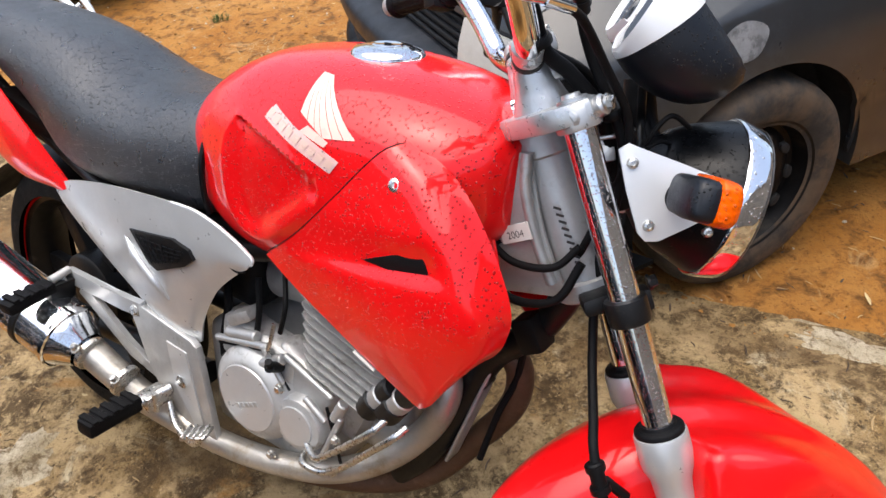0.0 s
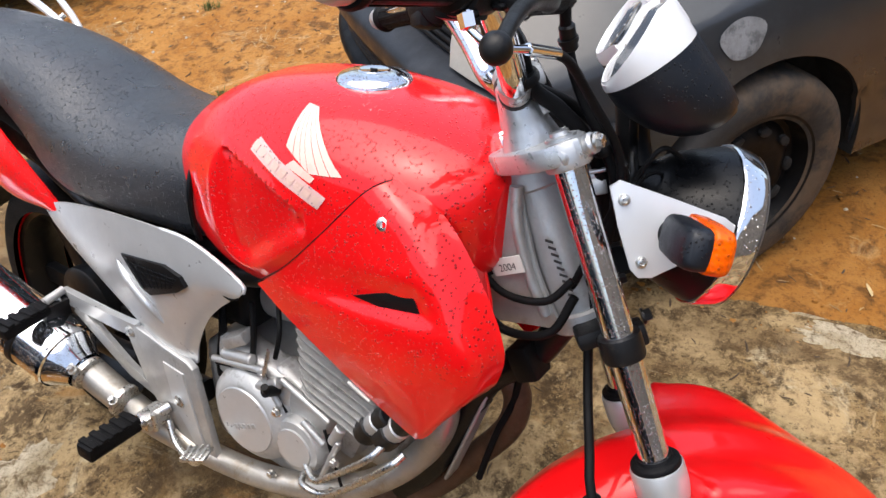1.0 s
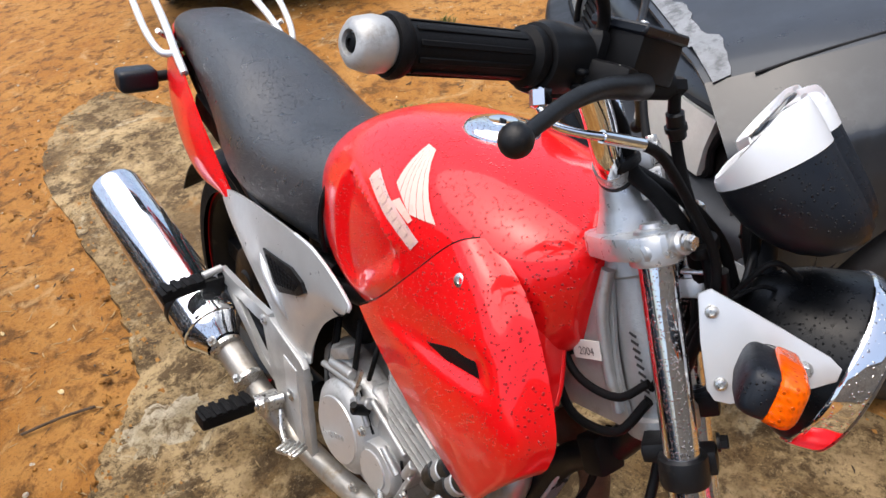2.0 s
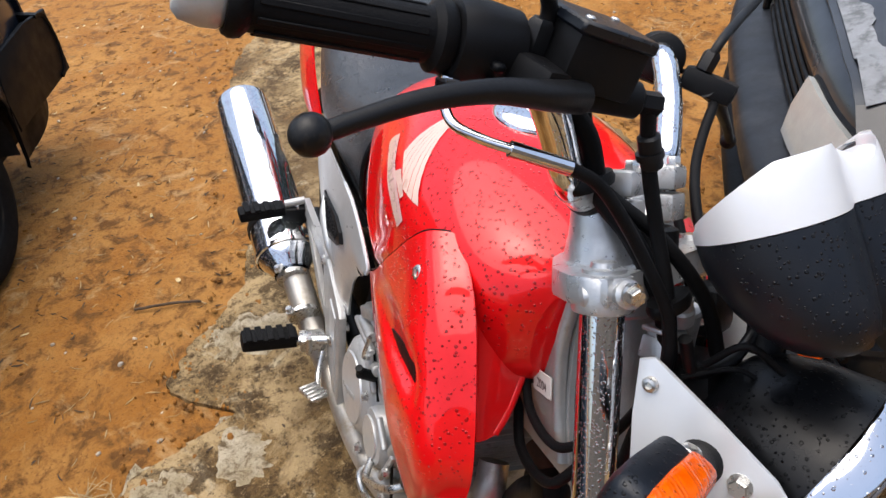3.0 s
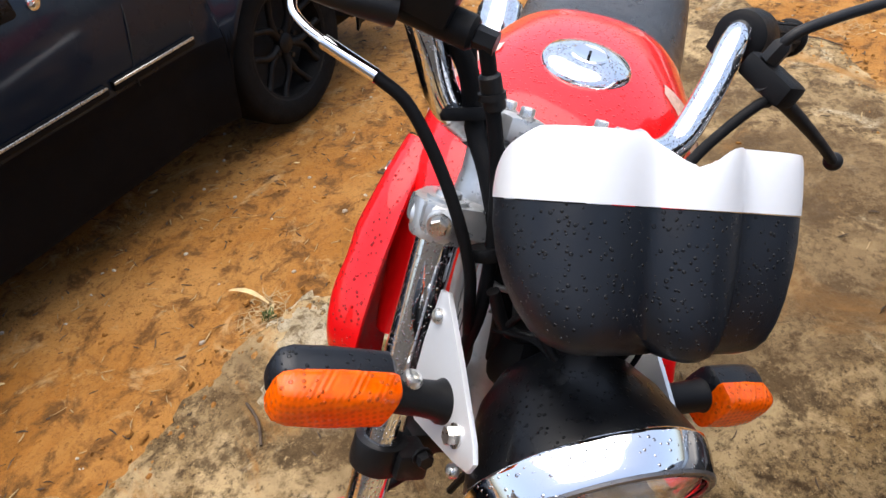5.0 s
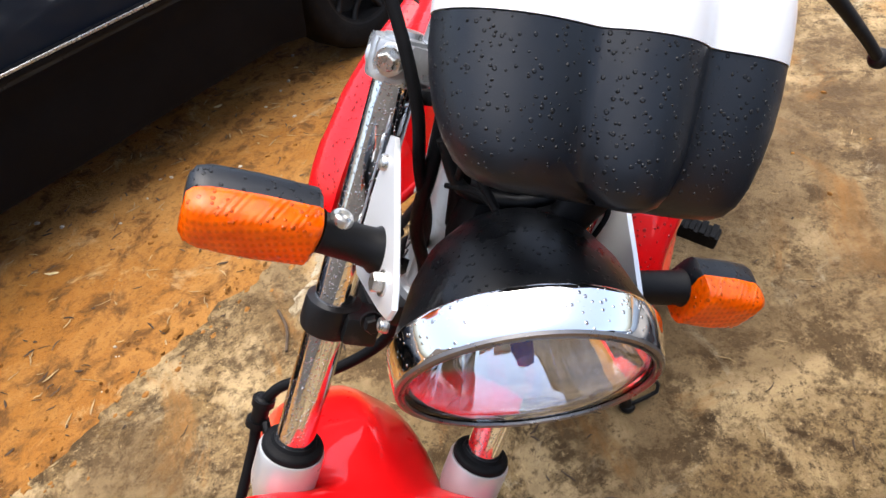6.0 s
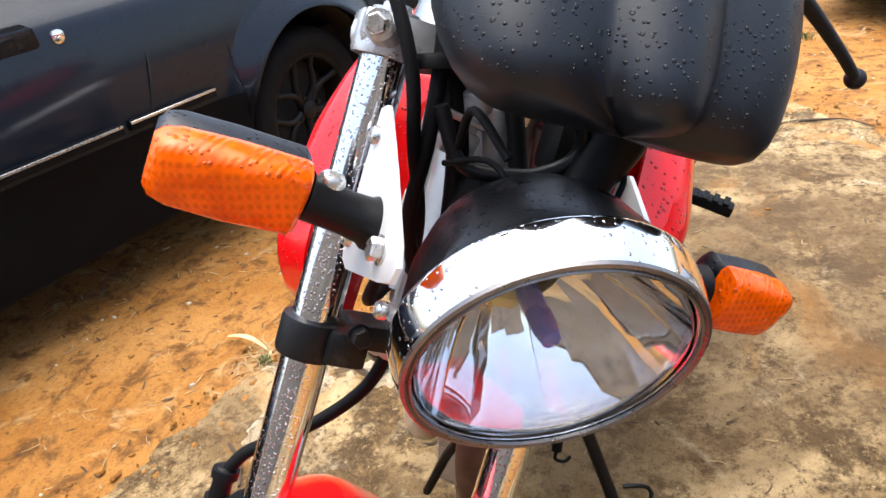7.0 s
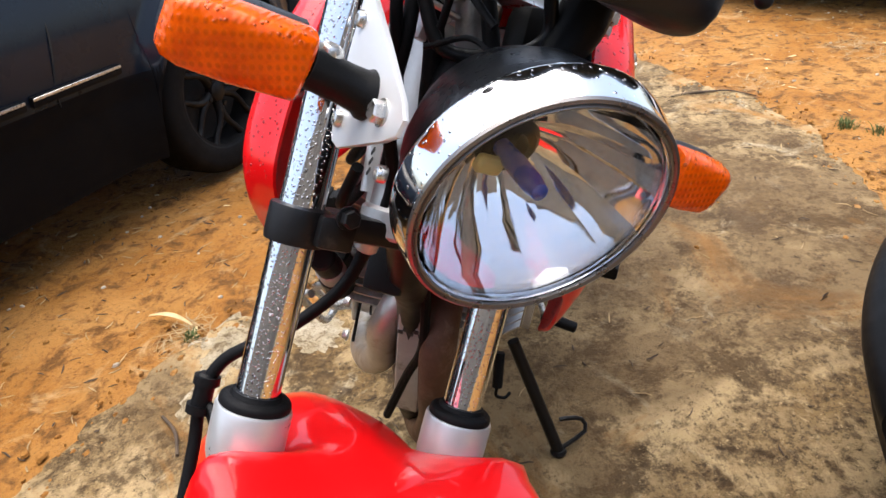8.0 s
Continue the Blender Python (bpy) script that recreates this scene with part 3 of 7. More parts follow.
for side in SIDES:
    rows = [[V(-0.388, -0.147, 0.700), V(-0.318, -0.158, 0.755), V(-0.245, -0.161, 0.828), V(-0.180, -0.150, 0.899), V(-0.154, -0.120, 0.912)],
            [V(-0.333, -0.152, 0.674), V(-0.27, -0.164, 0.742), V(-0.20, -0.166, 0.807), V(-0.124, -0.160, 0.868), V(-0.090, -0.122, 0.878)],
            [V(-0.259, -0.156, 0.643), V(-0.204, -0.172, 0.703), V(-0.149, -0.178, 0.758), V(-0.074, -0.173, 0.812), V(-0.040, -0.128, 0.820)],
            [V(-0.189, -0.152, 0.605), V(-0.149, -0.170, 0.653), V(-0.104, -0.178, 0.703), V(-0.034, -0.174, 0.750), V(-0.006, -0.132, 0.752)],
            [V(-0.134, -0.144, 0.571), V(-0.106, -0.156, 0.599), V(-0.075, -0.162, 0.636), V(-0.026, -0.164, 0.700), V(-0.012, -0.130, 0.706)],
            [V(-0.118, -0.142, 0.563), V(-0.096, -0.150, 0.585), V(-0.072, -0.153, 0.624), V(-0.038, -0.150, 0.672), V(-0.026, -0.125, 0.680)]]
    bm = bmesh.new()
    shell(bm, [[scooped(p) for p in r] for r in patch(rows, 14)], 0.0035)
    shroud = bpart("side_shroud", bm, RED, side=side, label="red plastic shroud with a dark triangular slot")
    bm = bmesh.new()
    tube(bm, [p + V(-0.002, -0.0005, 0.002) for p in rows[0]], 0.0008, 6)
    bpart("edge_seal", bm, BLACK, shroud, side=side)
    bm = bmesh.new()
    vm = Matrix(((1, 0, 0, 0), (0, 0, -1, -0.1655), (0, 1, 0, 0), (0, 0, 0, 1)))
    plate(bm, [(-0.193, 0.767), (-0.153, 0.767), (-0.094, 0.781), (-0.102, 0.799), (-0.112, 0.804), (-0.153, 0.786)], 0.009, vm, 0.001)
    bpart("slot", bm, BLACK, shroud, "black triangular air slot", side=side)
    bolt("shroud_screw", (-0.150, -0.1612, 0.873), (0.25, -1, 0.35), 0.0085, 0.003, shroud, side=side)
    bm = bmesh.new()
    tube(bm, [(-0.220, -0.158, 0.615), (-0.186, -0.156, 0.598)], 0.0022, 8)
    bpart("scuff", bm, LABEL, shroud, side=side)

# --- seat
SEAT = [(-0.518, 0.715, 0.860, 0.085, 0.05), (-0.555, 0.685, 0.866, 0.124, 0.05), (-0.64, 0.68, 0.858, 0.137, 0.05), (-0.74, 0.675, 0.845, 0.145, 0.045), (-0.84, 0.672, 0.855, 0.147, 0.045),
        (-0.93, 0.68, 0.885, 0.140, 0.045), (-1.02, 0.735, 0.905, 0.125, 0.045), (-1.12, 0.78, 0.915, 0.112, 0.04), (-1.22, 0.815, 0.917, 0.100, 0.035), (-1.32, 0.840, 0.914, 0.090, 0.03), (-1.37, 0.855, 0.905, 0.072, 0.03), (-1.39, 0.87, 0.893, 0.040, 0.015)]


def seat_ring(x, zb, zt, w, r, n=36):
    out = []
    for k in range(n):
        a = 2 * math.pi * k / n
        c, s = math.cos(a), math.sin(a)
        y = w * math.copysign(abs(c) ** 0.62, c) * (1.0 if s < 0 else 1 - 0.16 * s)
        z = (zb + zt) / 2 + (zt - zb) / 2 * math.copysign(abs(s) ** (0.75 if s > 0 else 0.4), s)
        out.append(V(x, y, z))
    return out


a, b = spline([V(r[0], r[1], r[2]) for r in SEAT], 4), spline([V(r[3], r[4], 0) for r in SEAT], 4)
bm = bmesh.new()
loft(bm, [seat_ring(p.x, p.y, p.z, q.x, q.y) for p, q in zip(a, b)])
seat = bpart("seat", bm, VINYL, label="black vinyl dual seat wet with rain", smooth=60)
bm = bmesh.new()
tube(bm, [(-0.538, -0.10, 0.86), (-0.537, -0.130, 0.80), (-0.534, -0.136, 0.75), (-0.533, -0.130, 0.712)], 0.005, 8)
bpart("seat_piping", bm, BLACK_GLOSS, seat)

# --- red tail panels and rear light
for side in SIDES:
    rows = [[V(-0.915, -0.136, 0.652), V(-1.03, -0.140, 0.742), V(-1.16, -0.130, 0.818), V(-1.30, -0.105, 0.862), V(-1.40, -0.055, 0.875)],
            [V(-0.93, -0.142, 0.642), V(-1.05, -0.152, 0.690), V(-1.18, -0.145, 0.755), V(-1.31, -0.118, 0.810), V(-1.41, -0.060, 0.835)],
            [V(-0.95, -0.138, 0.634), V(-1.08, -0.148, 0.640), V(-1.21, -0.140, 0.690), V(-1.33, -0.112, 0.755), V(-1.41, -0.055, 0.795)],
            [V(-0.955, -0.125, 0.632), V(-1.09, -0.120, 0.628), V(-1.22, -0.11, 0.675), V(-1.335, -0.09, 0.74), V(-1.405, -0.04, 0.785)]]
    bm = bmesh.new()
    shell(bm, patch(rows, 5), 0.004)
    bpart("tail_panel", bm, RED, side=side, label="red tail panel below the seat")
bm = bmesh.new()
box(bm, (0.05, 0.13, 0.07), Matrix.Translation((-1.415, 0, 0.835)), 0.02, 3)
bpart("tail_lamp", bm, RED_DRY)

for side in SIDES:
    bm = bmesh.new()
    rod(bm, (-1.335, -0.09, 0.772), (-1.345, -0.140, 0.768), 0.012)
    ind = bpart("rear_indicator", bm, BLACK, side=side, label="black rear indicator on a stalk")
    bm = bmesh.new()
    box(bm, (0.058, 0.085, 0.05), Matrix.Translation((-1.35, -0.178, 0.766)), 0.014, 3)
    bpart("indicator_housing", bm, BLACK_WET, ind, side=side)
    bm = bmesh.new()
    box(bm, (0.02, 0.078, 0.042), Matrix.Translation((-1.376, -0.178, 0.766)), 0.008, 2)
    bpart("indicator_lens", bm, ORANGE, ind, side=side)

# luggage rack of white-painted tube
bm = bmesh.new()
tube(bm, [(-1.165, -0.126, 0.822), (-1.22, -0.124, 0.855), (-1.30, -0.118, 0.900), (-1.40, -0.108, 0.935), (-1.46, -0.09, 0.94), (-1.47, 0.0, 0.94), (-1.46, 0.09, 0.94), (-1.40, 0.108, 0.935), (-1.30, 0.118, 0.900), (-1.22, 0.124, 0.855), (-1.165, 0.126, 0.822)], 0.0085, 10)
rack = bpart("luggage_rack", bm, WHITE_SILVER, label="pale tubular luggage rack")
for side in SIDES:
    bm = bmesh.new()
    tube(bm, [(-1.215, -0.126, 0.852), (-1.235, -0.150, 0.852), (-1.275, -0.162, 0.880), (-1.33, -0.164, 0.918), (-1.375, -0.158, 0.938), (-1.39, -0.14, 0.942), (-1.39, -0.07, 0.942), (-1.39, 0.0, 0.942)], 0.0075, 10)
    bpart("grab_loop", bm, WHITE_SILVER, rack, side=side)
    bm = bmesh.new()
    rod(bm, (-1.27, -0.142, 0.888), (-1.30, -0.09, 0.845), 0.006)
    bpart("stay", bm, STEEL, rack, side=side)

# --- silver side panels with a meshed vent
for side in SIDES:
    rows = [[V(-0.985, -0.128, 0.636), V(-0.88, -0.140, 0.674), V(-0.72, -0.148, 0.706), V(-0.54, -0.146, 0.716), V(-0.430, -0.142, 0.676)],
            [V(-0.955, -0.132, 0.610), V(-0.86, -0.146, 0.620), V(-0.72, -0.156, 0.640), V(-0.56, -0.154, 0.660), V(-0.432, -0.146, 0.662)],
            [V(-0.90, -0.134, 0.575), V(-0.82, -0.146, 0.570), V(-0.72, -0.154, 0.580), V(-0.58, -0.153, 0.605), V(-0.455, -0.142, 0.646)],
            [V(-0.83, -0.130, 0.525), V(-0.77, -0.138, 0.515), V(-0.70, -0.146, 0.518), V(-0.60, -0.146, 0.540), V(-0.520, -0.138, 0.588)],
            [V(-0.765, -0.126, 0.482), V(-0.72, -0.132, 0.470), V(-0.67, -0.137, 0.462), V(-0.61, -0.137, 0.475), V(-0.570, -0.132, 0.515)],
            [V(-0.735, -0.122, 0.462), V(-0.70, -0.126, 0.450), V(-0.66, -0.130, 0.442), V(-0.62, -0.131, 0.445), V(-0.592, -0.128, 0.455)]]
    bm = bmesh.new()
    shell(bm, patch(rows, 5), 0.004)
    panel = bpart("side_panel", bm, SILVER, side=side, label="silver plastic side panel")
    bm = bmesh.new()
    tube(bm, [V(-0.60, -0.1485, 0.716), V(-0.54, -0.1475, 0.7175), V(-0.48, -0.1455, 0.702), V(-0.432, -0.1430, 0.677), V(-0.430, -0.1450, 0.664)], 0.0030, 8)
    bpart("bright_edge", bm, WHITE_SILVER, panel, side=side)
    vm = Matrix(((1, 0, 0, 0), (0, 0, -1, -0.1580), (0, 1, 0, 0), (0, 0, 0, 1)))
    bm = bmesh.new()
    plate(bm, [(-0.703, 0.644), (-0.59, 0.662), (-0.552, 0.655), (-0.542, 0.640), (-0.565, 0.622), (-0.640, 0.588), (-0.662, 0.594)], 0.012, vm, 0.0015)
    vent = bpart("vent", bm, BLACK, panel, "black meshed vent", side=side)
    quad = ((-0.694, 0.640), (-0.558, 0.650), (-0.655, 0.597), (-0.578, 0.625))

    def inside(u, v):
        top, low = between(quad[0], quad[1], u), between(quad[2], quad[3], u)
        x, z = between(top, low, v)
        return V(x, -0.1645, z)

    for i in range(12):
        bm = bmesh.new()
        u, v = (i + 0.5) / 8, (i - 7.5) / 4
        rod(bm, inside(u, 0) if i < 8 else inside(0, v), inside(u, 1) if i < 8 else inside(1, v), 0.0011, 6)
        bpart("mesh_bar", bm, CAR_TRIM, vent, side=side)
    bm = bmesh.new()
    tube(bm, [(-0.735, -0.155, 0.632), (-0.70, -0.161, 0.598), (-0.66, -0.158, 0.560), (-0.638, -0.151, 0.528)], [0.002, 0.009, 0.009, 0.002], 10)
    bpart("moulding", bm, SILVER, panel, side=side)
    bm = bmesh.new()
    tube(bm, [(-0.485, -0.1475, 0.672), (-0.478, -0.149, 0.655), (-0.462, -0.147, 0.644), (-0.445, -0.144, 0.648)], 0.0022, 8)
    bpart("edge_clip", bm, BLACK, panel, side=side)

# --- foot rest hangers, pegs, pedal
for side in SIDES:
    hm = Matrix(((1, 0, 0, 0), (0, 0, -1, -0.142), (0, 1, 0, 0), (0, 0, 0, 1)))
    bm = bmesh.new()
    plate(bm, [(-0.775, 0.478), (-0.742, 0.478), (-0.60, 0.462), (-0.585, 0.452), (-0.556, 0.248), (-0.575, 0.226), (-0.60, 0.235), (-0.66, 0.268), (-0.705, 0.305), (-0.735, 0.355)], 0.014, hm, 0.003)
    hanger = bpart("footrest_hanger", bm, CAST, side=side, label="cast aluminium footrest hanger")
    bm = bmesh.new()
    plate(bm, [(-0.665, 0.435), (-0.612, 0.432), (-0.60, 0.35), (-0.585, 0.275), (-0.61, 0.27), (-0.655, 0.345)], 0.004, hm @ Matrix.Translation((0, 0, 0.008)), 0.0015)
    bpart("hanger_web", bm, SILVER, hanger, side=side)
    bolt("pivot_bolt", (-0.635, -0.149, 0.362), (0, -1, 0), 0.013, 0.006, hanger, side=side, hexa=True)
    bm = bmesh.new()
    am = Matrix.Translation((-0.74, 0, 0.45)) @ Matrix.Rotation(radians(5), 4, "Z") @ Matrix.Translation((0.74, 0, -0.45)) @ hm
    plate(bm, [(-0.745, 0.484), (-0.742, 0.452), (-0.80, 0.450), (-0.90, 0.455), (-0.945, 0.458), (-0.955, 0.474), (-0.945, 0.490), (-0.90, 0.486), (-0.82, 0.478)], 0.013, am, 0.003)
    bpart("rear_hanger_arm", bm, SILVER, hanger, side=side)
    bm = bmesh.new()
    plate(bm, [(-0.745, 0.355), (-0.732, 0.325), (-0.80, 0.348), (-0.925, 0.445), (-0.915, 0.462), (-0.885, 0.455), (-0.80, 0.380)], 0.011, am, 0.003)
    bpart("rear_hanger_arm", bm, CAST, hanger, side=side)
    bolt("hanger_bolt", (-0.926, -0.180, 0.474), (0, -1, 0), 0.009, 0.006, hanger, side=side, hexa=True)
    bolt("hanger_bolt", (-0.752, -0.150, 0.462), (0, -1, 0), 0.009, 0.006, hanger, side=side, hexa=True)
    # passenger peg, folded out
    bm = bmesh.new()
    rod(bm, (-0.925, -0.165, 0.490), (-0.922, -0.205, 0.484), 0.008)
    peg = bpart("passenger_peg", bm, CAST, side=side, label="rubber-covered passenger foot peg")
    bm = bmesh.new()
    box(bm, (0.034, 0.092, 0.022), Matrix.Translation((-0.914, -0.252, 0.474)) @ pose(0, 0, 0, 4, 0, 6), 0.006, 2)
    for i in range(4):
        box(bm, (0.036, 0.012, 0.006), Matrix.Translation((-0.914 + 0.001 * i, -0.222 - 0.02 * i, 0.4855)) @ pose(0, 0, 0, 4, 0, 6), 0.001, 1)
    bpart("peg_rubber", bm, RUBBER, peg, side=side)
    # rider peg
    bm = bmesh.new()
    box(bm, (0.036, 0.05, 0.03), Matrix.Translation((-0.688, -0.178, 0.318)), 0.007, 2)
    rod(bm, (-0.675, -0.150, 0.328), (-0.688, -0.206, 0.321), 0.010)
    rod(bm, (-0.672, -0.186, 0.338), (-0.672, -0.186, 0.300), 0.006)
    peg = bpart("rider_peg", bm, STEEL, side=side, label="folding rider foot peg with ribbed rubber")
    bm = bmesh.new()
    pm = Matrix.Translation((-0.694, -0.258 if side < 0 else -0.236, 0.326)) @ pose(0, 0, 0, -3, 0, 4)
    box(bm, (0.038, 0.105, 0.027), pm, 0.006, 2)
    for i in range(5):
        box(bm, (0.040, 0.012, 0.006), pm @ Matrix.Translation((0, -0.04 + 0.02 * i, 0.0145)), 0.001, 1)
    bpart("peg_rubber", bm, RUBBER, peg, side=side)
bm = bmesh.new()
tube(bm, [(-0.67, -0.16, 0.305), (-0.64, -0.172, 0.272), (-0.585, -0.18, 0.268), (-0.552, -0.186, 0.300), (-0.545, -0.19, 0.318)], 0.006, 10)
pedal = bpart("brake_pedal", bm, STEEL)
bm = bmesh.new()
box(bm, (0.052, 0.034, 0.007), Matrix.Translation((-0.545, -0.195, 0.322)) @ pose(0, 0, 0, 0, -18, 20), 0.002, 1)
for i in range(4):
    box(bm, (0.005, 0.034, 0.006), Matrix.Translation((-0.545, -0.195, 0.322)) @ pose(0, 0, 0, 0, -18, 20) @ Matrix.Translation((-0.02 + 0.013 * i, 0, 0.005)), 0.001, 1)
bpart("pedal_pad", bm, STEEL, pedal, "serrated steel pedal pad")
# --- engine
CYL = Matrix.Translation((-0.285, 0, 0.50)) @ pose(0, 0, 0, 0, 15, 0)
bm = bmesh.new()
box(bm, (0.28, 0.20, 0.22), Matrix.Translation((-0.48, 0, 0.37)), 0.03, 3)
box(bm, (0.16, 0.11, 0.17), Matrix.Translation((-0.305, 0.02, 0.395)), 0.03, 3)
box(bm, (0.14, 0.15, 0.14), Matrix.Translation((-0.345, 0.005, 0.43)) @ pose(0, 0, 0, 0, 24, 0), 0.02, 2)
engine = bpart("engine", bm, ENGINE, label="air-cooled silver engine with finned cylinder")
# near-black core: the shade between the fins is put into its colour
bm = bmesh.new()
box(bm, (0.105, 0.13, 0.22), CYL @ Matrix.Translation((-0.005, 0, 0.09)), 0.02, 2)
bpart("cylinder", bm, SHADE_SEAM, engine)
for i in range(12):
    bm = bmesh.new()
    x0, x1, y1 = -0.082 - 0.0047 * i, 0.082, 0.124 if i < 10 else 0.112
    c = 0.028
    plate(bm, [(x0, -y1 + c), (x0 + 0.008, -y1 + 0.008), (x0 + c, -y1), (x1 - c, -y1), (x1 - 0.008, -y1 + 0.008), (x1, -y1 + c), (x1, y1 - c), (x1 - c, y1), (x0 + c, y1), (x0, y1 - c)], 0.0032, CYL @ Matrix.Translation((0, 0, -0.012 + 0.0172 * i)), 0.001)
    bpart("fin", bm, FIN, engine)
bm = bmesh.new()
box(bm, (0.15, 0.17, 0.05), CYL @ Matrix.Translation((-0.02, 0, 0.215)), 0.015, 2)
bpart("cylinder_head_cover", bm, CAST, engine)
# clutch cover and side covers, right
bm = bmesh.new()
em = frame_at((-0.472, -0.092, 0.400), (0.05, -1, 0.06))
lathe(bm, [(0.086, -0.02), (0.086, 0.03), (0.083, 0.038), (0.066, 0.050), (0.062, 0.0515), (0.0, 0.053)], em, 48, False)
bpart("clutch_cover", bm, ENGINE, engine, "round silver clutch cover")
bm = bmesh.new()
lathe(bm, [(0.061, 0.050), (0.059, 0.0545), (0.0, 0.0555)], em, 48, False)
bpart("cover_disc", bm, SILVER, engine)
for i in range(5):
    bm = bmesh.new()
    box(bm, (0.007, 0.009, 0.0015), em @ pose(0, 0, 0, 0, 0, 25) @ Matrix.Translation((-0.024 + 0.011 * i, -0.01, 0.0558)), 0.0003, 1)
    bpart("cover_mark", bm, CAST, engine)
bm = bmesh.new()
lathe(bm, [(0.050, -0.03), (0.050, 0.036), (0.046, 0.043), (0.038, 0.045), (0.0, 0.046)], frame_at((-0.372, -0.088, 0.388), (0.05, -1, 0.06)), 40, False)
bpart("filter_cover", bm, ENGINE, engine)
bm = bmesh.new()
lathe(bm, [(0.035, 0.043), (0.034, 0.048), (0.0, 0.049)], frame_at((-0.372, -0.088, 0.388), (0.05, -1, 0.06)), 36, False)
bpart("filter_disc", bm, SILVER, engine)
bm = bmesh.new()
box(bm, (0.17, 0.055, 0.09), Matrix.Translation((-0.475, -0.09, 0.470)) @ pose(0, 0, 0, 0, 10, 0), 0.02, 3)
box(bm, (0.13, 0.05, 0.10), Matrix.Translation((-0.385, -0.085, 0.445)) @ pose(0, 0, 0, 0, 24, 0), 0.018, 3)
bpart("crankcase_cover", bm, ENGINE, engine)
for a, b in (((-0.53, -0.12, 0.497), (-0.46, -0.12, 0.515)), ((-0.45, -0.122, 0.470), (-0.40, -0.122, 0.500)), ((-0.30, -0.115, 0.43), (-0.28, -0.115, 0.47))):
    bm = bmesh.new()
    rod(bm, a, b, 0.0095, 12, bev=0.002)
    bpart("cast_boss", bm, CAST, engine)
for c in ((-0.395, -0.138, 0.455), (-0.43, -0.135, 0.30), (-0.60, -0.13, 0.42), (-0.29, -0.125, 0.40), (-0.30, -0.125, 0.33)):
    bolt("cover_bolt", c, (0, -1, 0), 0.007, 0.007, engine, hexa=True)
# seams, ribs and the ring of cover bolts
for c, r, d in ((em @ V(0, 0, 0.006), 0.0872, 0.05), (frame_at((-0.372, -0.088, 0.388), (0.05, -1, 0.06)) @ V(0, 0, 0.012), 0.0512, 0.05)):
    bm = bmesh.new()
    lathe(bm, [(r - 0.004, -0.0016), (r + 0.0008, -0.0016), (r + 0.0008, 0.0016), (r - 0.004, 0.0016)], frame_at(c, (d, -1, 0.06)), 48, False)
    bpart("gasket", bm, BLACK, engine)
for i in range(8):
    a = radians(45 * i + 10)
    p = em @ V(0.0915 * math.cos(a), 0.0915 * math.sin(a), 0.002)
    bm = bmesh.new()
    lathe(bm, [(0.0095, -0.03), (0.0095, 0.010), (0.008, 0.012)], frame_at(p, (0.05, -1, 0.06)), 14)
    bpart("bolt_boss", bm, ENGINE, engine)
    bolt("cover_bolt", p + V(0.0006, -0.012, 0.0007), (0.05, -1, 0.06), 0.0055, 0.005, engine, hexa=True)
for a, b, r in (((-0.56, -0.122, 0.475), (-0.43, -0.126, 0.512), 0.006), ((-0.44, -0.128, 0.512), (-0.40, -0.126, 0.455), 0.005), ((-0.35, -0.128, 0.455), (-0.31, -0.125, 0.425), 0.006), ((-0.325, -0.122, 0.345), (-0.285, -0.118, 0.44), 0.005), ((-0.40, -0.118, 0.505), (-0.30, -0.118, 0.470), 0.006)):
    bm = bmesh.new()
    rod(bm, a, b, r, 10, bev=0.002)
    bpart("cast_rib", bm, CAST, engine)
for a, b in (((-0.445, -0.1195, 0.505), (-0.395, -0.1185, 0.440)), ((-0.32, -0.112, 0.44), (-0.29, -0.112, 0.33)), ((-0.56, -0.118, 0.462), (-0.44, -0.1195, 0.497))):
    bm = bmesh.new()
    rod(bm, a, b, 0.0026, 6)
    bpart("case_seam", bm, BLACK, engine)
bm = bmesh.new()
rod(bm, (-0.405, -0.125, 0.485), (-0.402, -0.15, 0.500), 0.009)
rod(bm, (-0.402, -0.148, 0.500), (-0.40, -0.152, 0.512), 0.006)
bpart("oil_plug", bm, BLACK, engine)
bm = bmesh.new()
tube(bm, [(-0.43, -0.13, 0.50), (-0.405, -0.145, 0.53), (-0.395, -0.14, 0.575)], 0.0035, 8)
bpart("clutch_arm", bm, STEEL, engine)
# lower frame tubes, chromed oil pipes
for k, (z, y) in enumerate(((0.0, -0.15), (-0.02, -0.155))):
    bm = bmesh.new()
    tube(bm, [(-0.352, y + 0.02, 0.367 + z), (-0.312 + z, y, 0.370 + z), (-0.280 - z * 0.3, y, 0.396 + z * 1.4), (-0.205 - z * 2, y, 0.474 - z * 0.6), (-0.185 - z * 2, y + 0.02, 0.50 - z * 0.5)], 0.0055, 10)
    bpart("oil_pipe", bm, STEEL, engine)
for c in ((-0.225, -0.11, 0.500), (-0.185, -0.115, 0.515)):
    bm = bmesh.new()
    rod(bm, c, (c[0] + 0.045, c[1] - 0.01, c[2] + 0.055), 0.017, 14, bev=0.003)
    rod(bm, (c[0] - 0.012, c[1], c[2] - 0.02), (c[0] + 0.01, c[1] - 0.003, c[2] + 0.012), 0.021, 14, bev=0.003)
    bpart("pipe_joint", bm, BLACK_METAL, engine)
    bm = bmesh.new()
    rod(bm, (c[0] + 0.008, c[1] - 0.003, c[2] + 0.008), (c[0] + 0.025, c[1] - 0.006, c[2] + 0.030), 0.0185, 14, bev=0.002)
    bpart("union", bm, CAST, engine)

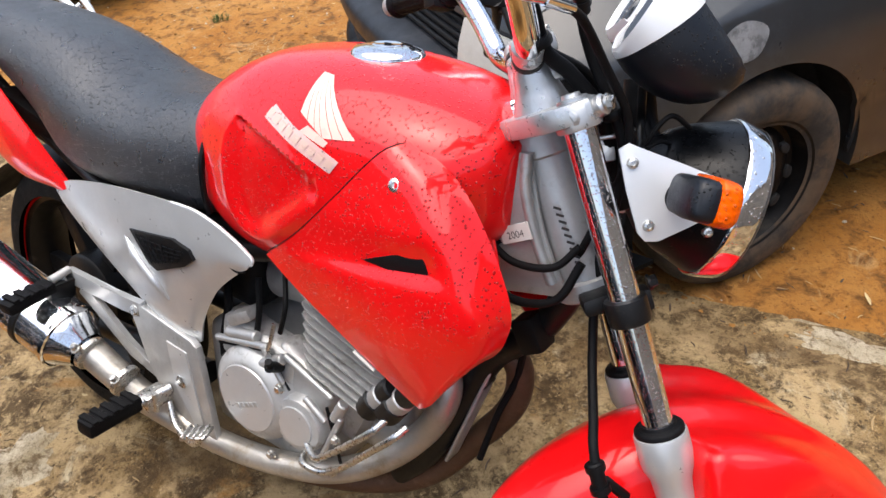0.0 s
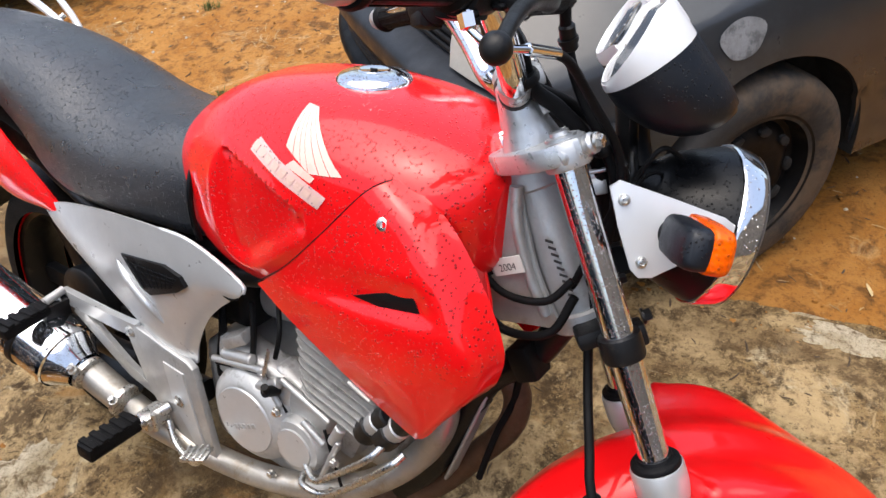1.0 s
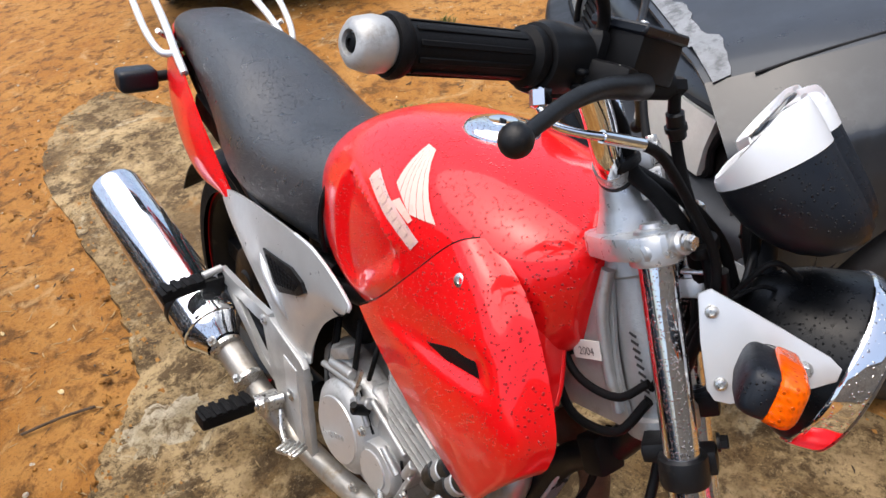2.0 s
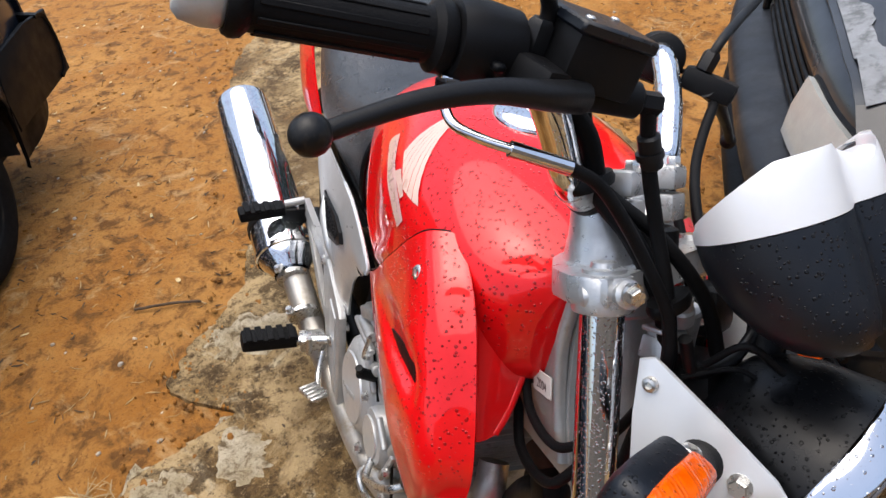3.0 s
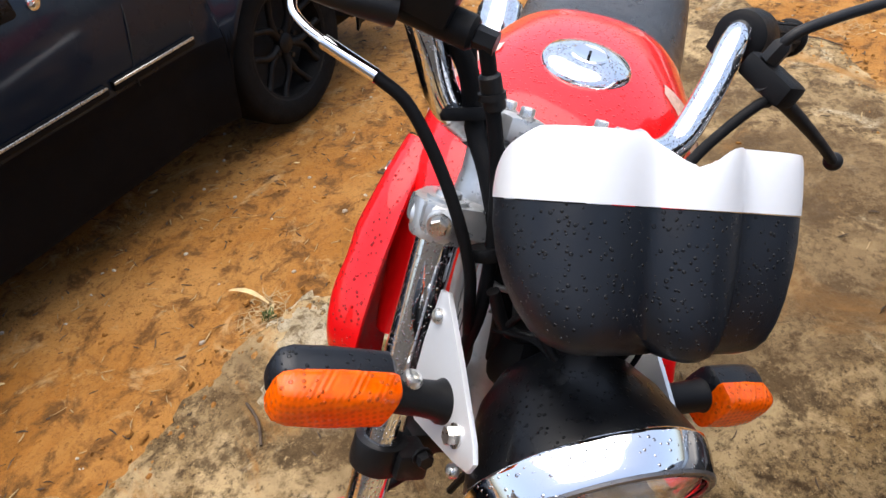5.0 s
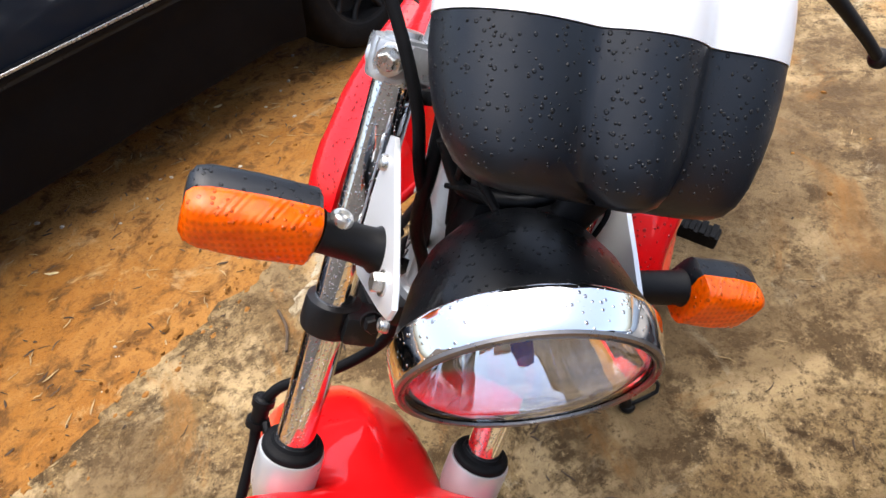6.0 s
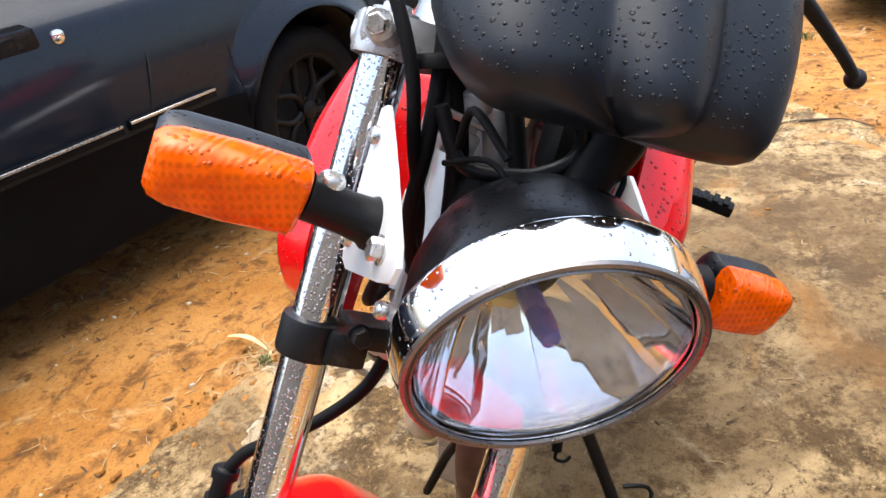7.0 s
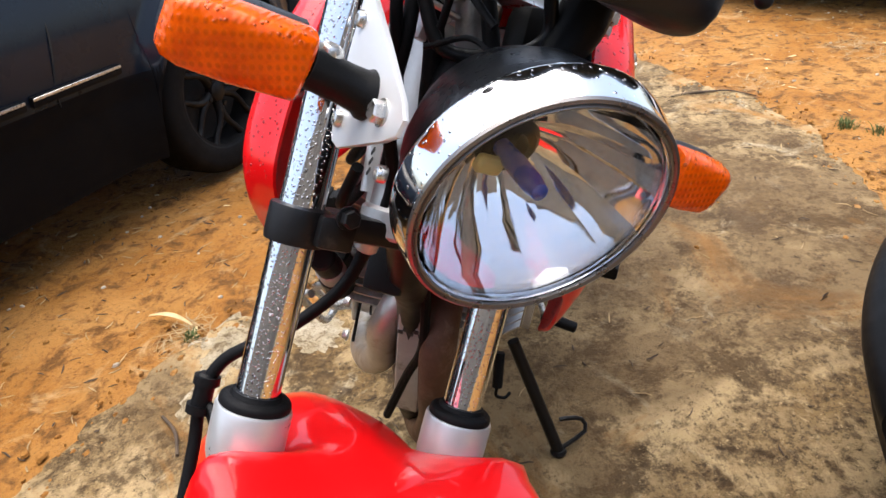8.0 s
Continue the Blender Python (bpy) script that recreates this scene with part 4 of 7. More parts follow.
# --- exhaust
bm = bmesh.new()
tube(bm, [(-0.170, -0.020, 0.545), (-0.150, -0.030, 0.515), (-0.155, -0.040, 0.475), (-0.180, -0.042, 0.423), (-0.222, -0.060, 0.368), (-0.275, -0.084, 0.326), (-0.34, -0.106, 0.296), (-0.43, -0.122, 0.272), (-0.53, -0.132, 0.254), (-0.65, -0.142, 0.250), (-0.76, -0.165, 0.285), (-0.86, -0.19, 0.350)],
     [0.020, 0.021, 0.022, 0.022, 0.022, 0.022, 0.022, 0.022, 0.022, 0.023, 0.027, 0.030], 18)
exhaust = bpart("exhaust", bm, PIPE, label="steel exhaust with a chromed silencer")
bm = bmesh.new()
tube(bm, [(-0.155, 0.03, 0.59), (-0.095, 0.035, 0.57), (-0.072, 0.04, 0.53), (-0.085, 0.045, 0.46), (-0.14, 0.045, 0.37), (-0.21, 0.03, 0.27), (-0.30, 0.0, 0.215), (-0.42, -0.05, 0.20), (-0.54, -0.10, 0.22), (-0.64, -0.14, 0.245)], 0.021, 18)
bpart("header_pipe", bm, RUST, exhaust, "rusty brown header pipe")
MA, MB = V(-0.875, -0.200, 0.362), V(-1.33, -0.262, 0.520)
md = (MB - MA).normalized()
mm = frame_at(MA, md)
ml = (MB - MA).length
bm = bmesh.new()
lathe(bm, [(0.036, -0.02), (0.047, 0.0), (0.0610, 0.02), (0.0625, 0.05), (0.0625, ml - 0.015), (0.0595, ml), (0.050, ml + 0.006), (0.032, ml + 0.004), (0.030, ml - 0.03)], mm, 48, False)
bpart("silencer", bm, CHROME, exhaust, "chromed cylindrical silencer")
for s, w in ((0.0, 0.012), (0.075, 0.016)):
    bm = bmesh.new()
    lathe(bm, [(0.062, s + 0.02), (0.0655, s + 0.022), (0.0655, s + 0.018 + w), (0.062, s + 0.02 + w)], mm, 48, False)
    bpart("silencer_band", bm, CHROME_DRY if s == 0 else BLACK_METAL, exhaust)
for u in (-0.03, -0.12):
    bm = bmesh.new()
    c = MA + md * u
    rod(bm, c - md * 0.006, c + md * 0.006, 0.034 + 0.02 * u, 20, bev=0.002)
    bpart("pipe_clamp", bm, STEEL, exhaust)
for u, a in ((-0.03, 40), (-0.13, 100)):
    bolt("clamp_bolt", MA + md * u + V(0.01, -0.03, 0.030), (0, -0.5, 1), 0.007, 0.01, exhaust, hexa=True)
bm = bmesh.new()
box(bm, (0.02, 0.05, 0.05), Matrix.Translation((-0.93, -0.185, 0.455)) @ pose(0, 0, 0, 0, 20, 0), 0.005, 2)
bpart("silencer_bracket", bm, BLACK_METAL, exhaust)

# --- frame, headstock, battery side
bm = bmesh.new()
for s in SIDES:
    tube(bm, [(-0.03, 0.02 * s, 0.80), (-0.20, 0.075 * s, 0.75), (-0.40, 0.10 * s, 0.68), (-0.62, 0.105 * s, 0.60), (-0.75, 0.09 * s, 0.45)], 0.016)
    tube(bm, [(-0.55, 0.10 * s, 0.66), (-0.80, 0.11 * s, 0.65), (-1.05, 0.09 * s, 0.70), (-1.35, 0.06 * s, 0.80)], 0.012)
tube(bm, [(0.015, 0, 0.74), (-0.03, 0, 0.65), (-0.10, 0, 0.57), (-0.15, 0, 0.45), (-0.20, 0, 0.34), (-0.26, 0, 0.26)], 0.020)
bpart("frame", bm, BLACK_METAL)
bm = bmesh.new()
hb = HEAD - STEM * 0.185
rod(bm, hb, HEAD + STEM * 0.02, 0.034, 24, bev=0.003)
rod(bm, hb - STEM * 0.006, hb + STEM * 0.02, 0.040, 24, bev=0.003)
rod(bm, HEAD - STEM * 0.01, HEAD + STEM * 0.022, 0.039, 24, bev=0.003)
headstock = bpart("headstock", bm, CAST, label="silver steering headstock")
for side in SIDES:
    rows = [[V(-0.20, -0.05, 0.90), V(-0.12, -0.045, 0.905), V(-0.05, -0.034, 0.90)], [V(-0.20, -0.055, 0.82), V(-0.11, -0.05, 0.815), V(-0.02, -0.036, 0.81)], [V(-0.20, -0.05, 0.72), V(-0.10, -0.045, 0.715), V(0.02, -0.034, 0.735)]]
    bm = bmesh.new()
    shell(bm, patch(rows, 5), 0.006)
    bpart("gusset", bm, CAST, headstock, side=side)
    bm = bmesh.new()
    tube(bm, [(-0.05, -0.045, 0.905), (-0.045, -0.049, 0.86), (-0.025, -0.047, 0.80), (0.0, -0.043, 0.75)], 0.007, 10)
    bpart("weld_rib", bm, CAST, headstock, side=side)
# year label on the right gusset
lm = frame_at((-0.050, -0.0555, 0.806), (-0.08, -1, 0.0), (1, 0, 0.55))
bm = bmesh.new()
box(bm, (0.046, 0.022, 0.0016), lm, 0.0005, 1)
bpart("year_label", bm, LABEL, headstock, "small paper label with a printed year")
cu = bpy.data.curves.new("year_text", "FONT")
cu.body, cu.size, cu.align_x, cu.align_y = "2004", 0.013, "CENTER", "CENTER"
tmp = bpy.data.objects.new("year_text", cu)
scene.collection.objects.link(tmp)
me = bpy.data.meshes.new_from_object(tmp.evaluated_get(bpy.context.evaluated_depsgraph_get()))
bpy.data.objects.remove(tmp)
bm = bmesh.new()
bm.from_mesh(me)
bmesh.ops.transform(bm, matrix=lm @ Matrix.Translation((0, -0.002, 0.0012)), verts=bm.verts[:])
bpart("year_text", bm, INK, headstock, smooth=0)
bm = bmesh.new()
for i in range(9):
    z = 0.845 - 0.0075 * i
    box(bm, (0.010, 0.001, 0.003), Matrix.Translation((-0.008 + 0.0045 * i, -0.0375, z)), 0, 1)
bpart("stamped_marks", bm, INK, headstock)
# dark mass of airbox, carburettor and wiring behind the engine
bm = bmesh.new()
box(bm, (0.20, 0.17, 0.16), Matrix.Translation((-0.60, 0, 0.60)), 0.03, 3)
bpart("airbox", bm, BLACK)
bm = bmesh.new()
rod(bm, (-0.50, -0.02, 0.58), (-0.38, -0.02, 0.60), 0.045, 20, bev=0.008)
rod(bm, (-0.44, -0.06, 0.60), (-0.44, 0.06, 0.60), 0.03, 18, bev=0.006)
bpart("carburettor", bm, CAST)
for pts, r in (([(-0.47, -0.10, 0.61), (-0.46, -0.112, 0.56), (-0.475, -0.108, 0.51), (-0.50, -0.095, 0.48)], 0.005), ([(-0.42, -0.09, 0.64), (-0.39, -0.12, 0.60), (-0.40, -0.125, 0.55)], 0.004), ([(-0.56, -0.09, 0.58), (-0.545, -0.105, 0.53), (-0.565, -0.105, 0.46), (-0.575, -0.10, 0.42)], 0.007)):
    bm = bmesh.new()
    tube(bm, pts, r, 8)
    bpart("hose", bm, RUBBER)
bm = bmesh.new()
box(bm, (0.05, 0.03, 0.02), Matrix.Translation((-0.50, -0.11, 0.535)) @ pose(0, 0, 0, 0, -30, 10), 0.004, 2)
bpart("bracket", bm, CAST)

# --- swingarm, rear wheel, rear mudguard
for side in SIDES:
    bm = bmesh.new()
    tube(bm, [(-0.62, -0.10, 0.36), (-0.85, -0.105, 0.335), (-1.15, -0.105, 0.31)], 0.022, 12)
    bpart("swingarm_leg", bm, BLACK_METAL, side=side)


def wheel(parent_name, centre, radius, width, rim_r, spokes, steer, mats, stripe=None):
    m = frame_at(centre, (0, 1, 0), (1, 0, 0))
    w = width / 2
    bm = bmesh.new()
    prof = []
    for i in range(15):
        a = math.pi * i / 14
        prof.append((rim_r + 0.012 + (radius - rim_r - 0.012) * math.sin(a) ** 0.6, -w * math.cos(a)))
    lathe(bm, prof, m, 56, False)
    tyre = bpart(parent_name, bm, mats[0], steer=steer)
    bm = bmesh.new()
    lathe(bm, [(rim_r + 0.014, -w * 0.7), (rim_r + 0.016, -w * 0.78), (rim_r, -w * 0.72), (rim_r - 0.016, -w * 0.3), (rim_r - 0.018, 0), (rim_r - 0.016, w * 0.3), (rim_r, w * 0.72), (rim_r + 0.016, w * 0.78), (rim_r + 0.014, w * 0.7)], m, 56, False)
    bpart("rim", bm, mats[1], tyre, steer=steer)
    bm = bmesh.new()
    lathe(bm, [(0.035, -0.05), (0.045, -0.04), (0.045, 0.04), (0.035, 0.05)], m, 24)
    bpart("hub", bm, mats[1], tyre, steer=steer)
    bm = bmesh.new()
    lathe(bm, [(0.03, -0.045), (0.085, -0.040), (0.092, -0.034), (0.092, 0.034), (0.03, 0.045)], m, 36)
    bpart("brake_drum", bm, mats[1], tyre, steer=steer)
    for i in range(spokes):
        bm = bmesh.new()
        mr = m @ Matrix.Rotation(2 * math.pi * i / spokes, 4, "Z")
        box(bm, (rim_r - 0.045, 0.046, 0.026), mr @ Matrix.Translation(((rim_r + 0.03) / 2, 0, 0)), 0.006, 2)
        bpart("spoke", bm, mats[1], tyre, steer=steer)
    if stripe:
        for s in SIDES:
            bm = bmesh.new()
            lathe(bm, [(rim_r + 0.010, s * w * 0.80), (rim_r + 0.0135, s * w * 0.805), (rim_r + 0.0165, s * w * 0.80)], m, 56, False)
            bpart("pinstripe", bm, stripe, tyre, steer=steer)
    return tyre


wheel("rear_wheel", (-1.115, 0, 0.307), 0.307, 0.13, 0.222, 6, False, (TYRE, BLACK_METAL), RED_DRY)
wheel("front_wheel", (0.240, 0, 0.292), 0.292, 0.10, 0.222, 6, True, (TYRE, BLACK_METAL))
bm = bmesh.new()
rows = []
for i in range(9):
    a = radians(150 - 13 * i)
    c = V(-1.115, 0, 0.307)
    rows.append([c + V(math.cos(a) * (0.335 + 0.0 * k), y, math.sin(a) * 0.335 - 0.02 * abs(y) / 0.08) for k, y in enumerate((-0.085, -0.05, 0, 0.05, 0.085))])
shell(bm, patch(rows, 3), 0.004)
bpart("rear_mudguard", bm, BLACK)
bm = bmesh.new()
rod(bm, (-1.02, -0.01, 0.62), (-0.80, -0.01, 0.66), 0.03)
box(bm, (0.42, 0.20, 0.05), Matrix.Translation((-1.0, 0, 0.70)) @ pose(0, 0, 0, 0, 12, 0), 0.01, 2)
bpart("undertray", bm, BLACK)

# --- side stand on the left, reaching the ground
bm = bmesh.new()
inv = BIKE.inverted()
foot = inv @ V(-0.416, 0.147, 0.006)
rod(bm, (-0.47, 0.125, 0.27), foot, 0.011, 14)
stand = bpart("side_stand", bm, BLACK_METAL, label="black side stand on the concrete")
bm = bmesh.new()
lathe(bm, [(0.013, -0.006), (0.015, 0.0), (0.012, 0.006)], Matrix.Translation(foot) @ pose(0, 0, 0, 14, 0, 0), 20)
bpart("stand_foot", bm, BLACK_METAL, stand)
bm = bmesh.new()
tube(bm, [inv @ V(*p) for p in ((-0.418, 0.152, 0.012), (-0.448, 0.196, 0.026), (-0.459, 0.190, 0.045), (-0.446, 0.166, 0.058), (-0.440, 0.150, 0.060))], 0.0042, 8, 2)
bpart("stand_hook", bm, BLACK_METAL, stand)
bm = bmesh.new()
rod(bm, (-0.44, 0.108, 0.262), (-0.418, 0.118, 0.205), 0.009, 12)
tube(bm, [(-0.418, 0.118, 0.205), (-0.414, 0.120, 0.190), (-0.42, 0.135, 0.185), (-0.43, 0.142, 0.190)], 0.003, 8)
bpart("stand_spring", bm, RUBBER, stand)
# gear lever rubber, left
bm = bmesh.new()
rod(bm, (-0.535, 0.165, 0.292), (-0.535, 0.228, 0.284), 0.010, 14, bev=0.002)
bpart("gear_lever_rubber", bm, RUBBER)
bm = bmesh.new()
tube(bm, [(-0.66, 0.14, 0.32), (-0.60, 0.15, 0.295), (-0.535, 0.168, 0.292)], 0.006)
bpart("gear_lever", bm, STEEL)
# coil ahead of the engine, checked plate on the down tube
bm = bmesh.new()
box(bm, (0.035, 0.04, 0.05), Matrix.Translation((-0.03, -0.02, 0.655)) @ pose(0, 0, 0, 0, -30, 0), 0.006, 2)
bpart("coil", bm, BLACK)
bm = bmesh.new()
box(bm, (0.006, 0.034, 0.23), Matrix.Translation((-0.125, 0.003, 0.46)) @ pose(0, 0, 0, 0, 18, 0), 0.002, 1)
mudflap = bpart("engine_guard_plate", bm, ENGINE)
for i in range(5):
    bm = bmesh.new()
    box(bm, (0.001, 0.0062, 0.0062), Matrix.Translation((-0.125, 0.003, 0.46)) @ pose(0, 0, 0, 0, 18, 0) @ Matrix.Translation((0.0036, -0.0134 + 0.0062 * (i % 5), 0.068 + 0.0062 * (i % 2))), 0, 1)
    bpart("chequer", bm, INK, mudflap)
# hanging drain tube by the fork
bm = bmesh.new()
tube(bm, [(-0.05, 0.0136, 0.66), (-0.06, 0.020, 0.59), (-0.07, 0.0220, 0.53), (-0.085, 0.008, 0.475), (-0.10, -0.010, 0.390)], 0.0055, 8)
bpart("speedometer_cable", bm, RUBBER)
# --- fork and everything that turns with it (written as if pointing straight ahead)
def fork(z, y=-0.104, f=0.0):
    """A point on the fork leg's line at height z, f metres ahead of it."""
    return V(-0.016 + (0.9 - z) * 0.455, y, z) + FWD * f


for side in SIDES:
    bm = bmesh.new()
    rod(bm, fork(0.955), fork(0.55), 0.0178, 32)
    leg = bpart("fork_tube", bm, CHROME, side=side, steer=True, label="chromed fork tube with rain drops")
    bm = bmesh.new()
    m = frame_at(fork(0.607), fork(0.5) - fork(0.6))
    lathe(bm, [(0.0176, -0.010), (0.0200, -0.0105), (0.0215, -0.007), (0.0265, -0.006), (0.0285, -0.004), (0.0290, 0.000), (0.0280, 0.004)], m, 36, False)
    bpart("dust_seal", bm, RUBBER, leg, side=side, steer=True)
    bm = bmesh.new()
    lathe(bm, [(0.0270, 0.001), (0.0302, 0.0015), (0.0312, 0.004), (0.0312, 0.036), (0.0300, 0.044), (0.0245, 0.060), (0.0235, 0.080), (0.0235, 0.33), (0.020, 0.36)], m, 36)
    bpart("fork_slider", bm, SILVER, leg, side=side, steer=True, label="silver fork slider")
    # lower clamp ring
    bm = bmesh.new()
    m = frame_at(fork(0.756), fork(0.5) - fork(0.6))
    lathe(bm, [(0.0178, 0.0), (0.0235, 0.0015), (0.0242, 0.004), (0.0242, 0.026), (0.0232, 0.030), (0.0178, 0.030)], m, 32, False)
    box(bm, (0.035, 0.030, 0.026), frame_at(fork(0.742, -0.082, 0.014), STEM), 0.005, 2)
    bpart("lower_clamp", bm, BLACK_METAL, side=side, steer=True)
    bolt("pinch_bolt", fork(0.755, -0.078, 0.034), FWD, 0.0075, 0.009, leg, BLACK_METAL, side=side, steer=True, hexa=True)
bm = bmesh.new()
box(bm, (0.045, 0.15, 0.022), frame_at(fork(0.745, 0, -0.022), STEM, FWD), 0.007, 2)
bpart("lower_bridge", bm, BLACK_METAL, steer=True)

# top bridge: a cast plate with raised bosses and split lugs
tm = frame_at(fork(0.946, 0), STEM, FWD)
bm = bmesh.new()
plate(bm, [(-0.072, -0.055), (-0.045, -0.105), (-0.018, -0.128), (0.014, -0.128), (0.026, -0.105), (0.018, -0.060), (0.022, -0.03), (0.022, 0.03), (0.018, 0.060), (0.026, 0.105), (0.014, 0.128), (-0.018, 0.128), (-0.045, 0.105), (-0.072, 0.055), (-0.078, 0.03), (-0.078, -0.03)], 0.024, tm, 0.005)
top = bpart("top_bridge", bm, PALE_CAST, steer=True, label="cast silver top bridge")
for side in SIDES:
    bm = bmesh.new()
    lathe(bm, [(0.0245, -0.018), (0.0255, -0.015), (0.0255, 0.008), (0.0235, 0.011), (0.0172, 0.012), (0.0172, 0.015), (0.011, 0.016), (0.010, 0.020), (0.0, 0.020)], frame_at(fork(0.946), STEM), 32, False)
    bpart("bridge_eye", bm, PALE_CAST, top, side=side, steer=True)
    bm = bmesh.new()
    rod(bm, fork(0.941, -0.104, 0.010), V(-0.010, -0.122, 0.960), 0.0115, 18, bev=0.003)
    rod(bm, fork(0.941, -0.122, -0.012), fork(0.946, -0.104, 0.020), 0.0125, 18, bev=0.003)
    bpart("clamp_lug", bm, PALE_CAST, top, side=side, steer=True)
    bolt("clamp_bolt", (-0.0085, -0.1225, 0.9605), (0.06, -0.035, 0.012), 0.0075, 0.007, top, side=side, steer=True, hexa=True)
    # bar clamp blocks
    bm = bmesh.new()
    tube(bm, [(-0.066, -0.052, 0.945), (-0.078, -0.058, 0.968), (-0.089, -0.064, 0.988), (-0.094, -0.070, 0.998)], [0.034, 0.025, 0.0195, 0.0175], 24)
    bpart("bar_riser", bm, PALE_CAST, top, side=side, steer=True)
    bm = bmesh.new()
    rod(bm, (-0.0935, -0.082, 0.9965), (-0.0975, -0.108, 1.008), 0.0172, 22, bev=0.003)
    bpart("riser_sleeve", bm, PALE_CAST, top, side=side, steer=True)
    bm = bmesh.new()
    rod(bm, (-0.0925, -0.075, 0.9945), (-0.0938, -0.083, 0.997), 0.0180, 22)
    bpart("riser_seam", bm, SHADE_SEAM, top, side=side, steer=True)
    bm = bmesh.new()
    box(bm, (0.046, 0.034, 0.026), frame_at((-0.074, -0.055, 0.984), STEM, FWD), 0.005, 2)
    box(bm, (0.046, 0.034, 0.022), frame_at((-0.085, -0.055, 1.0085), STEM, FWD), 0.006, 2)
    bpart("bar_clamp", bm, PALE_CAST, top, side=side, steer=True)
    for f in (-0.015, 0.015):
        bolt("clamp_screw", V(-0.085, -0.055, 1.0085) + STEM * 0.011 + FWD * f, STEM, 0.0062, 0.008, top, side=side, steer=True, hexa=True)
bm = bmesh.new()
lathe(bm, [(0.024, 0.0), (0.024, 0.022), (0.018, 0.025), (0.016, 0.021), (0.0, 0.021)], tm @ Matrix.Translation((-0.004, 0, 0.012)), 32, False)
bpart("ignition_switch", bm, BLACK, top, steer=True)
bm = bmesh.new()
lathe(bm, [(0.017, 0.0), (0.017, 0.014), (0.013, 0.018), (0, 0.018)], tm @ Matrix.Translation((-0.05, 0, 0.012)), 6, False)
bpart("stem_nut", bm, CHROME_DRY, top, steer=True)

# handlebar
for side in SIDES:
    left_shift = LEFT_IN
    bm = bmesh.new()
    tube(bm, [(-0.090, 0.0, 0.988), (-0.094, -0.070, 0.991), (-0.104, -0.125, 0.995), (-0.121, -0.163, 1.008), (-0.152, -0.188, 1.052), (-0.184, -0.208, 1.086), (-0.214, -0.240, 1.094), (-0.255, -0.315, 1.084), (-0.290, -0.390, 1.071)] if side > 0 else [(-0.090, -0.0, 0.988), (-0.092, -0.055, 0.992), (-0.094, -0.092, 0.998), (-0.100, -0.118, 1.014), (-0.116, -0.143, 1.050), (-0.136, -0.168, 1.082), (-0.150, -0.195, 1.091), (-0.162, -0.222, 1.087), (-0.20, -0.30, 1.077), (-0.238, -0.366, 1.069)], 0.0142, 18)
    bpart("handlebar", bm, CHROME, side=side, steer=True, label="chromed handlebar")
    left_shift = V(-0.055, 0.011, 0.002)
    g0, g1 = V(-0.165, -0.238, 1.084), V(-0.232, -0.357, 1.070)
    gd = (g1 - g0).normalized()
    gm, gl = frame_at(g0, gd, (0, 0, 1)), (g1 - g0).length
    bm = bmesh.new()
    lathe(bm, [(0.020, -0.004), (0.0235, 0.0), (0.0235, 0.008), (0.0182, 0.012), (0.0175, gl - 0.014), (0.0215, gl - 0.010), (0.0225, gl - 0.004), (0.0205, gl)], gm, 32)
    grip = bpart("grip", bm, RUBBER, side=side, steer=True, label="ribbed black rubber grip")
    for i in range(10):
        bm = bmesh.new()
        a = 2 * math.pi * i / 10
        mr = gm @ Matrix.Rotation(a, 4, "Z")
        box(bm, (0.0016, 0.0045, gl - 0.034), mr @ Matrix.Translation((0.0182, 0, gl / 2)), 0.0006, 1)
        bpart("grip_rib", bm, RUBBER, grip, side=side, steer=True)
    bm = bmesh.new()
    lathe(bm, [(0.0165, gl), (0.0185, gl + 0.003), (0.0190, gl + 0.012), (0.0165, gl + 0.024), (0.012, gl + 0.028), (0.0085, gl + 0.028), (0.0075, gl + 0.024), (0.0, gl + 0.024)], gm, 32, False)
    bpart("bar_end_weight", bm, ENGINE, grip, side=side, steer=True)
    bolt("end_screw", gm @ V(0, 0, gl + 0.0245), gd, 0.0065, 0.003, grip, CAR_TRIM, side=side, steer=True)
    # switch housing
    bm = bmesh.new()
    lathe(bm, [(0.020, -0.052), (0.0265, -0.049), (0.0285, -0.030), (0.0290, -0.014), (0.0265, -0.004), (0.020, -0.002)], gm, 28)
    box(bm, (0.030, 0.040, 0.036), gm @ Matrix.Translation((-0.016, 0.006, -0.028)), 0.009, 2)
    sw = bpart("switch_housing", bm, BLACK, side=side, steer=True)
    for k in range(2):
        bm = bmesh.new()
        box(bm, (0.006, 0.012, 0.009), gm @ Matrix.Translation((-0.005 - 0.012 * k, -0.030, -0.028)), 0.002, 1)
        bpart("switch_button", bm, CAR_TRIM, sw, side=side, steer=True)
    # lever
    left_shift = V(-0.021, 0.011, 0.002)
    bm = bmesh.new()
    lv = [V(-0.082, -0.190, 1.082), V(-0.086, -0.222, 1.080), V(-0.100, -0.262, 1.075), V(-0.112, -0.305, 1.063), V(-0.121, -0.345, 1.046), V(-0.125, -0.366, 1.036)]
    if side > 0:
        lv = [V(-0.112, -0.192, 1.079), V(-0.108, -0.215, 1.0725), V(-0.105, -0.245, 1.062), V(-0.104, -0.285, 1.047), V(-0.104, -0.325, 1.031), V(-0.105, -0.356, 1.017)]
    thick = [0.0095, 0.0085, 0.0075, 0.0066, 0.0058, 0.0056] if side > 0 else [0.0115, 0.0100, 0.0078, 0.0067, 0.0058, 0.0058]
    tube(bm, lv, thick, 14)
